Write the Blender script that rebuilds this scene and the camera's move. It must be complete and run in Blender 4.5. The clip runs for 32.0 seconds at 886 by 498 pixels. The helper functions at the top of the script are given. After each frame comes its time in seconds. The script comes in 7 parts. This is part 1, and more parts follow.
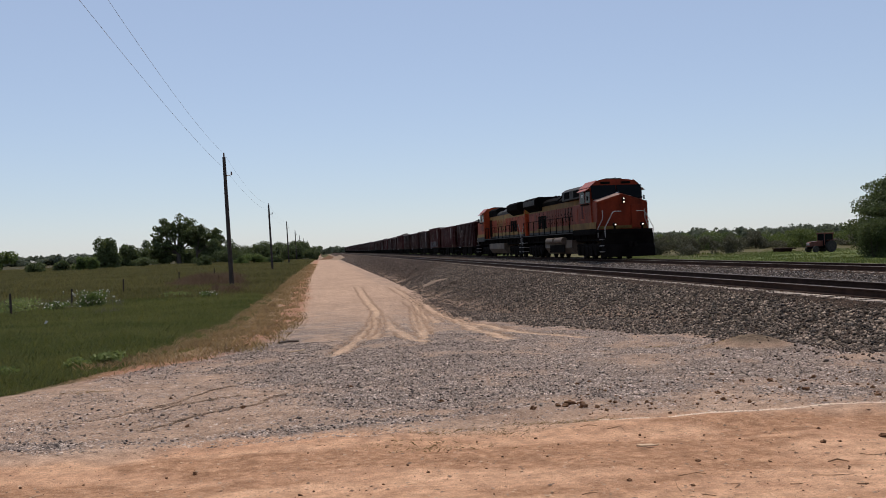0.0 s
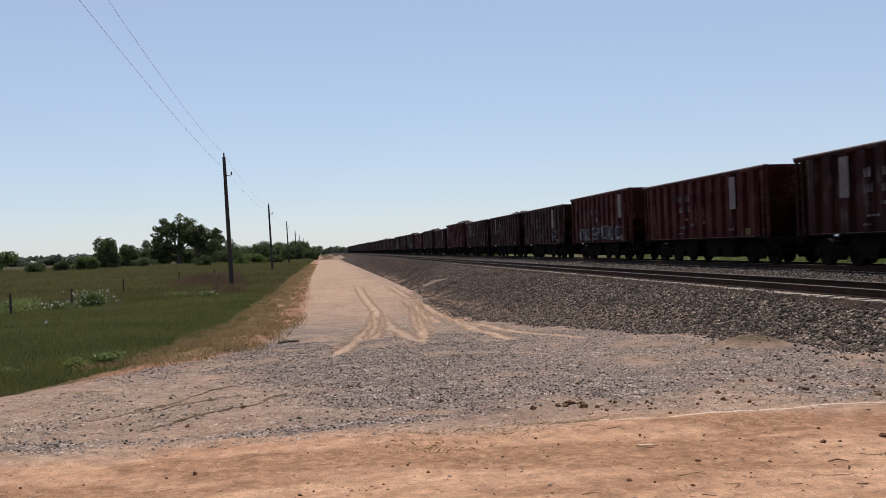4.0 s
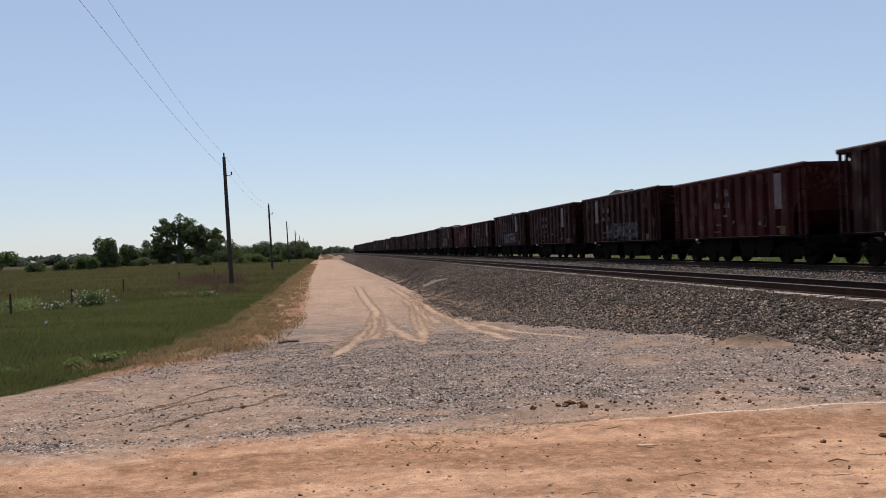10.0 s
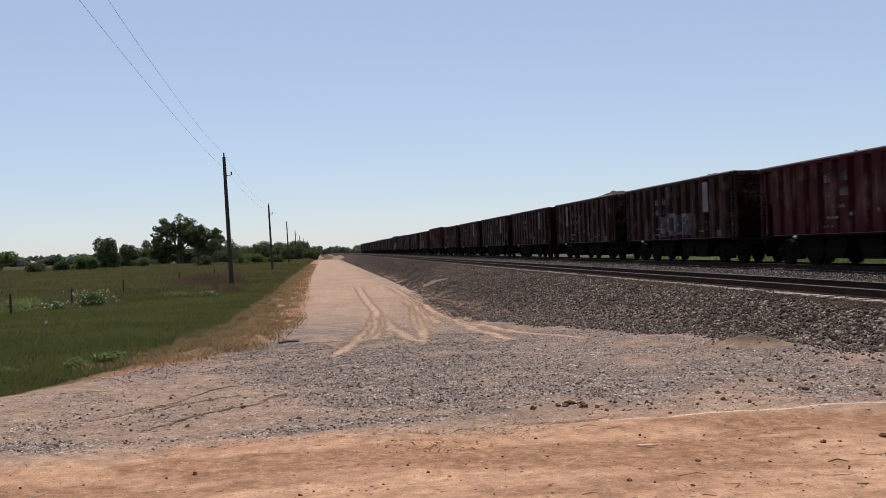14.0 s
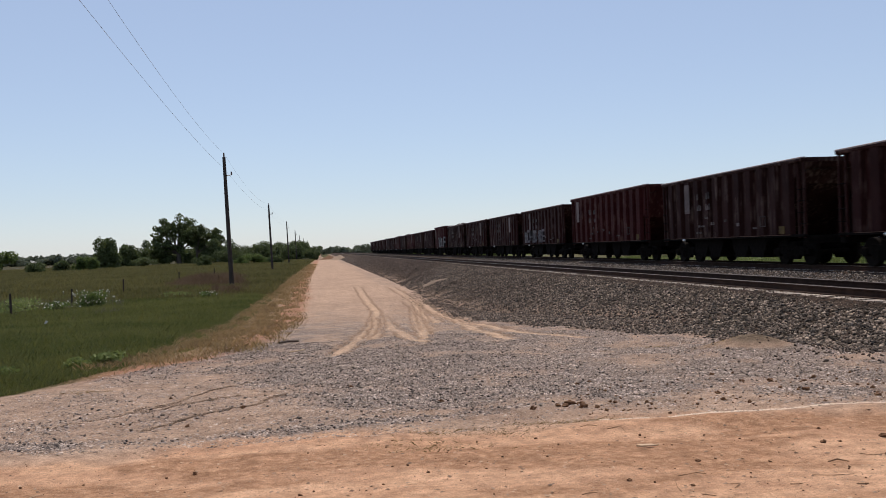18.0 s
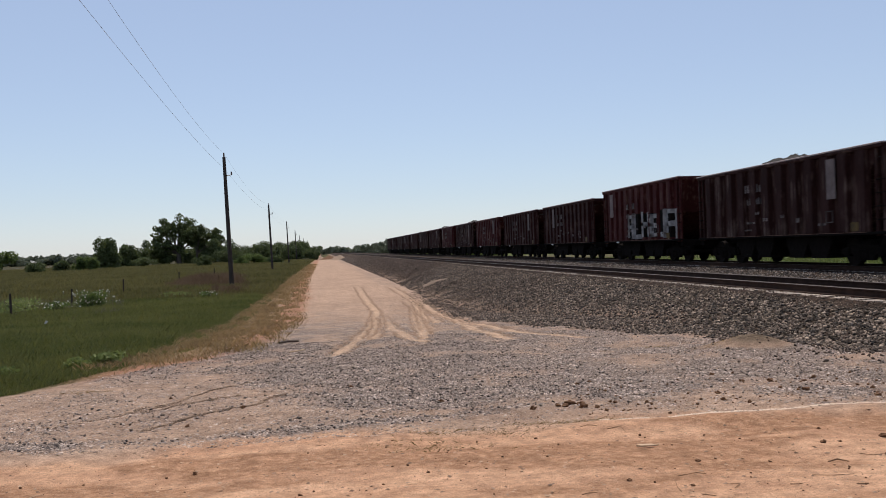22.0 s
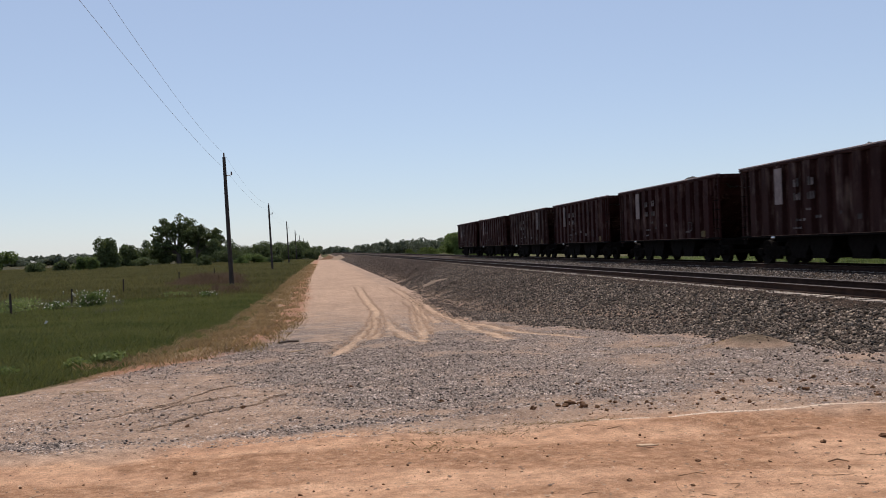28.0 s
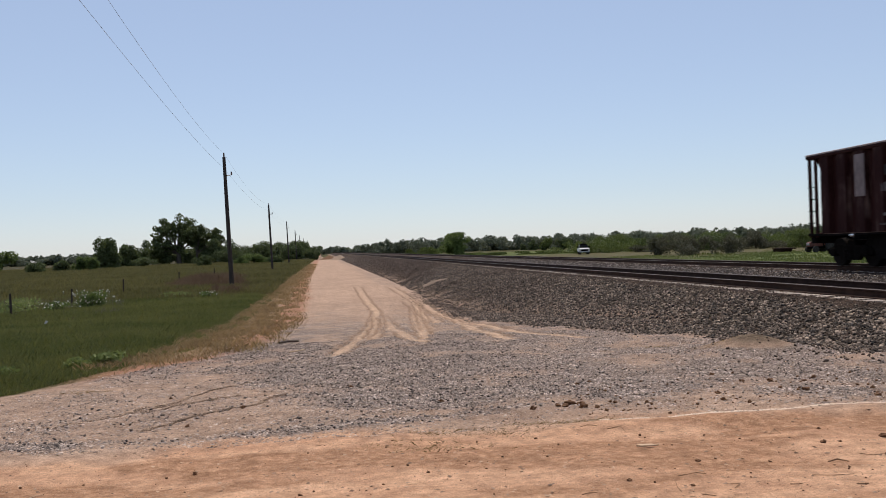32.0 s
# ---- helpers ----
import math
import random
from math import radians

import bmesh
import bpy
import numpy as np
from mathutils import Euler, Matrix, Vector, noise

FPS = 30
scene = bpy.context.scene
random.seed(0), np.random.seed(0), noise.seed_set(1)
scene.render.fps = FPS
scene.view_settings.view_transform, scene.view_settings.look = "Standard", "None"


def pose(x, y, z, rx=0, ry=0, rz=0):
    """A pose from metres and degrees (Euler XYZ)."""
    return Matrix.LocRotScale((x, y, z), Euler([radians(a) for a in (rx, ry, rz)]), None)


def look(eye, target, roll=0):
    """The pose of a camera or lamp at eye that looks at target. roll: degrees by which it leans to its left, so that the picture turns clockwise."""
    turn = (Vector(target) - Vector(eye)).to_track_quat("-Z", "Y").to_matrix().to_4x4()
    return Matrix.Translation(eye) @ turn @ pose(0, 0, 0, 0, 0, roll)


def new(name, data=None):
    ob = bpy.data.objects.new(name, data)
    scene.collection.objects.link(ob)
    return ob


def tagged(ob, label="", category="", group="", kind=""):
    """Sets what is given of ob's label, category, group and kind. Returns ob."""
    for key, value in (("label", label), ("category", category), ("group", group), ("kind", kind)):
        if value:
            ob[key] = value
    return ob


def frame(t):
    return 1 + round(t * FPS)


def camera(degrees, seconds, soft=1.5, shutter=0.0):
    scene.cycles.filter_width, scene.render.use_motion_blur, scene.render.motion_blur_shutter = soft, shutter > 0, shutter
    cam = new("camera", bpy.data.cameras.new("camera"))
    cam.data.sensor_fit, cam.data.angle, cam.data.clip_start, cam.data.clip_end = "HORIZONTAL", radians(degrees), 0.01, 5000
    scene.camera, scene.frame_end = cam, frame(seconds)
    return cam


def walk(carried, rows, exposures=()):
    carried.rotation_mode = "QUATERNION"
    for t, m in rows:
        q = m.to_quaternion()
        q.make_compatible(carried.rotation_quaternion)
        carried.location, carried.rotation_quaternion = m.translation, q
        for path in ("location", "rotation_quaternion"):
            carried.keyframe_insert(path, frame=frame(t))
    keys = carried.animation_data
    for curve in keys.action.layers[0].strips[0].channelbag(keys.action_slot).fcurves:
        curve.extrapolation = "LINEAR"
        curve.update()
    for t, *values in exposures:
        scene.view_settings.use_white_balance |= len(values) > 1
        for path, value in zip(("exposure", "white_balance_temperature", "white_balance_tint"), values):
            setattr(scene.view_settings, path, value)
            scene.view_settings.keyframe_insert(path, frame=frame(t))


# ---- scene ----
# ---------------------------------------------------------------- camera
F_DEG = 51.94
EYE_Z = 1.60
cam = camera(F_DEG, 32.0, soft=0.9, shutter=0.2)
YAW = radians(7.573)
VIEW = look((0, 0, EYE_Z), (100 * math.sin(YAW), 100 * math.cos(YAW), EYE_Z - 0.155), -2.0)
walk(cam, [(0, VIEW), (32, VIEW)], [(0, -0.09, 6500, 13), (1, -0.03, 6500, 13), (2, 0.0, 6500, 13), (32, 0.0, 6500, 13)])

# ---------------------------------------------------------------- sky and sun
SUN_AZ, SUN_EL = radians(4), radians(62)      # azimuth from +Y towards +X
world = bpy.data.worlds.new("world")
scene.world = world
world.use_nodes = True
wn = world.node_tree
sky = wn.nodes.new("ShaderNodeTexSky")
sky.sky_type, sky.sun_disc = "NISHITA", False
sky.sun_elevation, sky.sun_rotation = SUN_EL, SUN_AZ
sky.altitude, sky.air_density, sky.dust_density, sky.ozone_density = 300, 1.0, 0.25, 2.5
humid = wn.nodes.new("ShaderNodeHueSaturation")
humid.inputs["Saturation"].default_value = 0.86
haze = wn.nodes.new("ShaderNodeMix")
haze.data_type, haze.blend_type = "RGBA", "MULTIPLY"
haze.inputs[0].default_value = 1.0
haze.inputs[7].default_value = (0.96, 0.985, 0.992, 1)
wn.links.new(sky.outputs[0], humid.inputs["Color"])
wn.links.new(humid.outputs[0], haze.inputs[6])
veil = wn.nodes.new("ShaderNodeMix")           # even summer haze through the whole sky
veil.data_type = "RGBA"
veil.inputs[0].default_value = 0.40
veil.inputs[7].default_value = (4.38, 5.33, 7.18, 1)
wn.links.new(haze.outputs[2], veil.inputs[6])
wn.links.new(veil.outputs[2], wn.nodes["Background"].inputs[0])
wn.nodes["Background"].inputs[1].default_value = 0.107
sun_data = bpy.data.lights.new("sun", "SUN")
sun_data.energy, sun_data.angle, sun_data.color = 3.3, radians(0.53), (1.0, 0.90, 0.76)
sun = new("sun", sun_data)
sun.matrix_world = look((math.sin(SUN_AZ) * math.cos(SUN_EL) * 50, math.cos(SUN_AZ) * math.cos(SUN_EL) * 50, math.sin(SUN_EL) * 50), (0, 0, 0))

# ---------------------------------------------------------------- plan
RAIL_Z = 0.54                  # rail tops
NEAR_X, FAR_X = 10.94, 17.95    # track centres
SPEED = 20.18                  # metres a second, towards -Y
rng = np.random.default_rng(7)


def smooth(a, b, x):
    t = np.clip((np.asarray(x, float) - a) / (b - a), 0, 1)
    return t * t * (3 - 2 * t)


def hash2(i, j):
    v = np.sin(i * 127.1 + j * 311.7) * 43758.5453
    return v - np.floor(v)


def vnoise(x, y):
    """Smooth value noise in 0..1 over arrays."""
    i, j = np.floor(x), np.floor(y)
    u, v = x - i, y - j
    u, v = u * u * (3 - 2 * u), v * v * (3 - 2 * v)
    a, b = hash2(i, j), hash2(i + 1, j)
    c, d = hash2(i, j + 1), hash2(i + 1, j + 1)
    return (a * (1 - u) + b * u) * (1 - v) + (c * (1 - u) + d * u) * v


def fbm(x, y, octaves=4):
    s, amp, tot = 0, 1, 0
    for o in range(octaves):
        s = s + amp * vnoise(x * 2 ** o + 17.3 * o, y * 2 ** o - 9.1 * o)
        tot += amp
        amp *= 0.5
    return s / tot


def ground_base(x, y):
    y = np.asarray(y, float) / 1.04
    z = -0.25 * smooth(5, 17, y) - 0.85 * smooth(15, 40, y)
    return z


# ---------------------------------------------------------------- materials
def mat(name, base, other, scale=4.0, rough=0.8, metal=0.0, bump=0.15, fine=40.0, spread=0.5, per_object=0.0, coat=0.0, stretch=(1, 1, 1), spec=0.3):
    """Two-scale noise between two real colours, with fine relief."""
    m = bpy.data.materials.new(name)
    m.use_nodes = True
    nt = m.node_tree
    n, k = nt.nodes, nt.links
    b = n["Principled BSDF"]
    tc = n.new("ShaderNodeTexCoord")
    mp = n.new("ShaderNodeMapping")
    mp.inputs["Scale"].default_value = stretch
    k.new(tc.outputs["Object"], mp.inputs[0])
    big, small = n.new("ShaderNodeTexNoise"), n.new("ShaderNodeTexNoise")
    big.inputs["Scale"].default_value, big.inputs["Detail"].default_value = scale, 5
    small.inputs["Scale"].default_value, small.inputs["Detail"].default_value = fine, 4
    k.new(mp.outputs[0], big.inputs["Vector"])
    k.new(mp.outputs[0], small.inputs["Vector"])
    add = n.new("ShaderNodeMath")
    add.operation = "MULTIPLY_ADD"
    k.new(small.outputs["Fac"], add.inputs[0])
    add.inputs[1].default_value = 0.45
    k.new(big.outputs["Fac"], add.inputs[2])
    ramp = n.new("ShaderNodeValToRGB")
    ramp.color_ramp.elements[0].position = 0.72 - spread * 0.5
    ramp.color_ramp.elements[1].position = 0.72 + spread * 0.5
    ramp.color_ramp.elements[0].color = (*base, 1)
    ramp.color_ramp.elements[1].color = (*other, 1)
    k.new(add.outputs[0], ramp.inputs[0])
    col = ramp.outputs[0]
    if per_object:
        info = n.new("ShaderNodeObjectInfo")
        hsv = n.new("ShaderNodeHueSaturation")
        mr = n.new("ShaderNodeMapRange")
        mr.inputs["To Min"].default_value, mr.inputs["To Max"].default_value = 1 - per_object, 1 + per_object
        k.new(info.outputs["Random"], mr.inputs[0])
        k.new(mr.outputs[0], hsv.inputs["Value"])
        k.new(col, hsv.inputs["Color"])
        col = hsv.outputs[0]
    k.new(col, b.inputs["Base Color"])
    b.inputs["Roughness"].default_value, b.inputs["Metallic"].default_value = rough, metal
    b.inputs["Coat Weight"].default_value, b.inputs["Specular IOR Level"].default_value = coat, spec
    if bump:
        bp = n.new("ShaderNodeBump")
        bp.inputs["Strength"].default_value, bp.inputs["Distance"].default_value = bump, 0.02
        k.new(small.outputs["Fac"], bp.inputs["Height"])
        k.new(bp.outputs[0], b.inputs["Normal"])
    return m


def car_paint(name, base, faded, dust):
    """Weathered oxide paint: faded cloudily, with pale dust run down in upright streaks."""
    m = mat(name, base, faded, 1.3, 0.6, 0.0, 0.15, 26, spread=0.5, per_object=0.09, stretch=(1.4, 1.4, 0.35), spec=0.03)
    n, k = m.node_tree.nodes, m.node_tree.links
    b = n["Principled BSDF"]
    under = b.inputs["Base Color"].links[0].from_socket
    tc, mp, run, lump, cut, top = n.new("ShaderNodeTexCoord"), n.new("ShaderNodeMapping"), n.new("ShaderNodeTexNoise"), n.new("ShaderNodeTexNoise"), n.new("ShaderNodeMapRange"), n.new("ShaderNodeMix")
    info, shift = n.new("ShaderNodeObjectInfo"), n.new("ShaderNodeVectorMath")
    shift.operation = "MULTIPLY_ADD"
    k.new(info.outputs["Random"], shift.inputs[0])
    shift.inputs[1].default_value = (40, 40, 40)
    k.new(tc.outputs["Object"], shift.inputs[2])
    mp.inputs["Scale"].default_value = (9, 9, 0.55)
    k.new(shift.outputs[0], mp.inputs[0])
    k.new(mp.outputs[0], run.inputs["Vector"])
    k.new(shift.outputs[0], lump.inputs["Vector"])
    run.inputs["Scale"].default_value, run.inputs["Detail"].default_value = 1.0, 4
    lump.inputs["Scale"].default_value, lump.inputs["Detail"].default_value = 1.1, 3
    mul = n.new("ShaderNodeMath")
    mul.operation = "MULTIPLY"
    k.new(run.outputs["Fac"], mul.inputs[0])
    k.new(lump.outputs["Fac"], mul.inputs[1])
    cut.inputs["From Min"].default_value, cut.inputs["From Max"].default_value = 0.27, 0.46
    k.new(mul.outputs[0], cut.inputs[0])
    top.data_type = "RGBA"
    k.new(cut.outputs[0], top.inputs[0])
    k.new(under, top.inputs[6])
    top.inputs[7].default_value = (*dust, 1)
    k.new(top.outputs[2], b.inputs["Base Color"])
    return m


def leafy(name, a, b2, scale=0.6):
    """Leaves: colour varies from leaf to leaf, with some light coming through."""
    m = bpy.data.materials.new(name)
    m.use_nodes = True
    nt = m.node_tree
    n, k = nt.nodes, nt.links
    b = n["Principled BSDF"]
    geo = n.new("ShaderNodeNewGeometry")
    tc, big = n.new("ShaderNodeTexCoord"), n.new("ShaderNodeTexNoise")
    big.inputs["Scale"].default_value = scale
    k.new(tc.outputs["Object"], big.inputs["Vector"])
    add = n.new("ShaderNodeMath")
    add.operation = "MULTIPLY_ADD"
    add.inputs[1].default_value = 0.5
    k.new(geo.outputs["Random Per Island"], add.inputs[0])
    k.new(big.outputs["Fac"], add.inputs[2])
    ramp = n.new("ShaderNodeValToRGB")
    ramp.color_ramp.elements[0].position, ramp.color_ramp.elements[1].position = 0.4, 1.05
    ramp.color_ramp.elements[0].color, ramp.color_ramp.elements[1].color = (*a, 1), (*b2, 1)
    k.new(add.outputs[0], ramp.inputs[0])
    k.new(ramp.outputs[0], b.inputs["Base Color"])
    b.inputs["Roughness"].default_value = 0.7
    tr, mix = n.new("ShaderNodeBsdfTranslucent"), n.new("ShaderNodeMixShader")
    k.new(ramp.outputs[0], tr.inputs[0])
    mix.inputs[0].default_value = 0.36
    k.new(b.outputs[0], mix.inputs[1])
    k.new(tr.outputs[0], mix.inputs[2])
    k.new(mix.outputs[0], n["Material Output"].inputs[0])
    return m


def glow(name, colour, strength):
    m = bpy.data.materials.new(name)
    m.use_nodes = True
    b = m.node_tree.nodes["Principled BSDF"]
    b.inputs["Base Color"].default_value = (*colour, 1)
    b.inputs["Emission Color"].default_value = (*colour, 1)
    b.inputs["Emission Strength"].default_value = strength
    return m


def plain(name, colour, rough=0.5, metal=0.0):
    m = bpy.data.materials.new(name)
    m.use_nodes = True
    b = m.node_tree.nodes["Principled BSDF"]
    b.inputs["Base Color"].default_value = (*colour, 1)
    b.inputs["Roughness"].default_value, b.inputs["Metallic"].default_value = rough, metal
    return m


def ground_material():
    m = bpy.data.materials.new("ground_soil")
    m.use_nodes = True
    nt = m.node_tree
    n, k = nt.nodes, nt.links
    b = n["Principled BSDF"]
    tc = n.new("ShaderNodeTexCoord")

    def noise_tex(scale, detail=5, rough=0.6):
        t = n.new("ShaderNodeTexNoise")
        t.inputs["Scale"].default_value, t.inputs["Detail"].default_value, t.inputs["Roughness"].default_value = scale, detail, rough
        k.new(tc.outputs["Object"], t.inputs["Vector"])
        return t.outputs["Fac"]

    def ramp(fac, lo, hi, p0=0.3, p1=0.7):
        r = n.new("ShaderNodeValToRGB")
        r.color_ramp.elements[0].position, r.color_ramp.elements[1].position = p0, p1
        r.color_ramp.elements[0].color, r.color_ramp.elements[1].color = (*lo, 1), (*hi, 1)
        k.new(fac, r.inputs[0])
        return r.outputs[0]

    def attr(name):
        a = n.new("ShaderNodeAttribute")
        a.attribute_name = name
        return a.outputs["Fac"]

    def mask(name, fac, soft=0.25, amount=0.5):
        """The zone's weight, with a ragged edge."""
        c = n.new("ShaderNodeMath")
        c.operation = "MULTIPLY_ADD"
        k.new(fac, c.inputs[0])
        c.inputs[1].default_value = amount
        k.new(attr(name), c.inputs[2])
        r = n.new("ShaderNodeMapRange")
        r.inputs["From Min"].default_value = 0.5 + amount * 0.5 - soft
        r.inputs["From Max"].default_value = 0.5 + amount * 0.5 + soft
        k.new(c.outputs[0], r.inputs[0])
        return r.outputs[0]

    def over(fac, under, top):
        x = n.new("ShaderNodeMix")
        x.data_type = "RGBA"
        k.new(fac, x.inputs[0])
        k.new(under, x.inputs[6])
        k.new(top, x.inputs[7])
        return x.outputs[2]

    n_big, n_mid, n_fine, n_grit = noise_tex(0.35), noise_tex(2.2), noise_tex(14), noise_tex(48, 4, 0.75)
    field = ramp(n_big, (0.042, 0.050, 0.013), (0.082, 0.078, 0.024))
    field = over(mask("far", n_mid), field, ramp(n_big, (0.034, 0.036, 0.012), (0.060, 0.055, 0.021)))
    field = over(mask("lush", n_mid), field, ramp(n_big, (0.065, 0.098, 0.024), (0.115, 0.142, 0.042)))
    road = over(n_fine, ramp(n_mid, (0.29, 0.202, 0.145), (0.58, 0.418, 0.308)), ramp(n_big, (0.33, 0.232, 0.17), (0.55, 0.395, 0.29)))
    streak = n.new("ShaderNodeTexNoise")
    squash = n.new("ShaderNodeMapping")
    squash.inputs["Scale"].default_value = (0.5, 1.9, 1.0)
    k.new(tc.outputs["Object"], squash.inputs[0])
    k.new(squash.outputs[0], streak.inputs["Vector"])
    streak.inputs["Scale"].default_value, streak.inputs["Detail"].default_value, streak.inputs["Roughness"].default_value = 1.3, 8, 0.68
    orange = ramp(streak.outputs["Fac"], (0.495, 0.278, 0.168), (0.69, 0.433, 0.274), 0.28, 0.70)
    orange = over(mask("worn", n_mid, 0.3, 0.6), orange, ramp(n_fine, (0.33, 0.178, 0.10), (0.53, 0.31, 0.185)))
    cells = n.new("ShaderNodeTexVoronoi")
    cells.inputs["Scale"].default_value = 60
    k.new(tc.outputs["Object"], cells.inputs["Vector"])
    sep = n.new("ShaderNodeSeparateColor")
    k.new(cells.outputs["Color"], sep.inputs[0])
    grey = ramp(sep.outputs[0], (0.085, 0.066, 0.056), (0.40, 0.322, 0.272), 0.0, 1.0)
    straw = ramp(n_fine, (0.22, 0.15, 0.085), (0.36, 0.25, 0.15))
    verge = ramp(n_mid, (0.31, 0.160, 0.098), (0.45, 0.26, 0.170))
    col = over(mask("road", n_fine), field, road)
    col = over(mask("straw", n_fine), col, straw)
    col = over(mask("verge", n_fine, 0.35, 0.6), col, verge)
    col = over(mask("orange", n_mid, 0.3), col, orange)
    col = over(mask("grey", n_fine, 0.35, 0.8), col, grey)
    col = over(mask("track", n_fine, 0.5, 0.8), col, ramp(n_fine, (0.46, 0.325, 0.22), (0.62, 0.45, 0.32)))
    # shadow along the rut edges, painted darker over the real grooves
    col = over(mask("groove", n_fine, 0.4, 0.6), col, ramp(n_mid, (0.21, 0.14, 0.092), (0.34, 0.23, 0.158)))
    col = over(mask("mound", n_fine, 0.3, 0.3), col, ramp(n_fine, (0.12, 0.09, 0.062), (0.20, 0.15, 0.105)))
    col = over(mask("fallow", n_big, 0.3, 0.5), col, ramp(n_big, (0.082, 0.080, 0.036), (0.13, 0.118, 0.058)))
    col = over(mask("spall", n_fine, 0.3, 0.7), col, ramp(sep.outputs[1], (0.07, 0.05, 0.037), (0.27, 0.195, 0.15), 0.0, 1.0))
    spots = ramp(n_grit, (0.45, 0.40, 0.37), (1.10, 1.07, 1.04), 0.34, 0.54)
    mul = n.new("ShaderNodeMix")
    mul.data_type, mul.blend_type = "RGBA", "MULTIPLY"
    calm = n.new("ShaderNodeMath")                 # the driven surface of the crossing road is smoother
    calm.operation = "MULTIPLY_ADD"
    calm.inputs[1].default_value, calm.inputs[2].default_value = -0.5, 0.85
    k.new(attr("orange"), calm.inputs[0])
    k.new(calm.outputs[0], mul.inputs[0])
    k.new(col, mul.inputs[6])
    k.new(spots, mul.inputs[7])
    mottle = n.new("ShaderNodeMix")
    mottle.data_type, mottle.blend_type = "RGBA", "MULTIPLY"
    mottle.inputs[0].default_value = 1.0
    k.new(mul.outputs[2], mottle.inputs[6])
    k.new(ramp(noise_tex(5.5, 7, 0.74), (0.80, 0.77, 0.75), (1.25, 1.24, 1.23), 0.38, 0.62), mottle.inputs[7])
    k.new(mottle.outputs[2], b.inputs["Base Color"])
    b.inputs["Roughness"].default_value = 0.95
    b.inputs["Specular IOR Level"].default_value = 0.104
    bp = n.new("ShaderNodeBump")
    bp.inputs["Strength"].default_value, bp.inputs["Distance"].default_value = 0.75, 0.03
    mixh = n.new("ShaderNodeMath")
    mixh.operation = "ADD"
    k.new(n_fine, mixh.inputs[0])
    k.new(n_grit, mixh.inputs[1])
    k.new(mixh.outputs[0], bp.inputs["Height"])
    k.new(bp.outputs[0], b.inputs["Normal"])
    return m


M_GROUND = ground_material()


def crushed(name, lo, hi, scale):
    """Packed angular stones: each cell its own grey, dark joints between."""
    m = bpy.data.materials.new(name)
    m.use_nodes = True
    n, k = m.node_tree.nodes, m.node_tree.links
    b = n["Principled BSDF"]
    tc, v, e = n.new("ShaderNodeTexCoord"), n.new("ShaderNodeTexVoronoi"), n.new("ShaderNodeTexVoronoi")
    e.feature = "DISTANCE_TO_EDGE"
    for t in (v, e):
        t.inputs["Scale"].default_value = scale
        k.new(tc.outputs["Object"], t.inputs["Vector"])
    big = n.new("ShaderNodeTexNoise")
    big.inputs["Scale"].default_value, big.inputs["Detail"].default_value = 0.8, 4
    k.new(tc.outputs["Object"], big.inputs["Vector"])
    sep, ramp, add = n.new("ShaderNodeSeparateColor"), n.new("ShaderNodeValToRGB"), n.new("ShaderNodeMath")
    k.new(v.outputs["Color"], sep.inputs[0])
    add.operation = "MULTIPLY_ADD"
    add.inputs[1].default_value, = 0.7,
    k.new(sep.outputs[0], add.inputs[0])
    k.new(big.outputs["Fac"], add.inputs[2])
    ramp.color_ramp.elements[0].position, ramp.color_ramp.elements[1].position = 0.35, 1.15
    ramp.color_ramp.elements[0].color, ramp.color_ramp.elements[1].color = (*lo, 1), (*hi, 1)
    k.new(add.outputs[0], ramp.inputs[0])
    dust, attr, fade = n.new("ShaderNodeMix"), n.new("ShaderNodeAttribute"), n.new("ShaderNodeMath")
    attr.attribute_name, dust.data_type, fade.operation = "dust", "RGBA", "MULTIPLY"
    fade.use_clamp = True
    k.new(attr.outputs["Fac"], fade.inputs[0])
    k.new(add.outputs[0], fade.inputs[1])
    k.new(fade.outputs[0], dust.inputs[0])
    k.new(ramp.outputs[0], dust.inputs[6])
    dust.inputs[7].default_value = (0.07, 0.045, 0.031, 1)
    sand, foot = n.new("ShaderNodeMix"), n.new("ShaderNodeAttribute")     # road sand driven up onto the foot of the bank
    foot.attribute_name, sand.data_type = "toe", "RGBA"
    k.new(foot.outputs["Fac"], sand.inputs[0])
    k.new(dust.outputs[2], sand.inputs[6])
    sand.inputs[7].default_value = (0.33, 0.225, 0.16, 1)
    k.new(sand.outputs[2], b.inputs["Base Color"])
    b.inputs["Roughness"].default_value, b.inputs["Specular IOR Level"].default_value = 0.95, 0.1
    bp = n.new("ShaderNodeBump")
    bp.inputs["Strength"].default_value, bp.inputs["Distance"].default_value = 1.0, 0.05
    k.new(e.outputs["Distance"], bp.inputs["Height"])
    k.new(bp.outputs[0], b.inputs["Normal"])
    return m
M_BALLAST = crushed("crushed_stone", (0.013, 0.009, 0.0065), (0.066, 0.044, 0.032), 13)


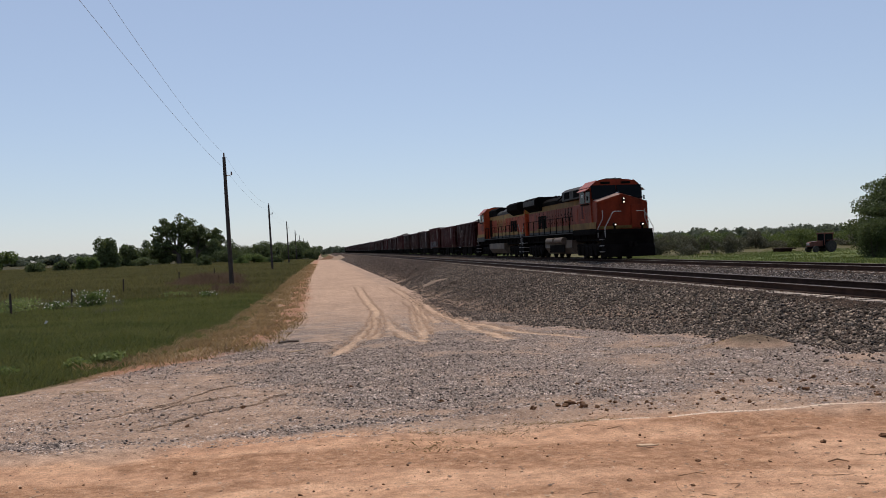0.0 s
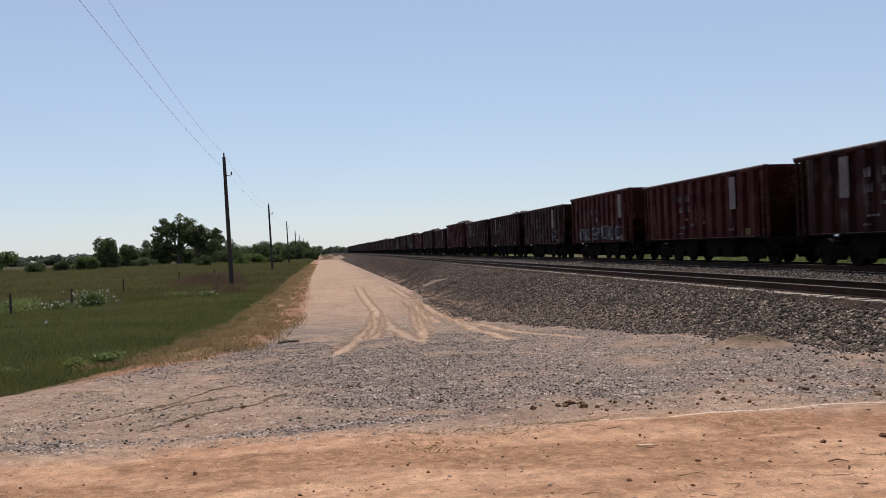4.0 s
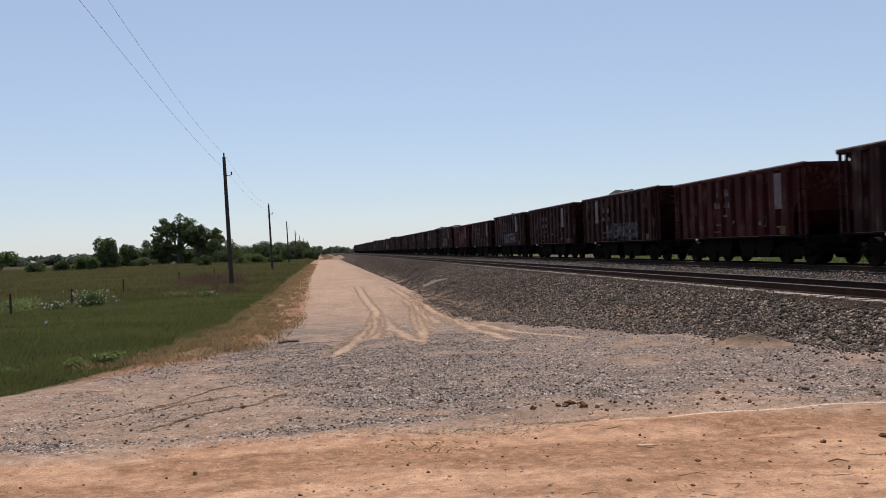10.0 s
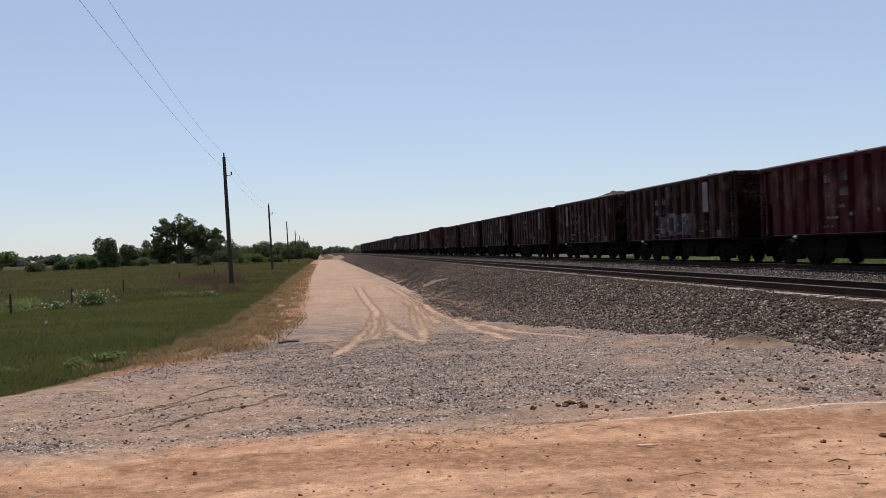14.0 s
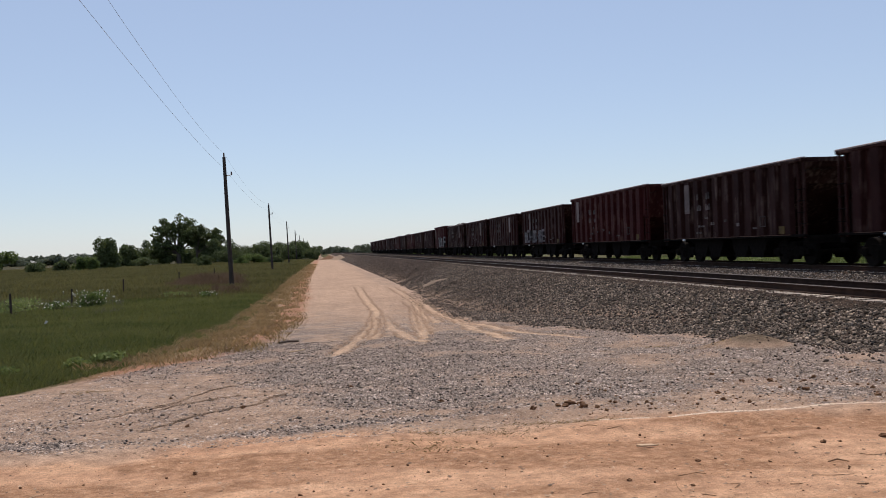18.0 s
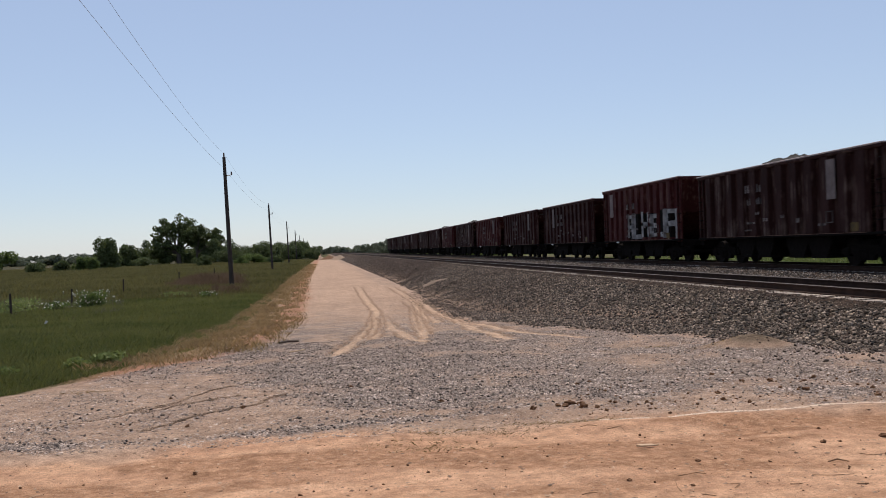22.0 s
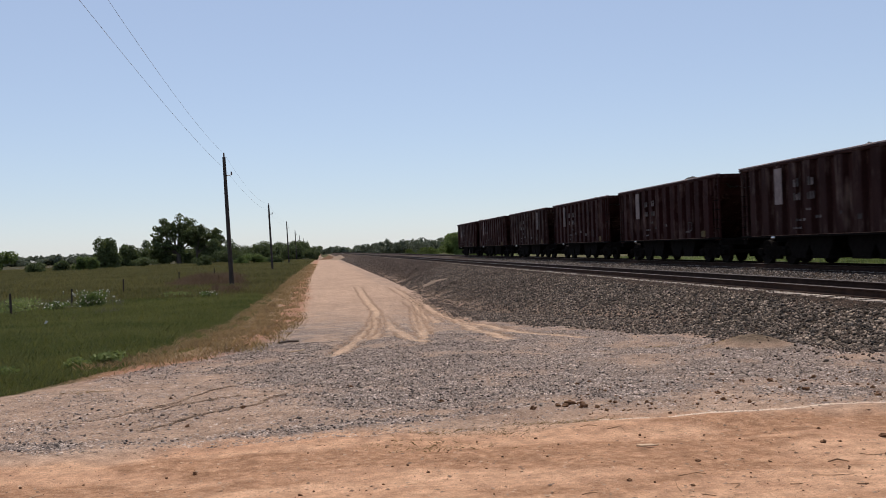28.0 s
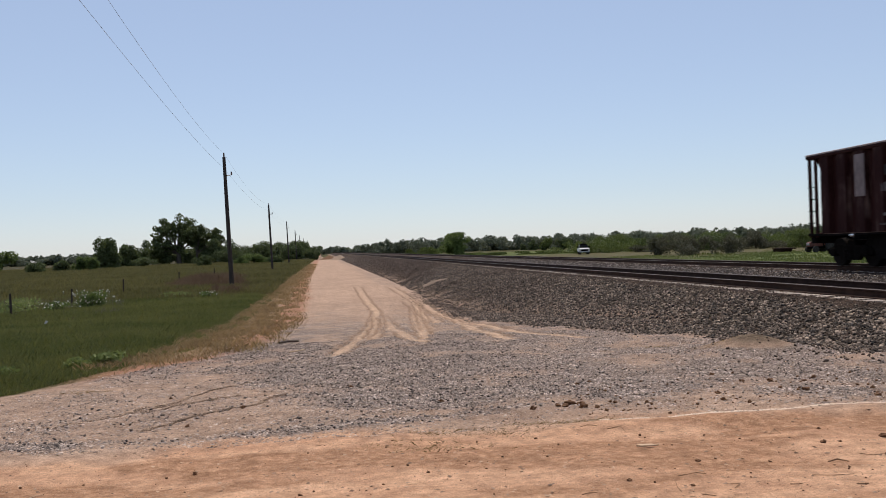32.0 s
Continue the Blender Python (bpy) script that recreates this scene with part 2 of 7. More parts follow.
def stone_material(name, lo, hi, mid=None):
    m = bpy.data.materials.new(name)
    m.use_nodes = True
    n, k = m.node_tree.nodes, m.node_tree.links
    geo, ramp = n.new("ShaderNodeNewGeometry"), n.new("ShaderNodeValToRGB")
    ramp.color_ramp.elements[0].color, ramp.color_ramp.elements[1].color = (*lo, 1), (*hi, 1)
    if mid:
        ramp.color_ramp.elements.new(0.62).color = (*mid, 1)
    k.new(geo.outputs["Random Per Island"], ramp.inputs[0])
    tc, patch, reach, dirt = n.new("ShaderNodeTexCoord"), n.new("ShaderNodeTexNoise"), n.new("ShaderNodeMapRange"), n.new("ShaderNodeHueSaturation")
    patch.inputs["Scale"].default_value, patch.inputs["Detail"].default_value, patch.inputs["Roughness"].default_value = 3.6, 5, 0.65
    k.new(tc.outputs["Object"], patch.inputs["Vector"])
    reach.inputs["From Min"].default_value, reach.inputs["From Max"].default_value = 0.36, 0.64
    reach.inputs["To Min"].default_value, reach.inputs["To Max"].default_value = 0.62, 1.45
    k.new(patch.outputs["Fac"], reach.inputs[0])
    k.new(reach.outputs[0], dirt.inputs["Value"])
    k.new(ramp.outputs[0], dirt.inputs["Color"])
    k.new(dirt.outputs[0], n["Principled BSDF"].inputs["Base Color"])
    n["Principled BSDF"].inputs["Roughness"].default_value = 0.85
    return m


M_STONE = stone_material("ballast_stone", (0.011, 0.0078, 0.0056), (0.37, 0.278, 0.205), (0.116, 0.081, 0.056))
M_STONE_GREY = stone_material("grey_ballast_stone", (0.02, 0.016, 0.013), (0.42, 0.35, 0.30), (0.13, 0.105, 0.088))
M_STONE_DUSTY = stone_material("dusty_ballast_stone", (0.032, 0.021, 0.015), (0.15, 0.10, 0.07))
M_GRAVEL = stone_material("gravel_stone", (0.062, 0.044, 0.036), (0.55, 0.435, 0.362))
M_COBBLE = stone_material("dark_gravel_stone", (0.042, 0.029, 0.023), (0.52, 0.41, 0.335))
M_CLOD = mat("dark_clod", (0.10, 0.044, 0.021), (0.27, 0.145, 0.075), 12, 0.95, bump=0.5)
M_LOAD = mat("crushed_rock_load", (0.015, 0.0135, 0.0125), (0.068, 0.06, 0.056), 3, 0.95, bump=1.0, fine=22)
M_RAIL = mat("rusty_rail_steel", (0.026, 0.014, 0.010), (0.055, 0.031, 0.022), 3, 0.85, 0.0, 0.1, spec=0.1)
M_RAILTOP = plain("worn_rail_head", (0.105, 0.08, 0.066), 0.6, 0.3)
M_TIE = mat("grey_concrete", (0.30, 0.245, 0.20), (0.44, 0.37, 0.31), 5, 0.9, per_object=0.2)
M_WOOD = mat("weathered_pole_wood", (0.028, 0.021, 0.018), (0.075, 0.058, 0.047), 3, 0.9, stretch=(6, 6, 0.4), bump=0.5)
M_STEEL = mat("galvanised_steel", (0.35, 0.35, 0.36), (0.5, 0.5, 0.5), 6, 0.5, 0.8)
M_WIRE = plain("aluminium_wire", (0.42, 0.43, 0.46), 0.5, 0.3)
M_PORCELAIN = plain("brown_porcelain", (0.12, 0.06, 0.04), 0.25)
M_BROWN = car_paint("oxide_brown_paint", (0.021, 0.0060, 0.0055), (0.050, 0.0185, 0.0165), (0.122, 0.074, 0.060))
M_RED = car_paint("faded_oxide_red_paint", (0.034, 0.0066, 0.007), (0.082, 0.023, 0.021), (0.150, 0.080, 0.063))
M_DUSTY = car_paint("dusty_brown_paint", (0.021, 0.0075, 0.0065), (0.052, 0.0235, 0.0205), (0.145, 0.098, 0.080))
M_UNDER = mat("grimy_black_steel", (0.005, 0.0039, 0.0034), (0.014, 0.011, 0.0095), 5, 0.95, 0.0, 0.2, spec=0.03)
M_WHEEL = mat("wheel_steel", (0.007, 0.0052, 0.0045), (0.017, 0.013, 0.011), 8, 0.8, 0.0, 0.1, spec=0.05)
M_PATCH = mat("pale_grey_marker_paint", (0.12, 0.09, 0.082), (0.26, 0.205, 0.19), 2.5, 0.7, bump=0.05, per_object=0.35, spec=0.1)
M_MARK = mat("faded_white_lettering", (0.03, 0.02, 0.019), (0.17, 0.14, 0.13), 3.5, 0.7, bump=0.0, per_object=0.6, spec=0.1)
M_SPRAY = mat("faded_spray_paint", (0.04, 0.032, 0.033), (0.24, 0.22, 0.225), 3.0, 0.7, bump=0.0, spread=0.4, per_object=0.45, spec=0.1)
M_SPRAY_WHITE = mat("white_spray_paint", (0.16, 0.15, 0.145), (0.46, 0.44, 0.43), 4.0, 0.7, bump=0.0, spread=0.5, per_object=0.2, spec=0.1)
M_SPRAY_FILL = mat("dull_spray_background", (0.02, 0.014, 0.014), (0.075, 0.062, 0.06), 3.0, 0.7, bump=0.0, spread=0.4, per_object=0.3, spec=0.1)
M_YELLOWMARK = mat("faded_yellow_stencil", (0.045, 0.025, 0.006), (0.14, 0.085, 0.015), 4, 0.7, bump=0.0)
M_CHROME = plain("polished_metal", (0.9, 0.88, 0.85), 0.3, 1.0)
# dusty edge colour that also holds the light on the sill
M_EDGE = mat("lit_dusty_edge", (0.10, 0.058, 0.044), (0.24, 0.15, 0.115), 5, 0.9, bump=0.1, spec=0.05)
# dusty rim colour, made pale to carry the sun's bright edge
M_LIP = mat("dusty_sunlit_rim", (0.26, 0.20, 0.19), (0.52, 0.44, 0.42), 6, 0.9, bump=0.2)
M_ORANGE = mat("locomotive_orange_paint", (0.075, 0.014, 0.007), (0.50, 0.082, 0.027), 1.7, 0.45, 0, 0.05, 30, spread=0.62, stretch=(1, 1, 0.4), spec=0.03)
M_ORANGE_DIRTY = mat("grimy_locomotive_orange_paint", (0.045, 0.011, 0.007), (0.27, 0.040, 0.017), 1.5, 0.42, 0, 0.05, 30, spread=0.7, stretch=(1, 1, 0.3), spec=0.03)
# sun sheen on nose tops and roof edges, put into paler paint
M_LIT_TOP = mat("sunlit_nose_paint", (0.30, 0.17, 0.13), (0.55, 0.38, 0.32), 2.2, 0.5, 0, 0.05, 30, spread=0.6, spec=0.2)
M_LIT_ROOF = mat("lit_faded_orange_paint", (0.24, 0.06, 0.045), (0.44, 0.15, 0.115), 2.2, 0.5, 0, 0.05, 30, spread=0.6, spec=0.2)
M_YELLOW = mat("locomotive_yellow_paint", (0.07, 0.037, 0.011), (0.40, 0.215, 0.035), 1.9, 0.55, 0, 0.05, 30, spread=0.62, stretch=(1, 1, 0.5), spec=0.15)
M_YELLOW_DIRTY = mat("grimy_locomotive_yellow_paint", (0.035, 0.020, 0.010), (0.25, 0.135, 0.032), 1.6, 0.6, 0, 0.05, 30, spread=0.7, stretch=(1, 1, 0.5), spec=0.1)
M_BLACK = mat("locomotive_black_paint", (0.0028, 0.0022, 0.002), (0.010, 0.008, 0.007), 1.5, 0.85, 0, 0.05, 30, spec=0.02)
# dark red with the recess shade behind the cab and soot in it
M_RECESS = mat("shaded_sooty_red_paint", (0.010, 0.004, 0.003), (0.045, 0.011, 0.006), 1.6, 0.8, 0, 0.05, 30, stretch=(1, 1, 0.4), spec=0.03)
M_GREY = mat("locomotive_grey_paint", (0.020, 0.018, 0.016), (0.060, 0.054, 0.048), 2.2, 0.6, 0, 0.05, 30, spec=0.12)
M_TANK = mat("dusty_silver_tank_paint", (0.055, 0.036, 0.024), (0.16, 0.112, 0.076), 1.6, 0.6, 0.0, 0.08, 30)
M_GLASS = plain("dark_cab_glass", (0.008, 0.009, 0.010), 0.12)
M_GLASS.node_tree.nodes["Principled BSDF"].inputs["Specular IOR Level"].default_value = 0.03
M_LAMP = glow("lit_headlight", (1.0, 0.80, 0.62), 2.2)
M_HANDRAIL = plain("pale_handrail_paint", (0.36, 0.33, 0.30), 0.5)
M_BARK = mat("tree_bark", (0.05, 0.04, 0.03), (0.12, 0.10, 0.08), 4, 0.95, bump=0.6)
M_LEAF = leafy("oak_leaves", (0.048, 0.066, 0.022), (0.125, 0.155, 0.052))
M_LEAF2 = leafy("bright_leaves", (0.065, 0.10, 0.025), (0.18, 0.235, 0.06))
# distance haze mixed into the leaf colour of the far belts
M_LEAF_HAZE = leafy("hazy_far_leaves", (0.085, 0.105, 0.065), (0.18, 0.20, 0.13), 0.1)
M_GRASS = leafy("meadow_grass", (0.084, 0.110, 0.026), (0.235, 0.230, 0.070), 0.22)
M_STRAW = leafy("dry_grass", (0.22, 0.15, 0.068), (0.47, 0.335, 0.17), 1.0)
M_BRUSH = leafy("brown_brush", (0.135, 0.082, 0.046), (0.225, 0.148, 0.088), 0.5)
M_STALK = leafy("dry_weed_stalks", (0.13, 0.11, 0.07), (0.25, 0.22, 0.15), 0.4)
M_SCRUB = leafy("soft_green_scrub", (0.06, 0.085, 0.02), (0.165, 0.205, 0.048), 0.12)
M_THICKET = leafy("grey_brown_thicket", (0.062, 0.064, 0.036), (0.125, 0.12, 0.07), 0.3)
M_FLOWER = plain("white_petals", (0.80, 0.76, 0.62), 0.7)


# ---------------------------------------------------------------- mesh helpers
def box(bm, x0, x1, y0, y1, z0, z1, bevel=0.0):
    made = bmesh.ops.create_cube(bm, size=1.0, matrix=Matrix.Translation(((x0 + x1) / 2, (y0 + y1) / 2, (z0 + z1) / 2)) @ Matrix.Diagonal((abs(x1 - x0), abs(y1 - y0), abs(z1 - z0), 1)))
    if bevel:
        edges = list({e for v in made["verts"] for e in v.link_edges})
        bmesh.ops.bevel(bm, geom=edges, offset=bevel, segments=2, affect="EDGES", profile=0.5)
    return bm


def tube(bm, p0, p1, r0, r1=None, n=8):
    p0, p1 = Vector(p0), Vector(p1)
    r1 = r0 if r1 is None else r1
    d = p1 - p0
    m = Matrix.Translation((p0 + p1) / 2) @ d.to_track_quat("Z", "Y").to_matrix().to_4x4()
    bmesh.ops.create_cone(bm, cap_ends=True, segments=n, radius1=r0, radius2=r1, depth=d.length, matrix=m)
    return bm


def prism(bm, outline, a0, a1, axis="x"):
    """An outline of pairs, drawn out along an axis: x (pairs y, z), y (pairs x, z) or z (pairs x, y)."""
    def at(p, a):
        return {"x": (a, p[0], p[1]), "y": (p[0], a, p[1]), "z": (p[0], p[1], a)}[axis]
    lo, hi = [bm.verts.new(at(p, a0)) for p in outline], [bm.verts.new(at(p, a1)) for p in outline]
    faces = [bm.faces.new(lo), bm.faces.new(hi)]
    for i in range(len(outline)):
        j = (i + 1) % len(outline)
        faces.append(bm.faces.new((lo[i], lo[j], hi[j], hi[i])))
    bmesh.ops.recalc_face_normals(bm, faces=faces)
    return bm


def mesh(name, bm, material, shade=False):
    me = bpy.data.meshes.new(name)
    bm.to_mesh(me)
    bm.free()
    me.materials.append(material)
    if shade:
        for p in me.polygons:
            p.use_smooth = True
    return me


def part(name, data, material, parent=None, label="", at=(0, 0, 0), turn=0.0, shade=False):
    """Links a bmesh, or a mesh that alike parts share, as one object."""
    me = data if isinstance(data, bpy.types.Mesh) else mesh(name, data, material, shade)
    ob = new(name, me)
    ob.parent = parent
    ob.location = at
    ob.rotation_euler[2] = turn
    if label:
        ob["label"] = label
    return ob


def soup(name, verts, faces_n, material, count):
    """A mesh of count alike pieces from an array of vertices (pieces, points, 3) and one piece's faces."""
    v = np.asarray(verts, np.float32)
    p = v.shape[1]
    tris = np.asarray(faces_n, np.int64)
    loops = (tris[None] + (np.arange(count) * p)[:, None, None]).reshape(-1)
    size = tris.shape[1]
    me = bpy.data.meshes.new(name)
    me.vertices.add(count * p)
    me.vertices.foreach_set("co", v.reshape(-1))
    me.loops.add(len(loops))
    me.loops.foreach_set("vertex_index", loops.astype(np.int32))
    me.polygons.add(len(loops) // size)
    me.polygons.foreach_set("loop_start", np.arange(0, len(loops), size, dtype=np.int32))
    me.update(calc_edges=True)
    me.materials.append(material)
    return me


def grid_mesh(name, xs, ys, z, material, shade=True):
    nx, ny = len(xs), len(ys)
    gx, gy = np.meshgrid(xs, ys)
    co = np.stack([gx, gy, z], -1).reshape(-1, 3)
    i = np.arange((ny - 1) * (nx - 1))
    r, c = i // (nx - 1), i % (nx - 1)
    a = r * nx + c
    quads = np.stack([a, a + 1, a + nx + 1, a + nx], -1)
    me = soup(name, co[None], quads, material, 1)
    if shade:
        me.polygons.foreach_set("use_smooth", np.ones(len(quads), bool))
    return me


def thing(name, m=None):
    ob = new(name)
    ob.empty_display_size = 0.3
    if m is not None:
        ob.matrix_basis = m
    return ob
M_WHITE = mat("white_vehicle_paint", (0.62, 0.61, 0.60), (0.72, 0.71, 0.70), 3, 0.35, bump=0.02, spec=0.5)
M_TRACTOR = mat("faded_red_tractor_paint", (0.075, 0.02, 0.013), (0.15, 0.045, 0.03), 3, 0.5, bump=0.05)
M_RUBBER = mat("dusty_rubber", (0.018, 0.017, 0.016), (0.045, 0.04, 0.036), 6, 0.9)
M_CHIP = mat("split_pale_wood", (0.55, 0.38, 0.23), (0.74, 0.55, 0.37), 8, 0.85, stretch=(1, 6, 6))
M_BRANCH = mat("grey_brown_branch", (0.07, 0.052, 0.04), (0.15, 0.115, 0.09), 9, 0.95, bump=0.4)
M_TWIG = mat("dry_brown_twig", (0.20, 0.115, 0.06), (0.36, 0.22, 0.125), 9, 0.95, bump=0.3)
M_SAND = mat("tan_sand", (0.27, 0.19, 0.13), (0.40, 0.29, 0.205), 3, 0.95, bump=0.4)
M_SPILL = mat("brown_sand", (0.19, 0.13, 0.092), (0.29, 0.205, 0.145), 3, 0.95, bump=0.4)
# sand made paler to hold the sunlight on the ridge
M_LIT_SAND = mat("sunlit_ridge_sand", (0.66, 0.50, 0.37), (0.80, 0.64, 0.50), 6, 0.95, bump=0.3)


# ---------------------------------------------------------------- ground
def edge_at(y, ys, xs):
    return np.interp(y, ys, xs)


def seg_dist(x, y, pts):
    """Distance from points to a polyline."""
    best = np.full(np.shape(x), 1e9)
    for (ax, ay), (bx, by) in zip(pts[:-1], pts[1:]):
        dx, dy = bx - ax, by - ay
        t = np.clip(((x - ax) * dx + (y - ay) * dy) / (dx * dx + dy * dy), 0, 1)
        best = np.minimum(best, np.hypot(x - ax - t * dx, y - ay - t * dy))
    return best


WHEEL_RUTS = [[(2.61, 73.5), (2.28, 48.4), (2.28, 40.6), (1.13, 23.4), (0.64, 19.3), (0.1, 16.2)], [(2.4, 41.9), (1.59, 27.2), (0.98, 19.6)], [(2.39, 39.7), (1.75, 23.9), (1.83, 19.6), (2.01, 18.3)],
              [(4.73, 71.2), (4.77, 57.6), (4.62, 46.6), (3.84, 35.2), (3.18, 24.9)], [(4.98, 54.8), (4.8, 43.1), (4.23, 32.1), (3.58, 21.9), (3.64, 17.9)], [(4.7, 46.5), (3.55, 33.3), (2.43, 21.2)],
              [(4.19, 50.8), (4.16, 42.1), (2.93, 29.2), (2.13, 19.3)], [(4.9, 46), (4.5, 34), (3.95, 25), (4.3, 19.4), (5.0, 17.2)], [(-1.8, 9.0), (-1.57, 9.34), (-1.24, 9.94), (-0.83, 10.29), (-0.57, 11.14)], [(-2.2, 10.3), (-1.82, 10.94), (-1.5, 12.11), (-1.06, 12.84)], [(-1.95, 10.1), (-1.3, 11.3)],
              [(-0.1, 290), (0.05, 120), (0.15, 60), (-0.3, 27)], [(2.9, 290), (2.75, 120), (2.65, 75)], [(-2.9, 9.6), (-2.2, 10.1), (-1.6, 10.9), (-1.1, 11.6)]]
GRASS_EDGE = ([3, 9, 12, 13.2, 14.9, 16.5, 17.7, 24, 42, 81, 225, 600], [-9.5, -6.6, -4.9, -4.55, -4.0, -3.4, -3.05, -3.2, -3.5, -3.5, -2.9, -2.8])
ROAD_EDGE = ([3, 9, 12, 13.2, 14.9, 16.9, 22, 31, 79, 300, 600], [-9.3, -6.3, -4.5, -4.0, -3.1, -1.7, -1.25, -1.2, -1.75, -1.7, -1.7])


def zones(x, y):
    x, y = x / 0.97, y / 1.04
    wob = (fbm(x * 0.9, y * 0.9) - 0.5)
    wide = np.clip(np.abs(y) / 40, 0.3, 1.5)
    gx = edge_at(y, *GRASS_EDGE) + wob * wide
    rx = edge_at(y, *ROAD_EDGE) + wob * 0.7 * wide
    road = smooth(-0.25, 0.25, x - rx) * (1 - smooth(9.5, 11.5, x)) * (1 - smooth(285, 315, y + 6 * wob))
    straw = smooth(-0.5, 0.3, x - gx) * (1 - smooth(-0.2, 0.4, x - rx))
    straw = straw * (0.25 + 0.75 * smooth(14.5, 18.5, y)) * (1 - smooth(270, 320, y))
    straw = np.maximum(straw, 0.6 * smooth(0.62, 0.78, fbm(x * 0.5 + 9, y * 0.5)) * road * smooth(12, 14, y) * smooth(4.5, 6, x))
    cross = (1 - smooth(6.9, 8.3, y + wob * 1.6 + (fbm(x * 0.35, y * 0.9 + 4) - 0.5) * 1.1 - 0.02 * x)) * smooth(-60, -50, y + 0 * x)
    cross = np.where(y < 0.0, smooth(-5.0, -4.0, y), cross)
    # gravel heaped over the mouth of the access road, with a tongue along the crossing road
    X, Y = x * 0.97, y * 1.04
    patch = fbm(X * 1.1 + 4, Y * 0.8)
    left = np.interp(Y, [8.5, 9.9, 11.2, 12.8, 14, 16, 18, 21], [0.2, -0.4, -0.6, -0.8, -0.95, -1.2, -1.5, -1.5])
    g = smooth(-1.1, 0.8, X - left + wob * 1.4) * smooth(8.9, 9.9, Y + wob) * (1 - smooth(16.8, 21.5, Y + wob * 3)) * (1 - 0.35 * smooth(3.0, 4.6, X))
    mid = np.interp(X, [-2.9, -2.1, -1.4, -0.5, 0.1, 1.1, 2.2], [8.58, 8.38, 8.31, 8.44, 8.63, 8.83, 9.2])
    g = np.maximum(g, np.exp(-((Y - mid + wob * 0.2) / 0.24) ** 2) * (1 - smooth(2.0, 3.2, X)) * 0.85)
    g = np.maximum(g, smooth(3.4, 5.0, X) * (1 - smooth(10, 13, X)) * smooth(8.1, 9.6, Y + wob * 1.5) * (0.9 - 0.5 * smooth(18, 23, Y)))
    g = np.maximum(g, (0.30 + 0.48 * (1 - smooth(18, 36, Y))) * road * (1 - smooth(34, 66, Y)) * smooth(8.0, 9.0, Y + wob) * (0.45 + 0.55 * smooth(13, 16, Y)))
    drift = fbm(X * 1.5 + Y * 0.35 + 21, Y * 1.1 - X * 0.4, 5)
    grey = np.clip(g * (0.36 + 0.40 * smooth(0.3, 0.62, patch) + 0.62 * smooth(0.32, 0.62, drift)), 0, 1)
    mound = np.exp(-((X - 6.8) / 0.55) ** 2 - ((Y - 13.8) / 0.7) ** 2)
    grey = grey * (1 - smooth(0.2, 0.5, mound))
    ruts, groove = np.zeros_like(x), np.zeros_like(x)
    for k, line in enumerate(WHEEL_RUTS):
        w = np.where(Y > 14, 0.125 + 0.0012 * Y, 0.05)
        d = seg_dist(X + wob * 0.15, Y, line)
        soft = (0.12 if k in (11, 12) else 1.0) * (0.7 + 0.3 * smooth(0.3, 0.6, fbm(X * 0.8 + k * 7, Y * 0.25)))
        lo, hi = min(p[1] for p in line), max(p[1] for p in line)
        ruts = np.maximum(ruts, np.exp(-(d / w) ** 2) * soft * (1 - smooth(hi * 0.6, hi, Y)))
        fade = smooth(lo, lo + 0.06 * lo, Y) * (1 - smooth(hi * 0.85, hi * 0.99, Y))
        # drives both the sunken relief and the painted shade beside each rut
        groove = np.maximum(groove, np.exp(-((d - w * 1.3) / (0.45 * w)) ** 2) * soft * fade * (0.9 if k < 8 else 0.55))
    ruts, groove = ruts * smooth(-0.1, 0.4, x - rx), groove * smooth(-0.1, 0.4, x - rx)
    grey = grey * (1 - 0.8 * smooth(0.25, 0.8, ruts))
    # stones spread from the foot of the bank
    toe = np.interp(Y, [10, 12.2, 14.2, 15.5, 16.6, 17.5, 19.8, 24.4, 46, 59, 92, 174], [8.2, 7.8, 7.6, 7.3, 6.9, 6.4, 5.3, 4.4, 5.2, 5.8, 6.7, 5.6])
    spall = smooth(-0.35, 0.45, X - toe + wob * 1.1) * (1 - smooth(9.5, 10.5, X)) * smooth(10, 12, Y) * (1 - smooth(0.2, 0.5, mound))
    grey = grey * (1 - 0.6 * spall)
    return road, straw, cross, grey, ruts, groove, mound, spall


def ground_z(x, y):
    x, y = np.asarray(x, float), np.asarray(y, float)
    road, straw, cross, grey, ruts, groove, mound, spall = zones(x, y)
    near = 1 - smooth(60, 120, np.hypot(x, y))
    z = ground_base(x, y) + near * ((fbm(x * 0.6, y * 0.6) - 0.5) * 0.10 + (fbm(x * 3, y * 3, 3) - 0.5) * 0.035)
    z = z - 0.03 * ruts * near - 0.05 * groove * near + 0.03 * np.exp(-((x - 2) / 2.5) ** 2 - ((y - 13) / 3.0) ** 2)
    z = z + 0.05 * np.exp(-((y - 7.75) / 0.25) ** 2) * smooth(1.5, 2.5, x) * (1 - smooth(9, 10, x))
    z = z + 0.21 * mound
    z = z + 0.12 * (1 - road) * smooth(0.4, 0.8, fbm(x * 0.15, y * 0.15)) * smooth(12, 20, y) * (x < 0)
    return z


def spaced(*runs):
    out = []
    for a, b, step in runs:
        out.extend(np.arange(a, b - step * 0.4, step))
    out.append(runs[-1][1])
    return np.array(out)


def stretched(a, b, n):
    return list(np.geomspace(a, b, n))


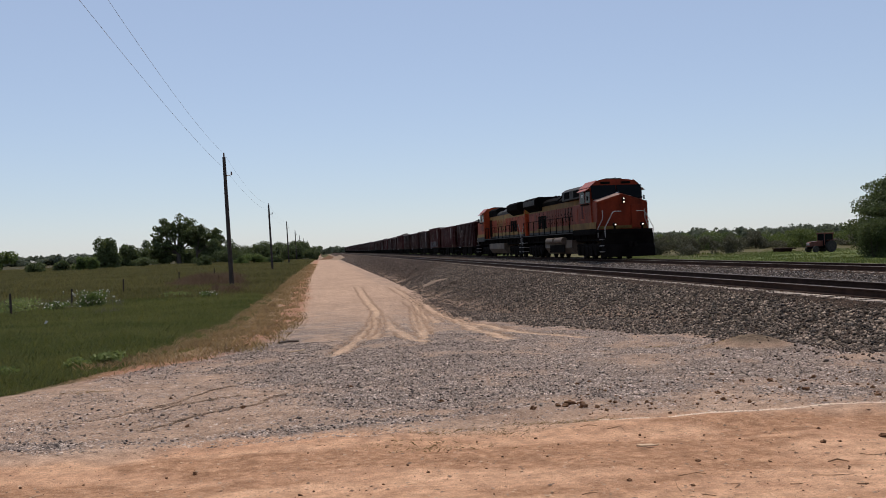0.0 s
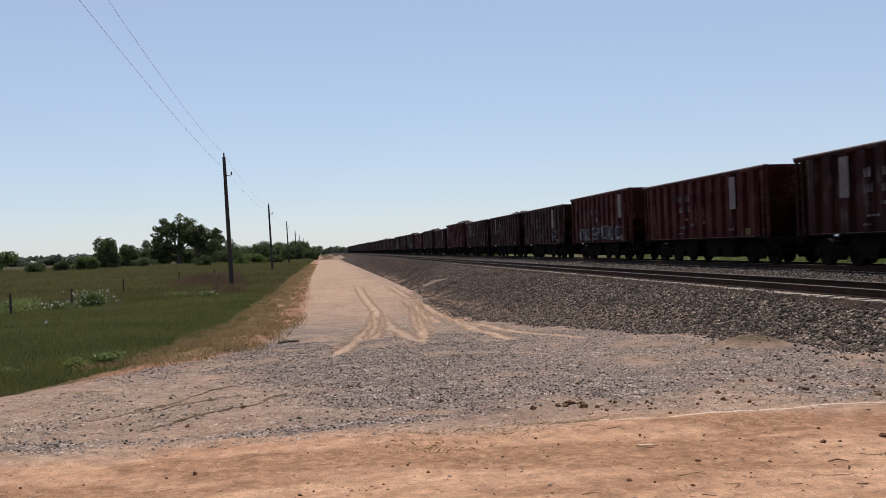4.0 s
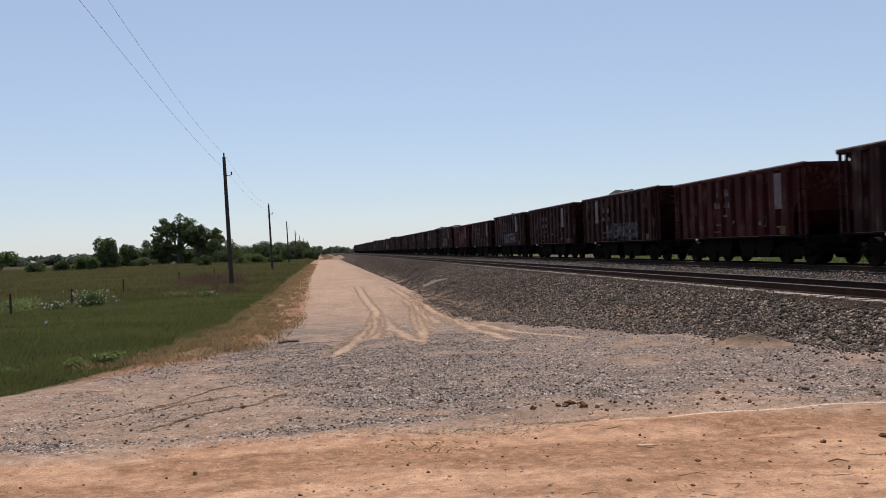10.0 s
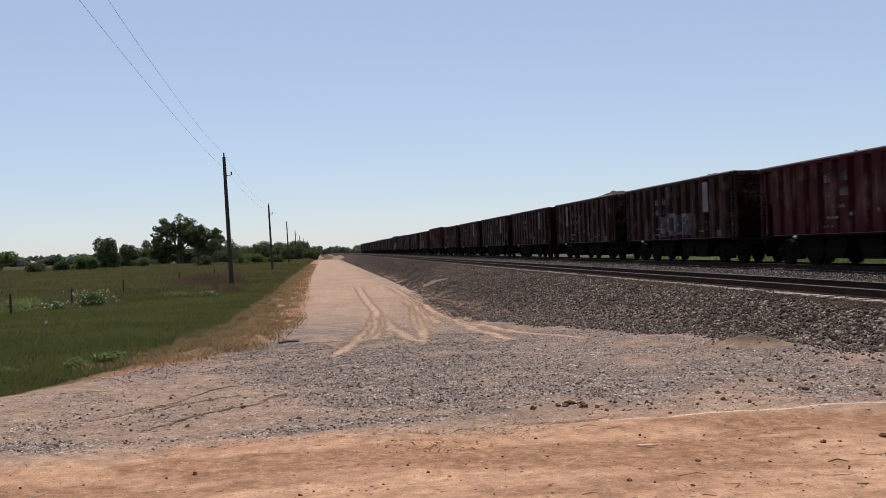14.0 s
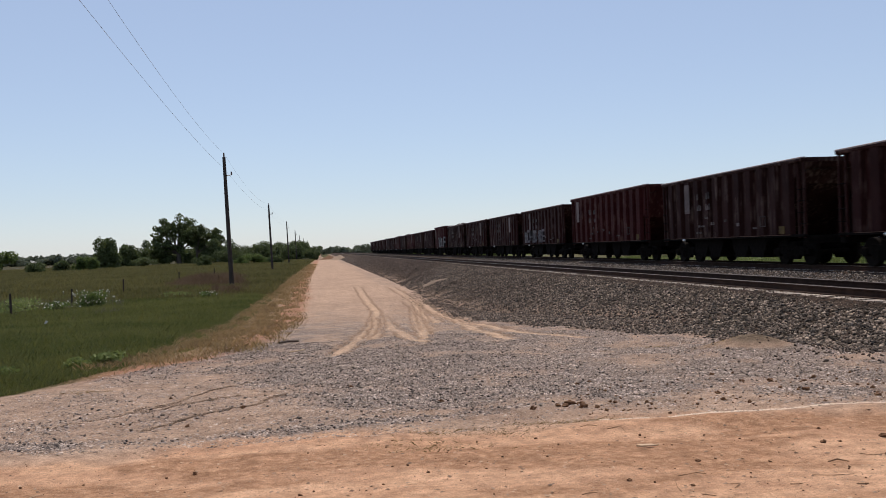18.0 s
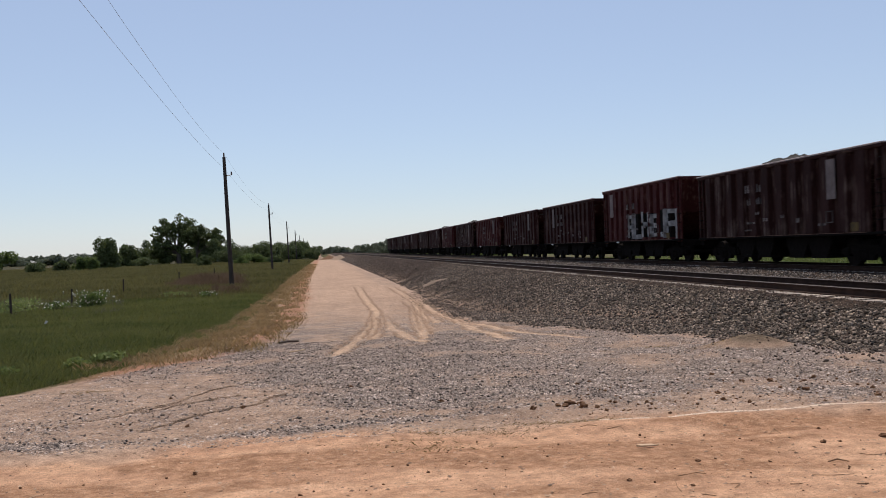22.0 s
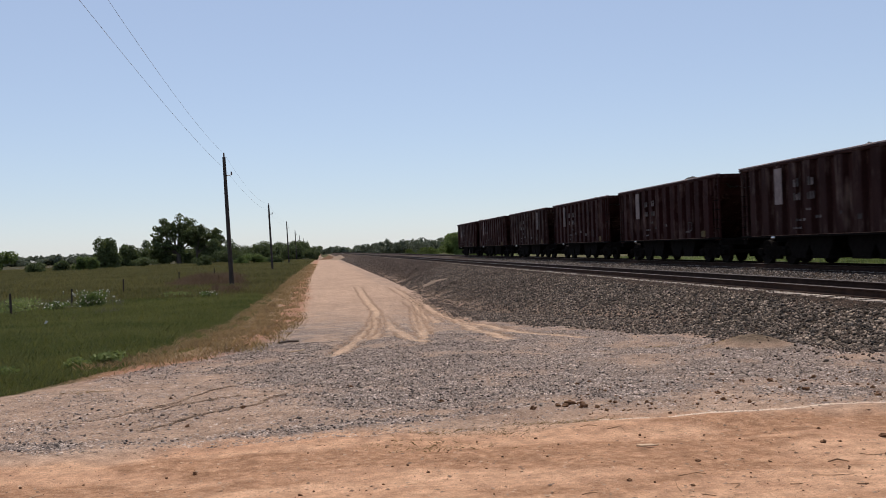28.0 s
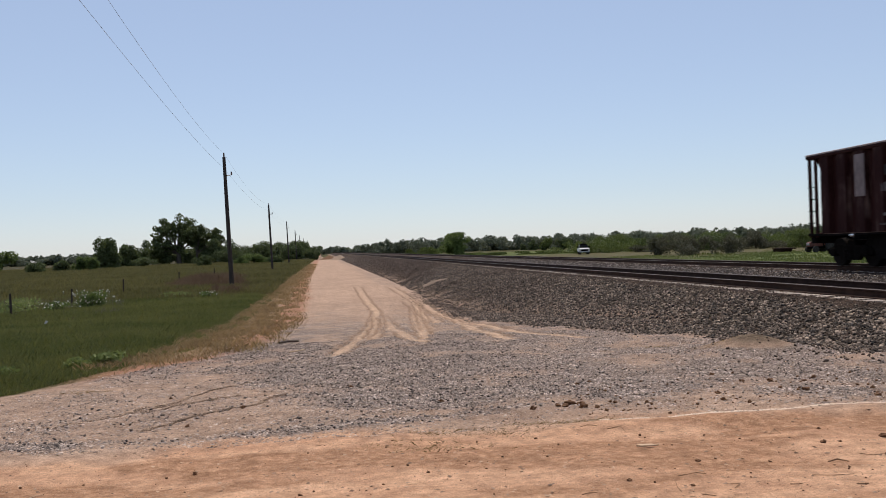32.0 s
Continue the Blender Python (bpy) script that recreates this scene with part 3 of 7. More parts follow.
def build_ground():
    xs = np.array([-v for v in stretched(12, 4200, 40)][::-1] + list(spaced((-11.8, -4, 0.14), (-4, 7, 0.06), (7, 9.6, 0.1), (9.6, 30, 0.8))) + stretched(31, 4200, 34))
    ys = np.array([-v for v in stretched(6, 4200, 24)][::-1] + list(spaced((-5, 4.4, 0.8), (4.4, 22, 0.08), (22, 50, 0.25), (50, 110, 1.0))) + stretched(112, 4300, 44))
    gx, gy = np.meshgrid(xs, ys)
    z = ground_z(gx, gy)
    me = grid_mesh("ground", xs, ys, z, M_GROUND)
    road, straw, cross, grey, ruts, groove, mound, spall = zones(gx, gy)
    far = smooth(60, 200, gy) * (gx < 0)
    fallow = smooth(30, 36, gx) * smooth(118, 128, gy - gx * 0.15) * (1 - smooth(215, 235, gy))
    off = gx - np.interp(gy / 1.04, *ROAD_EDGE) * 0.97 + (fbm(gx * 0.8 + 5, gy * 0.3) - 0.5) * 1.2
    verge = smooth(-0.9, -0.2, off) * (1 - smooth(-0.1, 0.9, off)) * smooth(13, 16, gy)
    worn = cross * smooth(0.40, 0.60, fbm(gx * 0.45 + 3, gy * 1.5 + 8) + 0.10 * smooth(0, 3, gx)) * smooth(4.5, 5.5, gy)
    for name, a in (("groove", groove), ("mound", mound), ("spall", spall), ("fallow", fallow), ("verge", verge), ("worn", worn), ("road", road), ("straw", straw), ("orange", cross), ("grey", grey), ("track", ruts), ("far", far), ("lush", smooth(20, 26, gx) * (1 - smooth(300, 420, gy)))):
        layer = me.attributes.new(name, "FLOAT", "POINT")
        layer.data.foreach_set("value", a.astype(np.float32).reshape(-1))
    return tagged(part("ground", me, M_GROUND), "dusty orange dirt, grey gravel and green grassland around a railway", "ground", kind="structure")


def ballast_z(x, y):
    """Top of the stone bed that carries both tracks."""
    x = np.asarray(x, float)
    top = RAIL_Z - 0.21
    z = np.full(np.shape(x), top)
    z = np.where(x < 9.4, top - (9.4 - x) / 2.5, z)
    z = np.where((x > 12.5) & (x < 16.3), top - 0.12 * np.sin((x - 12.5) / 3.8 * math.pi), z)
    for c in (NEAR_X, FAR_X):
        z = np.where(np.abs(x - c) < 0.66, RAIL_Z - 0.145, z)
        z = np.where((np.abs(x - c) >= 1.25) & (np.abs(x - c) < 1.5), RAIL_Z - 0.155, z)
    return np.where(x > 19.6, top - (x - 19.6) / 2.2, z)


def bank_lumps(x, y):
    return (fbm(x * 0.7, y * 0.7) - 0.5) * 0.12 + (fbm(x * 0.5 + 5, y * 0.42) - 0.5) * 0.62 * (1 - smooth(6.6, 8.6, x))


def build_ballast():
    xs = np.concatenate([np.arange(4.6, 9.8, 0.1), np.arange(9.8, 20, 0.1), np.arange(20, 24.2, 0.4)])
    ys = np.concatenate([-np.geomspace(6, 3000, 16)[::-1], np.arange(-5, 6, 0.5), np.arange(6, 46, 0.12), np.arange(46, 120, 0.8), np.geomspace(121, 4200, 40)])
    gx, gy = np.meshgrid(xs, ys)
    near = 1 - smooth(40, 100, np.abs(gy))
    z = ballast_z(gx, gy) + near * (bank_lumps(gx, gy) * (gx < 9.4) + (fbm(gx * 7, gy * 7, 2) - 0.5) * 0.06)
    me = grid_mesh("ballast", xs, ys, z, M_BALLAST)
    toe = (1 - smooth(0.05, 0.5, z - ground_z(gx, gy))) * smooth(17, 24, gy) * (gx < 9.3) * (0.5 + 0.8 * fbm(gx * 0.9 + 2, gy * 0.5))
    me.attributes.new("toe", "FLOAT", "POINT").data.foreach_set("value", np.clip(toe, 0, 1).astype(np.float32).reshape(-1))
    # brown tint rises from 30 to 80 m out, and near the foot
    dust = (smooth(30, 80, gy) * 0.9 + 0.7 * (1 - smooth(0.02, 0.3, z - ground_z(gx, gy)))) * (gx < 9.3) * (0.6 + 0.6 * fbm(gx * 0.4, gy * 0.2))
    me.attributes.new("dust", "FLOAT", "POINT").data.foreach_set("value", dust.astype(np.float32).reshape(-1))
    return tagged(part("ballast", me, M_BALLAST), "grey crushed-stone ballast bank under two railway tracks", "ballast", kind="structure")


build_ground()
build_ballast()


# ---------------------------------------------------------------- tracks
def rail_mesh(y0, y1):
    bm = bmesh.new()
    outline = [(-0.075, -0.172), (0.075, -0.172), (0.075, -0.155), (0.012, -0.135), (0.01, -0.045), (0.036, -0.035), (0.036, -0.008), (0.028, 0.0), (-0.028, 0.0), (-0.036, -0.008), (-0.036, -0.035), (-0.01, -0.045), (-0.012, -0.135), (-0.075, -0.155)]
    prism(bm, outline, y0, y1, "y")
    me = mesh("rail", bm, M_RAIL)
    me.materials.append(M_RAILTOP)
    for p in me.polygons:
        if p.normal.z > 0.5 and p.center.z > -0.02:
            p.material_index = 1
    return me


def tie_mesh():
    bm = bmesh.new()
    prism(bm, [(-0.21, -0.23), (0.21, -0.23), (0.19, 0.0), (-0.19, 0.0)], -1.3, 1.3, "x")
    return mesh("tie", bm, M_TIE)


RAIL_ME, TIE_ME = rail_mesh(-600, 3600), tie_mesh()


def track(name, x, first, count, label):
    t = tagged(thing(name, pose(x, 0, RAIL_Z)), label, "railway track", "railway tracks", kind="structure")
    for s in (-0.7535, 0.7535):
        part("rail", RAIL_ME, M_RAIL, t, "", (s, 0, 0))
    for i in range(count):
        part("tie", TIE_ME, M_TIE, t, "", (rng.normal(0, 0.012), first + i * 0.55, -0.172), rng.normal(0, 0.006))
    n = 700
    v = np.array([p.co[:] for p in TIE_ME.vertices])
    place = np.stack([np.zeros(n), first + (count + np.arange(n)) * 0.55, np.full(n, -0.172)], -1)
    rest = part("ties", soup("ties", v[None] + place[:, None], [list(p.vertices) for p in TIE_ME.polygons][2:], M_TIE, n), M_TIE, t)
    rest["kind"] = "stuff"
    return t


track("railway_track", NEAR_X, 8.2, 200, "empty near railway track with rusty rails on concrete ties")
track("railway_track", FAR_X, 12.3, 160, "railway track with rusty rails carrying a freight train")


# ---------------------------------------------------------------- train: shared running gear
SHARED = {}


def once(key, build, material, shade=False):
    """A mesh built once and shared by alike parts."""
    if key not in SHARED:
        SHARED[key] = mesh(key[0], build(), material, shade)
    return SHARED[key]


def wheel_bm(r):
    bm = bmesh.new()
    tube(bm, (-0.07, 0, 0), (0.07, 0, 0), r, r, 28)
    tube(bm, (0.07, 0, 0), (0.10, 0, 0), r + 0.028, r + 0.028, 28)
    tube(bm, (-0.13, 0, 0), (-0.07, 0, 0), 0.13, 0.16, 14)
    return bm


def axle_bm():
    return tube(bmesh.new(), (-0.95, 0, 0), (0.95, 0, 0), 0.08, 0.08, 10)


def side_frame_bm(half, r, axles):
    bm = bmesh.new()
    top = r + 0.16
    prism(bm, [(-half - 0.35, r - 0.08), (-half - 0.35, r + 0.1), (-half + 0.25, top + 0.06), (half - 0.25, top + 0.06), (half + 0.35, r + 0.1), (half + 0.35, r - 0.08), (half - 0.25, r - 0.05), (0.45, 0.2), (-0.45, 0.2), (-half + 0.25, r - 0.05)], -0.08, 0.08, "x")
    if len(axles) > 2:
        box(bm, -0.12, 0.1, -half - 0.55, half + 0.55, r + 0.02, r + 0.42, 0.04)
        for k in range(-2, 3):
            box(bm, -0.16, 0.08, k * half * 0.5 - 0.22, k * half * 0.5 + 0.22, 0.22, r + 0.3, 0.05)
    for a in axles:
        box(bm, -0.13, 0.13, a - 0.14, a + 0.14, r - 0.14, r + 0.14, 0.03)
    for k in (-0.16, 0.0, 0.16):
        tube(bm, (-0.09, k, 0.26), (-0.09, k, r + 0.08), 0.06, 0.06, 8)
    return bm


def truck(parent, y, r, axles, wide=0.0):
    """A bogie: two side frames, a bolster and its wheelsets."""
    half = max(axles)
    t = thing("truck")
    t.parent, t.location = parent, (0, y, 0)
    for s in (-1, 1):
        part("side_frame", once(("side_frame", half, r), lambda: side_frame_bm(half, r, axles), M_UNDER), M_UNDER, t, "", (s * (1.0 + wide), 0, 0), 0 if s < 0 else math.pi)
        for a in axles:
            part("wheel", once(("wheel", r), lambda: wheel_bm(r), M_WHEEL), M_WHEEL, t, "", (s * 0.78, a, r), 0 if s < 0 else math.pi)
    part("bolster", once(("bolster", half), lambda: box(bmesh.new(), -1.0, 1.0, -0.22, 0.22, 0.45, 0.85, 0.04), M_UNDER), M_UNDER, t)
    for a in axles:
        part("axle", once(("axle",), axle_bm, M_WHEEL), M_WHEEL, t, "", (0, a, r))
    return t


def coupler_bm():
    bm = bmesh.new()
    box(bm, -0.1, 0.1, -0.75, 0.2, 0.78, 0.98, 0.02)
    prism(bm, [(-0.16, -0.72), (0.16, -0.72), (0.2, -0.95), (0.06, -1.06), (0.0, -0.9), (-0.12, -1.06), (-0.2, -0.9)], 0.74, 1.02, "z")
    return bm


# ---------------------------------------------------------------- open-top hopper cars
SILL = 1.06


def side_outline(B, H, cut, drop):
    """Side sheet seen from the side: rear end at 0, front end at -B."""
    if cut > 1.0:
        return [(-0.04, H - 0.08), (-0.04, H - 0.95), (-cut, H - drop), (-cut, SILL), (cut - B, SILL), (cut - B, H - drop), (0.04 - B, H - 0.95), (0.04 - B, H - 0.08)]
    return [(-0.42, H - 0.08), (-0.5, H - 0.28), (-cut, H - drop), (-cut, SILL), (cut - B, SILL), (cut - B, H - drop), (0.5 - B, H - 0.28), (0.42 - B, H - 0.08)]


def rib_bm(H, low):
    bm = bmesh.new()
    prism(bm, [(0.0, -0.30), (0.0, 0.30), (-0.17, 0.22), (-0.17, -0.22)], low, H - 0.14, "z")
    return bm


def load_mesh(B, H, centre, height, seed):
    """Crushed rock, heaped here and there above the rim."""
    ys, xs = np.linspace(-B + 0.5, -0.5, 120), np.linspace(-1.30, 1.30, 22)
    gx, gy = np.meshgrid(xs, ys)
    u = -gy / B
    prof = np.exp(-((u - centre) / 0.20) ** 2) * (height * 0.85 + (0.50 if height > 0.05 else 0.24)) + 0.22 * np.exp(-((u - (centre + 0.42) % 1.0) / 0.14) ** 2)
    prof = np.minimum(prof, 3.2 * (1 - np.abs(2 * u - 1)) + 0.1)
    z = H - 0.42 + prof * (1 - (np.abs(gx) / 1.45) ** 2 * 0.55) + (fbm(gx * 1.7 + seed, gy * 1.1, 4) - 0.5) * 0.42 + (vnoise(gx * 9 + seed, gy * 9) - 0.5) * 0.14 - 0.05
    return grid_mesh("load", xs, ys, z, M_LOAD, False)


def slope_bm(H, cut, drop):
    bm = bmesh.new()
    pts = [(-0.45, H - 0.1), (-0.5, H - 0.28), (-cut, H - drop), (-3.4, SILL + 0.05)]
    back = [(y - 0.05, z - 0.03) for y, z in reversed(pts)]
    return prism(bm, pts + back, -1.315, 1.315, "x")


def letter_bars(car, rows, rand, at):
    """Plain bars in place of lettering; rows of (y, z, letters, letter height, letter width)."""
    for y, z, n, h, w in rows:
        for i in range(n):
            if rand.random() < 0.12:
                continue
            tall = h * rand.choice((0.85, 1.0))
            part("letter_bar", once(("letter_bar", round(tall, 3), w), lambda: box(bmesh.new(), -0.004, 0.004, -w, 0, 0, tall), M_MARK), M_MARK, car, "", (at[0], at[1] + y - i * w * 1.5, z))


def spray_letters(y0, y1, z0, z1, n, rand):
    """Block strokes of unreadable spray paint: (outline or stroke, y from, y to, z from, z to)."""
    out, w = [], (y0 - y1) / n
    for i in range(n):
        a, b = y0 - i * w - 0.05 * w, y0 - (i + 1) * w + 0.05 * w
        lo, hi = z0 + rand.uniform(0, 0.12) * (z1 - z0), z1 - rand.uniform(0, 0.12) * (z1 - z0)
        t, bar = 0.24 * w, 0.17 * (hi - lo)
        m = (lo + hi) / 2 + rand.uniform(-0.1, 0.1)
        pick = rand.choice(((1, 1, 1, 1, 0), (1, 0, 1, 1, 1), (1, 1, 1, 0, 1), (1, 0, 1, 1, 0), (1, 1, 0, 0, 1), (1, 1, 0, 1, 0)))
        bars = ((b, a, lo, hi), (a - t, a, lo, hi), (b, b + t, lo, hi), (b, a, hi - bar, hi), (b, a, lo, lo + bar), (b, a, m - bar / 2, m + bar / 2))
        out.append((0, *bars[0]))
        out.extend((1, *q) for q, on in zip(bars[1:], pick) if on)
    return out


def scrawl_on(car, y0, y1, z0, z1, rand, ribs, n, outlined=False):
    """Spray paint that follows the rib faces, their slopes and the sheet between them."""
    gap, face, sheet = abs(ribs[1] - ribs[0]), -1.515, -1.35
    strips = []
    for c in ribs:
        strips += [(c - 0.22, face, c + 0.22, face), (c + 0.22, face, c + 0.30, sheet), (c - 0.30, sheet, c - 0.22, face), (c - gap + 0.30, sheet, c - 0.30, sheet)]
    fill, line = (M_UNDER, M_SPRAY_WHITE) if outlined else (M_SPRAY_FILL, M_SPRAY)
    for kind, material in ((0, fill), (1, line)):
        bm = bmesh.new()
        for k, ya, yb, za, zb in spray_letters(y0, y1, z0, z1, n, random.Random(n * 11 + int(z1 * 100))):
            j = [rand.uniform(-0.06, 0.06) for _ in range(4)]
            grow = -0.03 if outlined and k == 0 else 0.0
            for sa, xa, sb, xb in strips:
                lo, hi = max(ya - grow, sa), min(yb + grow, sb)
                if k != kind or hi - lo < 0.005:
                    continue
                at = lambda y: xa + (xb - xa) * (y - sa) / (sb - sa) - 0.006 - 0.004 * kind
                low, top = (lambda y: za + j[0] + (j[1] - j[0]) * (y - ya) / (yb - ya)), (lambda y: zb + j[2] + (j[3] - j[2]) * (y - ya) / (yb - ya))
                bm.faces.new([bm.verts.new(p) for p in ((at(lo), lo, low(lo)), (at(lo), lo, top(lo)), (at(hi), hi, top(hi)), (at(hi), hi, low(hi)))])
        part("spray_stroke" if kind else "spray_fill", bm, material, car, "pale spray-painted strokes" if kind else "dull spray-painted background")


def hopper_car(index, pitch, tall, panel_rear, heap, heap_h, paint, scrawl):
    rand = random.Random(index * 7 + 3)
    B = pitch - 2.0
    H = {0: 3.74, 1: 3.74, 2: 3.93, 3: 3.58, 4: 3.98}[tall]
    cut, drop = (1.12, 1.65) if tall else (0.95, 0.85)
    tone = {"brown": M_BROWN, "red": M_RED, "dusty": M_DUSTY}[paint]
    look_word = {"brown": "dark oxide-brown", "red": "faded oxide-red", "dusty": "dusty grey-brown"}[paint]
    load_word = "heaped with rock" if heap_h > 0.1 else "loaded level with rock"
    extra = " and spray-painted" if scrawl else ""
    car = tagged(thing("hopper_car"), f"{look_word} ribbed{extra} hopper car {load_word}", "hopper car", "cars of the freight train")
    key = (round(B, 2), H, cut, paint)
    K = lambda n: (n, *key)
    for s in (-1, 1):
        part("side_panel", once(K("side_panel"), lambda: prism(bmesh.new(), side_outline(B, H, cut, drop), -0.015, 0.015, "x"), tone), tone, car, "", (s * 1.335, 0, 0))
        part("top_chord", once(K("top_chord"), lambda: box(bmesh.new(), -0.085, 0.085, -B, 0, H - 0.15, H, 0.055), tone), tone, car, "", (s * 1.43, 0, 0))
        # thin pale strip paints the sunlit line on the top chord
        part("rim_lip", once(K("rim_lip"), lambda: box(bmesh.new(), -0.092, 0.092, 0.02 - B, -0.02, H - 0.035, H + 0.022, 0.022), M_LIP), M_LIP, car, "pale dusty strip painted as the sunlit top rim", (s * 1.43, 0, 0))
        part("side_sill", once(K("side_sill"), lambda: box(bmesh.new(), -0.05, 0.05, -B, 0, SILL - 0.06, SILL + 0.03, 0.012), M_UNDER), M_UNDER, car, "", (s * 1.44, 0, 0))
        # pale strip on the outer face paints the sill's lit edge
        part("sill_edge", once(K("sill_edge"), lambda: box(bmesh.new(), -0.006, 0.006, cut - B, -cut, SILL + 0.008, SILL + 0.026), M_EDGE), M_EDGE, car, "pale dusty line painted as the lit edge of the sill", (s * 1.494, 0, 0))
        n = 12 if B > 12 else 11
        for i in range(n):
            y = -cut - 0.2 - (B - 2 * cut - 0.4) * i / (n - 1)
            part("rib", once(K("rib"), lambda: rib_bm(H, SILL + 0.03), tone), tone, car, "", (s * 1.345, y, 0), 0 if s < 0 else math.pi)
    for y, turn in ((0, 0), (-B, math.pi)):
        part("slope_sheet", once(K("slope_sheet"), lambda: slope_bm(H, cut, drop), tone), tone, car, "", (0, y, 0), turn)
        part("end_chord", once(K("end_chord"), lambda: box(bmesh.new(), -1.345, 1.345, -0.16, 0.0, H - 0.15, H, 0.02), tone), tone, car, "", (0, y, 0), turn)
        part("end_sill", once(K("end_sill"), lambda: box(bmesh.new(), -1.38, 1.38, -0.3, 0.0, SILL - 0.3, SILL - 0.02, 0.02), M_UNDER), M_UNDER, car, "", (0, y, 0), turn)
        for s in (-1, 1):
            for d in (0.09, 0.46):
                part("end_post", once(K("end_post"), lambda: box(bmesh.new(), -0.045, 0.045, -0.05, 0.05, SILL - 0.1, H - 0.14, 0.012), tone), tone, car, "", (s * 1.40, y - d * (1 if turn == 0 else -1), 0))
            for z in (1.45, 1.85, 2.25, 2.65):
                part("grab_iron", once(("grab_iron",), lambda: tube(bmesh.new(), (0, -0.48, 0), (0, 0, 0), 0.016, 0.016, 6), M_UNDER), M_UNDER, car, "", (s * 1.44, y, z), turn)
        part("coupler", once(("coupler",), coupler_bm, M_UNDER), M_UNDER, car, "", (0, y, 0), turn + math.pi)
    for c in (-0.30, -0.41, -0.59, -0.70):
        def bay():
            bm = bmesh.new()
            prism(bm, [(-0.74, SILL), (0.74, SILL), (0.72, 0.75), (0.45, 0.32), (-0.45, 0.32), (-0.72, 0.75)], -1.25, 1.25, "x")
            box(bm, -1.28, 1.28, -0.5, 0.5, 0.26, 0.36)
            return bm
        part("hopper_bay", once(("hopper_bay",), bay, M_UNDER), M_UNDER, car, "", (0, B * c, 0))
    part("center_sill", once(K("center_sill"), lambda: box(bmesh.new(), -0.2, 0.2, 0.1 - B, -0.1, 0.72, 1.02, 0.02), M_UNDER), M_UNDER, car)
    truck(car, -1.75, 0.46, (-0.9, 0.9))
    truck(car, 1.75 - B, 0.46, (-0.9, 0.9))
    # painted panel, placard and lettering
    yp = -1.75 if tall and panel_rear else (-3.15 if panel_rear else -(B - (1.75 if tall else 2.75)))
    w = 0.26
    part("marker_panel", once(("marker_panel", H), lambda: box(bmesh.new(), -0.008, 0.008, -w, w, H - 1.55, H - 0.25, 0.004), M_PATCH), M_PATCH, car, "faded pale marker panel", (-1.525, yp, 0))
    yq = -(B - 2.9) if panel_rear else -(B - 2.9)
    def placard():
        bm = bmesh.new()
        for a, b2, c2, d2 in ((-0.21, 0.21, 0, 0.04), (-0.21, 0.21, 0.36, 0.40), (-0.21, -0.17, 0.04, 0.36), (0.17, 0.21, 0.04, 0.36)):
            box(bm, -0.006, 0.006, a, b2, c2, d2)
        return bm
    part("placard_frame", once(("placard_frame",), placard, M_MARK), M_MARK, car, "", (-1.525, yq, 1.42))
    rows = [(-3.6, 2.75, 2, 0.30, 0.14), (-4.55, 2.75, 2, 0.30, 0.14), (-3.6, 2.28, 3, 0.26, 0.11), (-4.5, 2.28, 3, 0.26, 0.11), (-3.7, 1.55, 3, 0.09, 0.16), (-5.0, 1.62, 2, 0.12, 0.14), (-7.4, 1.5, 1, 0.16, 0.22), (-3.5, 1.28, 4, 0.07, 0.10), (-4.4, 1.9, 2, 0.10, 0.12), (-6.3, 1.7, 2, 0.13, 0.1), (-8.8, 1.35, 3, 0.08, 0.12)]
    letter_bars(car, rows, rand, (-1.522, -0.6 if panel_rear else -1.0))
    part("stencil", once(("stencil",), lambda: box(bmesh.new(), -0.004, 0.004, -0.2, 0.2, 1.12, 1.40), M_YELLOWMARK), M_YELLOWMARK, car, "faded yellow stencil", (-1.524, yq - 1.4, 0))
    if index not in (1, 25):
        def reservoir():
            bm = bmesh.new()
            tube(bm, (0, -0.06, 0), (0, 0.06, 0), 0.05, 0.05, 12)
            bmesh.ops.create_uvsphere(bm, u_segments=12, v_segments=8, radius=0.062, matrix=Matrix.Translation((0, -0.06, 0)))
            return bm
        part("air_reservoir", once(("air_reservoir",), reservoir, M_CHROME, True), M_CHROME, car, "shiny metal air reservoir", (-1.5, -2.6, 1.0))
    if index == 38:
        part("outlet_gate", box(bmesh.new(), -0.04, 0.04, -0.16, 0.16, 0.30, 0.72, 0.02), M_TANK, car, "dusty tan outlet gate", (-1.36, B * -0.60, 0))
    if scrawl:
        scrawl_on(car, -scrawl[0], -scrawl[1], scrawl[2], scrawl[3], rand, [-cut - 0.2 - (B - 2 * cut - 0.4) * i / (n - 1) for i in range(n)], scrawl[4], index == 26)
    part("load", load_mesh(B, H, heap, heap_h, index * 3.7), M_LOAD, car, "grey crushed rock load")
    return car


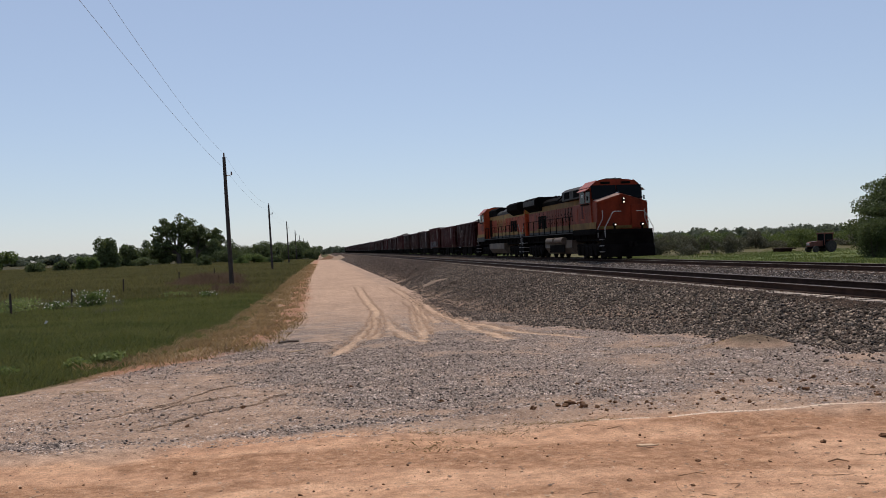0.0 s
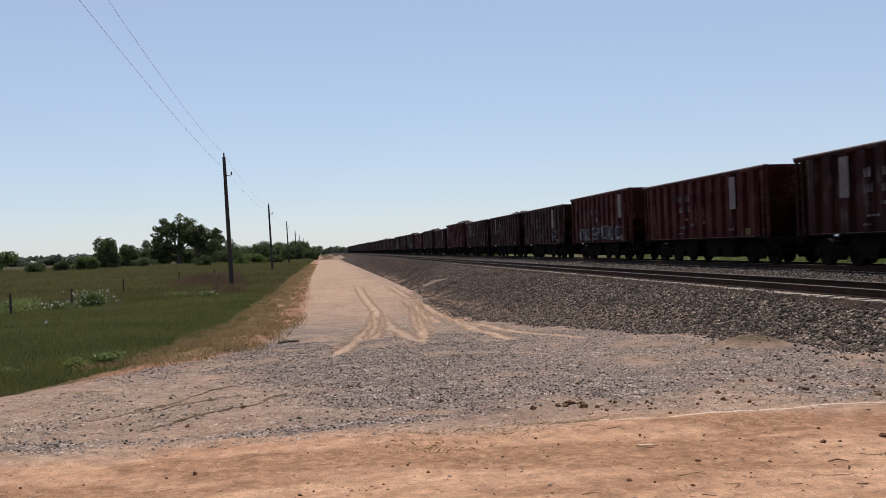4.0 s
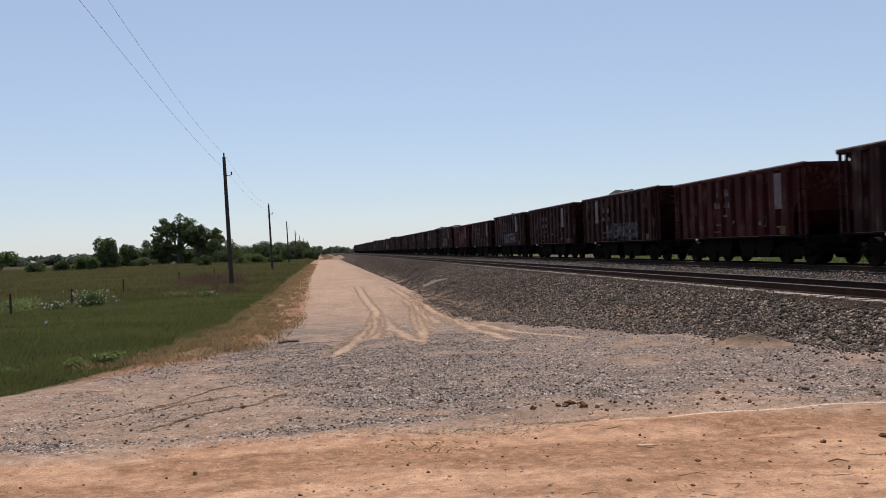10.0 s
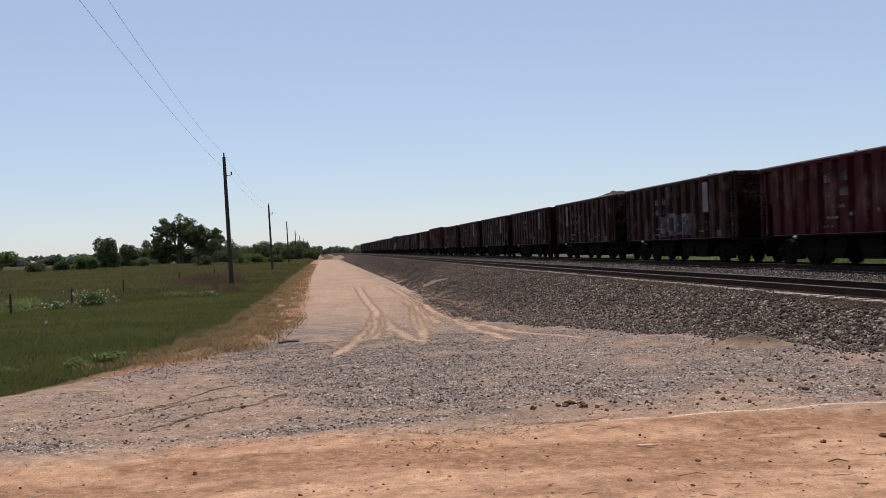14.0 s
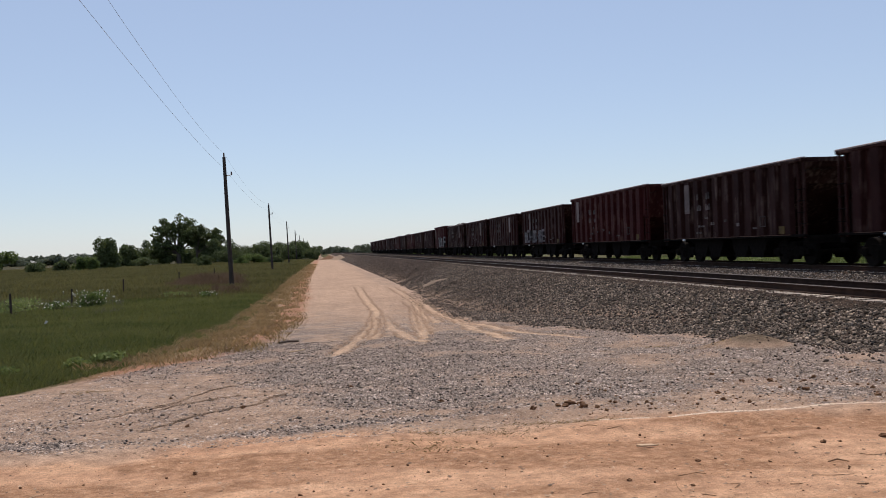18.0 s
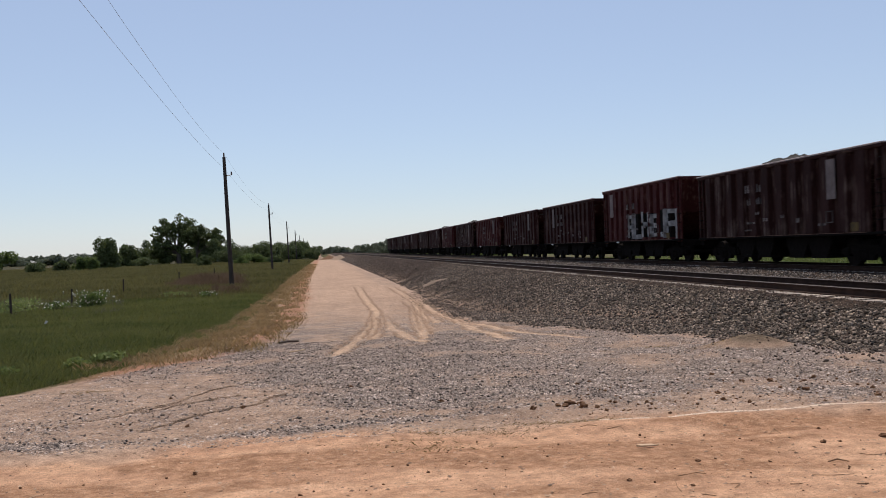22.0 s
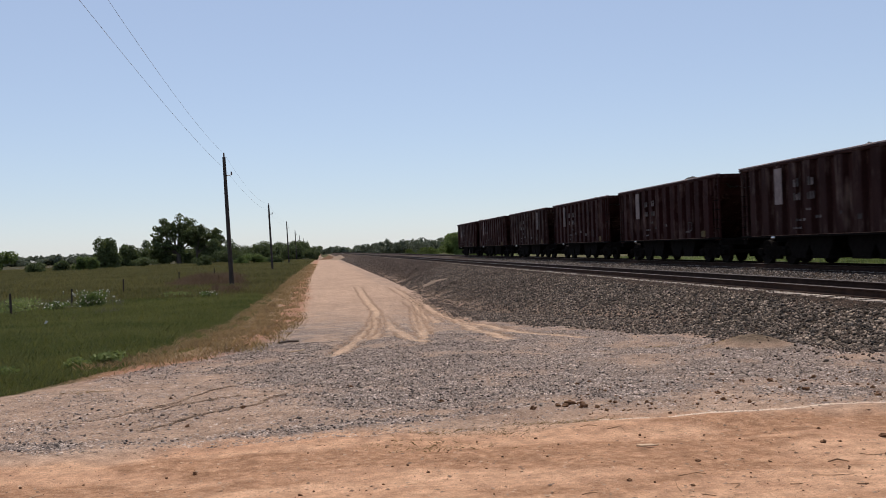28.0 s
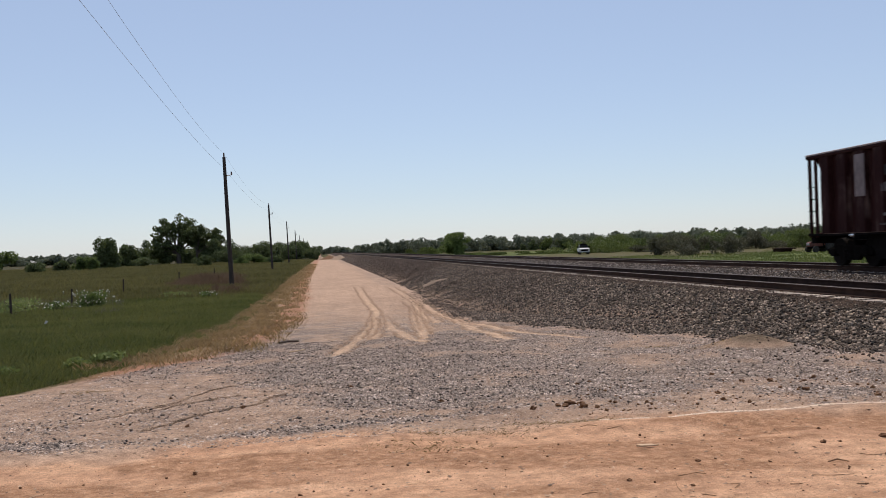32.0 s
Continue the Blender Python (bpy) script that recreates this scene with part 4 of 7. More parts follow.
# rear end along the train, body type (1 to 4 are open-ended: 2 and 4 taller, 3 lower), panel near the rear, heap centre and height, paint
CARS = [(110.7, 0, 1, 0.72, 0.30, "brown"), (125.7, 0, 0, 0.3, 0.0, "red"), (139.5, 2, 0, 0.5, 0.0, "red"), (153.9, 0, 0, 0.5, 0.15, "dusty"), (168.9, 0, 1, 0.7, 0.25, "brown"),
        (184.0, 0, 1, 0.5, 0.20, "dusty"), (200.6, 2, 1, 0.60, 0.36, "red"), (214.0, 3, 0, 0.55, 0.20, "brown"), (229.1, 0, 0, 0.55, 0.25, "dusty"), (242.8, 3, 0, 0.5, 0.10, "red"),
        (257.9, 0, 1, 0.33, 0.32, "brown"), (273.0, 0, 0, 0.5, 0.0, "brown"), (287.9, 0, 0, 0.36, 0.22, "dusty"), (301.7, 3, 0, 0.4, 0.0, "brown"), (315.1, 3, 0, 0.4, 0.10, "red"),
        (330.4, 0, 0, 0.68, 0.22, "dusty"), (345.3, 0, 1, 0.72, 0.38, "dusty"), (360.4, 0, 0, 0.5, 0.0, "brown"), (375.6, 0, 0, 0.75, 0.10, "dusty"), (390.6, 0, 0, 0.5, 0.0, "brown"),
        (405.7, 0, 1, 0.4, 0.08, "dusty"), (422.0, 2, 1, 0.5, 0.0, "red"), (437.1, 0, 1, 0.5, 0.0, "brown"), (452.0, 0, 0, 0.5, 0.0, "brown"), (466.8, 0, 0, 0.6, 0.15, "brown"),
        (482.2, 0, 0, 0.45, 0.28, "dusty"), (495.8, 4, 1, 0.5, 0.0, "red"), (510.4, 0, 1, 0.5, 0.0, "brown"), (525.5, 0, 0, 0.5, 0.0, "brown"), (540.5, 0, 0, 0.5, 0.0, "red"),
        (555.4, 0, 0, 0.62, 0.28, "dusty"), (569.0, 1, 1, 0.5, 0.15, "red"), (584.1, 0, 0, 0.7, 0.30, "brown"), (599.2, 0, 1, 0.5, 0.12, "dusty"), (614.0, 0, 1, 0.6, 0.12, "brown"),
        (628.5, 0, 1, 0.6, 0.15, "brown"), (643.8, 0, 0, 0.5, 0.1, "dusty"), (659.8, 0, 1, 0.4, 0.10, "brown"), (674.9, 0, 1, 0.80, 0.18, "brown")]
SCRAWLS = {2: (2.0, 10.0, 1.15, 2.0, 7), 10: (4.9, 10.2, 1.15, 2.1, 5), 12: (4.4, 9.2, 1.2, 2.1, 6), 15: (5.2, 8.6, 1.2, 2.3, 4), 22: (1.2, 7.8, 1.2, 2.2, 8), 26: (4.2, 11.0, 1.1, 2.55, 6), 3: (9.4, 10.6, 1.2, 2.1, 2)}


def build_cars():
    out, prev = [], 95.7
    for i, (rear, tall, panel_rear, heap, heap_h, paint) in enumerate(CARS):
        out.append((hopper_car(i, rear - prev, tall, panel_rear, heap, heap_h, paint, SCRAWLS.get(i)), rear, 0.0))
        prev = rear
    return out


# ---------------------------------------------------------------- locomotives
def handrail_bm(points, r=0.02):
    bm = bmesh.new()
    for a, b in zip(points[:-1], points[1:]):
        tube(bm, a, b, r, r, 6)
    return bm


def emblem_bm(thin):
    """A plain block in place of a letter: one upright bar, or a hollow block."""
    bm = bmesh.new()
    if thin:
        return box(bm, -0.005, 0.005, -0.07, 0.07, 2.5, 3.4)
    for y0, y1, z0, z1 in ((-0.34, -0.18, 2.45, 3.45), (0.18, 0.34, 2.45, 3.45), (-0.18, 0.18, 3.29, 3.45), (-0.18, 0.18, 2.45, 2.61)):
        box(bm, -0.005, 0.005, y0, y1, z0, z1)
    return bm


def locomotive(label, two_tanks, louvred):
    """A six-axle road diesel: nose at 0, length along +y, rail top at 0."""
    L = 21.0
    fore = -0.72 if two_tanks else 0.0      # the lead unit has the shorter nose
    paint, band = (M_ORANGE_DIRTY, M_YELLOW_DIRTY) if two_tanks else (M_ORANGE, M_YELLOW)
    lo = tagged(thing("locomotive"), label, "locomotive", "locomotives of the freight train")
    # frame, walkway, pilot
    part("frame", box(bmesh.new(), -1.2, 1.2, -0.9, L, 1.12, 1.6, 0.03), M_BLACK, lo)
    part("walkway", box(bmesh.new(), -1.54, 1.54, -0.3, L - 0.1, 1.6, 1.75, 0.02), M_BLACK, lo)
    part("front_platform", box(bmesh.new(), -1.35, 1.35, -1.05, -0.3, 1.5, 1.75, 0.02), M_BLACK, lo)
    for s in (-1, 1):
        part("side_stripe", box(bmesh.new(), -0.006, 0.006, 1.0, L - 0.3, 1.645, 1.705), M_GREY, lo, "dirty grey sill stripe", (s * 1.548, 0, 0))
    pilot = prism(bmesh.new(), [(-1.0, 1.5), (-0.3, 1.5), (-0.3, 0.35), (-1.1, 0.16), (-1.2, 0.18), (-1.08, 0.75), (-0.95, 0.9)], -1.42, 1.42, "x")
    part("pilot_plow", pilot, M_BLACK, lo)
    rear_pilot = prism(bmesh.new(), [(L, 1.6), (L - 0.6, 1.6), (L - 0.6, 0.35), (L + 0.1, 0.3)], -1.5, 1.5, "x")
    part("rear_pilot", rear_pilot, M_BLACK, lo)
    for y, turn in ((-0.7, 0), (L + 0.15, math.pi)):
        part("coupler", once(("coupler",), coupler_bm, M_UNDER), M_UNDER, lo, "", (0, y, 0), turn)
    # nose
    nose = bmesh.new()
    section = [(-1.5, 1.75), (1.5, 1.75), (1.5, 3.38), (0.06, 3.82), (-0.06, 3.82), (-1.5, 3.38)]
    front = [nose.verts.new((x, 0.10 if abs(x) > 1 else 0.0, z)) for x, z in section]
    nose_end = 1.85 + fore
    back = [nose.verts.new((x, nose_end, z + (0.14 if z > 3 else 0))) for x, z in section]
    nose.faces.new(front)
    nose.faces.new(back)
    for i in range(6):
        nose.faces.new((front[i], front[(i + 1) % 6], back[(i + 1) % 6], back[i]))
    bmesh.ops.recalc_face_normals(nose, faces=nose.faces[:])
    bmesh.ops.bevel(nose, geom=nose.edges[:], offset=0.035, segments=2, affect="EDGES")
    n = part("nose", nose, paint, lo, "orange wedge-shaped nose")
    for s in (-1, 1):
        top = bmesh.new()
        top.faces.new([top.verts.new(v) for v in ((s * 1.44, 0.16, 3.42), (s * 0.1, 0.06, 3.83), (s * 0.1, nose_end, 3.96), (s * 1.44, nose_end, 3.55))])
        top.faces.ensure_lookup_table()
        bmesh.ops.solidify(top, geom=top.faces[:], thickness=0.02)
        # pale plate over the nose: sun glint painted as colour
        part("nose_top", top, M_LIT_TOP, n, "pinkish nose top with the sun's sheen in its colour")
    part("nose_door", box(bmesh.new(), 0.5, 1.1, -0.03, 0.06, 1.82, 3.2, 0.015), paint, n)
    part("nose_stripe", box(bmesh.new(), -1.4, 1.4, 0.02, 0.06, 1.80, 1.98, 0.01), band, n, "faded yellow nose band")
    # cab
    cab = bmesh.new()
    sec = [(-1.56, 1.75), (1.56, 1.75), (1.56, 4.32), (1.12, 4.72), (0.75, 4.80), (-0.75, 4.80), (-1.12, 4.72), (-1.56, 4.32)]
    f = [cab.verts.new((x, 1.70 if z < 3.6 else 1.70 + (z - 3.6) * 0.30, z)) for x, z in sec]
    bk = [cab.verts.new((x, 4.35, z)) for x, z in sec]
    cab.faces.new(f)
    cab.faces.new(bk)
    for i in range(8):
        cab.faces.new((f[i], f[(i + 1) % 8], bk[(i + 1) % 8], bk[i]))
    bmesh.ops.recalc_face_normals(cab, faces=cab.faces[:])
    bmesh.ops.bevel(cab, geom=cab.edges[:], offset=0.04, segments=2, affect="EDGES")
    c = part("cab", cab, paint, lo, "orange driver's cab", (0, fore, 0))
    for s in (-1, 1):
        slope = prism(bmesh.new(), [(s * 1.56, 4.33), (s * 1.12, 4.735), (s * 1.13, 4.755), (s * 1.58, 4.35)], 1.98, 4.3, "y")
        # lit look of the roof slope is in its paint
        part("roof_slope", slope, M_LIT_ROOF, c, "faded pink roof slope with sunlight in its colour")
    for x0, x1 in ((-1.50, -0.03), (0.03, 1.50)):
        w = prism(bmesh.new(), [(1.68, 3.62), (1.90, 4.44), (2.00, 4.44), (1.80, 3.62)], x0, x1, "x")
        part("windshield", w, M_GLASS, c, "dark windshield pane")
    part("windshield_post", box(bmesh.new(), -0.06, 0.06, 1.64, 1.80, 3.80, 4.0, 0.01), M_WHITE, c, "bright pale post between the windshields")
    for s in (-1, 1):
        for y0, y1 in ((1.95, 2.85), (3.1, 4.15)):
            part("side_window", box(bmesh.new(), -0.012, 0.012, y0, y1, 3.42, 4.14, 0.01), M_GLASS, c, "dark side window", (s * 1.565, 0, 0))
        visor = prism(bmesh.new(), [(0, 0), (s * 0.24, -0.16), (s * 0.24, -0.13), (0, 0.03)], 2.05, 4.0, "y")
        # visor shares the paler paint of the sunlit roof edge
        part("window_visor", visor, M_LIT_ROOF, c, "pink window visor coloured as a lit roof edge", (s * 1.56, 0, 4.28))
        part("mirror", box(bmesh.new(), -0.05, 0.05, 1.98, 2.02, 3.55, 3.8, 0.01), M_BLACK, c, "", (s * 1.71, 0, 0))
        part("number_board", box(bmesh.new(), -0.28, 0.28, 1.96, 2.06, 4.52, 4.66, 0.01), M_BLACK, c, "", (s * 0.62, 0, 0))
        part("armrest", box(bmesh.new(), -0.06, 0.06, 2.2, 3.85, 3.30, 3.38, 0.01), M_BLACK, c, "", (s * 1.58, 0, 0))
    part("horn", tube(bmesh.new(), (0.2, 2.6, 4.86), (0.2, 3.2, 4.90), 0.08, 0.04, 10), M_STEEL, c)
    part("roof_cooler", box(bmesh.new(), -0.5, 0.5, 2.3, 3.6, 4.79, 4.88, 0.03), M_GREY, c)
    # lights
    for z in (3.36, 3.56):
        h = part("headlight_housing", tube(bmesh.new(), (0.05, -0.06, z), (0.05, 0.1, z), 0.10, 0.10, 14), M_BLACK, n)
        part("headlight", tube(bmesh.new(), (0.05, -0.075, z), (0.05, -0.05, z), 0.04, 0.04, 14), M_LAMP, h, "lit white headlight")
    for x in (-0.8, 0.8):
        h = part("ditch_light_housing", tube(bmesh.new(), (x, -1.0, 2.02), (x, -0.8, 2.02), 0.11, 0.11, 14), M_BLACK, lo)
        part("ditch_light", tube(bmesh.new(), (x, -1.02, 2.02), (x, -0.99, 2.02), 0.04, 0.04, 14), M_LAMP, h, "lit white ditch light")
        part("ditch_light_post", box(bmesh.new(), -0.05, 0.05, -0.92, -0.84, 1.75, 1.95, 0.01), M_BLACK, h, "", (x, 0, 0))
    # long hood, built up in painted bands
    hood = part("long_hood", box(bmesh.new(), -1.0, 1.0, 4.35 + fore, L - 0.7, 1.75, 3.84, 0.03), paint, lo, "orange engine hood")
    for s in (-1, 1):
        part("lower_band", box(bmesh.new(), -0.006, 0.006, 4.4 + fore, L - 0.8, 1.95, 2.24), band, hood, "yellow lower band", (s * 1.007, 0, 0))
        part("upper_band", box(bmesh.new(), -0.006, 0.006, 4.4 + fore, L - 0.8, 3.46, 3.82), band, hood, "yellow upper band", (s * 1.007, 0, 0))
        for k in range(16):
            part("hood_door", once(("hood_door", two_tanks), lambda: box(bmesh.new(), -0.016, 0.016, -0.27, 0.27, 2.28, 3.43, 0.01), paint), paint, hood, "", (s * 1.006, 5.0 + k * 0.62, 0))
        ink = M_BLACK if two_tanks else band
        for k in range(4):
            part("emblem_bar", once(("emblem_bar", two_tanks), lambda: emblem_bm(two_tanks), ink), ink, hood, "faded lettering bar", (s * 1.027, (6.6 if two_tanks else 8.5) + k * (0.8 if two_tanks else 1.12), 0))
        part("sill_band", box(bmesh.new(), -0.006, 0.006, 4.4 + fore, L - 0.8, 1.77, 1.94), M_GREY, hood, "grey lower hood band", (s * 1.007, 0, 0))
        part("cab_band", box(bmesh.new(), -0.006, 0.006, 0.2 - fore, 6.0 if two_tanks else 4.3, 1.84 if two_tanks else 1.92, 2.22), band, c, "yellow lower cab band", (s * 1.568, 0, 0))
        for k in range(4):
            part("number_bar", once(("number_bar",), lambda: box(bmesh.new(), -0.004, 0.004, -0.13, 0.13, 2.62, 3.05), M_ORANGE_DIRTY), M_ORANGE_DIRTY, c, "faded dark number bar", (s * 1.566, 2.3 + k * 0.38, 0))
        # white box added for a bright spot in the window; not a lamp
        part("window_spot", box(bmesh.new(), -0.02, 0.02, 3.45, 3.62, 3.78, 3.98, 0.01), M_WHITE, c, "small pale box standing for a white spot in the dark window", (s * 1.568, 0, 0))
        part("door_frame", box(bmesh.new(), -0.006, 0.006, 3.28, 3.98, 2.42, 3.38, 0.005), M_ORANGE, c, "", (s * 1.566, 0, 0))
        part("cab_door", box(bmesh.new(), -0.012, 0.012, 3.40, 3.86, 2.5, 3.3, 0.01), M_RED, c, "dark red cab side door", (s * 1.566, 0, 0))
        part("cab_skirt", box(bmesh.new(), -0.006, 0.006, 0.2 - fore, 6.0 if two_tanks else 4.3, 1.5, 1.84 if two_tanks else 1.92), M_BLACK if two_tanks else M_GREY, c, "grey lower cab band", (s * 1.568, 0, 0))
    # second unit's roof is grey, not black: skylight put into its colour
    part("hood_top", prism(bmesh.new(), [(-1.0, 3.84), (1.0, 3.84), (1.0, 4.02), (0.7, 4.26), (-0.7, 4.26), (-1.0, 4.02)], 4.35 + fore, L - 0.7, "y"), M_BLACK if louvred else M_GREY, lo, "black upper hood" if louvred else "upper hood coloured grey as if lit from above")
    wide = 1.42 if louvred else 1.06
    part("brake_grid_box", prism(bmesh.new(), [(-wide, 3.85), (wide, 3.85), (wide, 4.42), (wide - 0.3, 4.62), (0.3 - wide, 4.62), (-wide, 4.42)], 4.42 + fore, 8.3, "y"), M_GREY if louvred else M_BLACK, lo, "dynamic brake housing")
    for s in (-1, 1):
        for y in ((4.15, 6.4) if louvred else (4.8, 6.6)):
            part("brake_grille", box(bmesh.new(), -0.012, 0.012, y, y + 1.25, 3.95, 4.38, 0.01), M_BLACK, lo, "black brake grille", (s * (wide + 0.005), 0, 0))
    # end sheets, hinges and hand grabs that break up the flat sides
    for s in (-1, 1):
        for k in range(24):
            part("hinge", once(("hinge",), lambda: box(bmesh.new(), -0.02, 0.02, -0.025, 0.025, -0.05, 0.05), M_BLACK), M_BLACK, hood, "", (s * 1.028, 4.75 + k * 0.31 * 2 * 0.66, 2.5 + 0.5 * (k % 2)))
        for k in range(9):
            part("sheet_seam", once(("sheet_seam",), lambda: box(bmesh.new(), -0.008, 0.008, -0.012, 0.012, 2.32, 4.02), M_UNDER), M_UNDER, hood, "dark panel seam", (s * 1.003, 8.9 + k * 1.3, 0))
        for k in range(12):
            part("air_hose_bracket", once(("air_hose_bracket",), lambda: box(bmesh.new(), -0.05, 0.05, -0.09, 0.09, -0.14, 0.1, 0.01), M_UNDER), M_UNDER, lo, "", (s * 1.24, 1.6 + k * 1.6, 1.38))
    part("exhaust_stack", box(bmesh.new(), -0.4, 0.4, 10.6, 11.6, 4.22, 4.5, 0.04), M_BLACK, lo)
    # same lighter grey here for the lit roof of the second unit
    part("equipment_hood", prism(bmesh.new(), [(-1.03, 3.86), (1.03, 3.86), (1.03, 4.1), (0.7, 4.34), (-0.7, 4.34), (-1.03, 4.1)], 10.95, 15.5, "y"), M_BLACK if louvred else M_GREY, lo)
    for k in (-0.22, 0.0, 0.22):
        part("air_horn", tube(bmesh.new(), (k, 14.6, 4.52), (k, 15.15 + abs(k), 4.54), 0.09, 0.03, 10), M_BLACK, lo, "dark roof air horn")
    part("horn_stand", box(bmesh.new(), -0.3, 0.3, 14.85, 14.95, 4.3, 4.5, 0.01), M_BLACK, lo)
    wing = prism(bmesh.new(), [(-1.0, 3.55), (1.0, 3.55), (1.55, 3.95), (1.55, 4.42), (1.25, 4.6), (-1.25, 4.6), (-1.55, 4.42), (-1.55, 3.95)], 15.7, 20.0, "y")
    part("radiator_wing", wing, M_BLACK, lo, "overhanging radiator housing")
    for s in (-1, 1):
        part("radiator_screen", box(bmesh.new(), -0.01, 0.01, 15.9, 19.8, 4.0, 4.38, 0.008), M_GREY if louvred else M_BLACK, lo, "", (s * 1.558, 0, 0))
        for k in range(3):
            part("intake_screen", box(bmesh.new(), -0.012, 0.012, 14.4 + k * 0.95, 15.2 + k * 0.95, 2.2, 3.15, 0.01), M_UNDER, lo, "dark air intake screen", (s * 1.01, 0, 0))
        part("end_door", box(bmesh.new(), -0.012, 0.012, 17.6, 20.1, 2.1, 3.3, 0.01), paint, lo, "", (s * 1.01, 0, 0))
        if two_tanks:
            bb = part("equipment_locker", box(bmesh.new(), -0.5, 0.5, 4.36 + fore, 6.0 + fore, 1.75, 3.4, 0.03), paint, lo, "orange equipment locker behind the cab", (s * 1.05, 0, 0))
            part("locker_door", box(bmesh.new(), -0.01, 0.01, 4.75 + fore, 5.55 + fore, 2.35, 3.2, 0.01), paint, bb, "", (s * 0.505, 0, 0))
        else:
            # flat plate whose dark colour gives the shadowed recess behind the cab
            part("cab_back_panel", box(bmesh.new(), -0.01, 0.01, 4.4, 5.7, 1.95, 3.55, 0.005), M_RECESS, lo, "dark panel painting the shade and soot behind the cab", (s * 1.03, 0, 0))
    part("hood_end", box(bmesh.new(), -1.0, 1.0, L - 0.7, L - 0.55, 1.75, 4.1, 0.03), paint, lo)
    part("end_band", box(bmesh.new(), -0.98, 0.98, L - 0.55, L - 0.535, 3.55, 3.85), band, lo, "yellow band on the hood end")
    # under the frame
    tank = prism(bmesh.new(), [(-1.5, 1.25), (1.5, 1.25), (1.5, 0.75), (1.2, 0.33), (-1.2, 0.33), (-1.5, 0.75)], 6.6 + fore, 13.8 + fore, "y")
    part("fuel_tank", tank, M_TANK, lo, "dusty silver fuel tank")
    if two_tanks:
        for y in (8.0, 10.4):
            part("air_reservoir", once(("main_reservoir",), lambda: tube(bmesh.new(), (0, 0, 0), (0, 2.0, 0), 0.22, 0.22, 16), M_TANK, False), M_TANK, lo, "silver air reservoir cylinder", (-1.62, y + fore, 1.22))
        part("tank_skirt", box(bmesh.new(), -1.56, -1.51, 7.5, 11.5, 0.42, 0.95, 0.02), M_UNDER, lo)
    truck(lo, 3.3 if two_tanks else 3.75, 0.53, (-1.85, 0.0, 1.85), 0.1)
    truck(lo, L - 3.75, 0.53, (-1.85, 0.0, 1.85), 0.1)
    # steps and handrails
    for s in (-1, 1):
        for y in (-0.55, L - 0.5):
            for z in (0.45, 0.8, 1.15):
                part("step", once(("step",), lambda: box(bmesh.new(), -0.2, 0.2, -0.28, 0.28, 0, 0.04), M_HANDRAIL), M_HANDRAIL, lo, "", (s * 1.33, y, z))
        part("stair_rail", handrail_bm([(s * 1.5, 0.05, 1.3), (s * 1.5, 0.05, 1.85), (s * 1.25, -0.1, 2.4), (s * 1.25, -0.1, 2.9)], 0.022), M_HANDRAIL, lo, "pale front handrail")
        part("stair_rail", handrail_bm([(s * 1.4, -1.0, 1.3), (s * 1.4, -1.0, 1.85), (s * 0.95, -1.0, 2.7), (s * 0.85, -1.0, 2.78), (s * 0.45, -1.0, 2.78)], 0.022), M_HANDRAIL, lo, "pale front handrail")
        part("stair_rail", handrail_bm([(s * 1.5, L - 0.1, 1.0), (s * 1.5, L - 0.1, 1.85), (s * 1.5, L - 1.0, 2.75)]), M_HANDRAIL, lo)
        part("walkway_rail", handrail_bm([(s * 1.52, 4.5, 2.75), (s * 1.52, L - 1.0, 2.75)]), M_BLACK, lo)
        for k in range(10):
            part("rail_post", once(("rail_post",), lambda: tube(bmesh.new(), (0, 0, 1.72), (0, 0, 2.75), 0.034, 0.034, 6), M_BLACK), M_BLACK, lo, "", (s * 1.52, 4.5 + k * 1.72, 0))
    lo.scale = (1.05, 1.0, 1.02)
    return lo


def build_train():
    lead = locomotive("dirty orange diesel locomotive with black roof and lit headlights", True, True)
    second = locomotive("orange and yellow diesel locomotive facing backwards, dark roof", False, False)
    return [(lead, 52.6, 0.0), (second, 94.8, 180.0)] + build_cars()


TRAIN = build_train()


# ---------------------------------------------------------------- power line
def utility_pole(x, y, top, lean, arm):
    base = float(ground_z(x, y)) - 0.3
    p = tagged(thing("utility_pole", pose(x, y, base)), "weathered brown wooden utility pole standing in tall grass", "utility pole", "utility poles along the railway")
    h = top - base
    part("shaft", tube(bmesh.new(), (-lean[0], -lean[1], 0), (0, 0, h - 0.25), 0.19, 0.125, 14), M_WOOD, p, shade=False)
    part("top_insulator", tube(bmesh.new(), (0, 0, h - 0.26), (0, 0, h + 0.1), 0.07, 0.05, 10), M_PORCELAIN, p)
    if arm:
        a = part("bracket_arm", tube(bmesh.new(), (0.02, 0, h - 1.72), (0.56, 0, h - 1.66), 0.035, 0.03, 8), M_STEEL, p)
        part("insulator", tube(bmesh.new(), (0.54, 0, h - 1.66), (0.54, 0, h - 1.40), 0.07, 0.055, 10), M_PORCELAIN, a)
    return p


POLES = [(-4.5, -4.0, 9.72), (-7.44, 73.6, 9.6), (-8.26, 148.4, 9.6), (-8.63, 232.6, 9.6), (-9.33, 329.1, 9.6), (-10.2, 430.0, 9.6), (-10.2, 520.0, 9.6), (-9.5, 620.0, 9.6)]
for i, (x, y, top) in enumerate(POLES):
    utility_pole(x, y, top, (-0.28, 0.0) if i else (0, 0), i < 5)


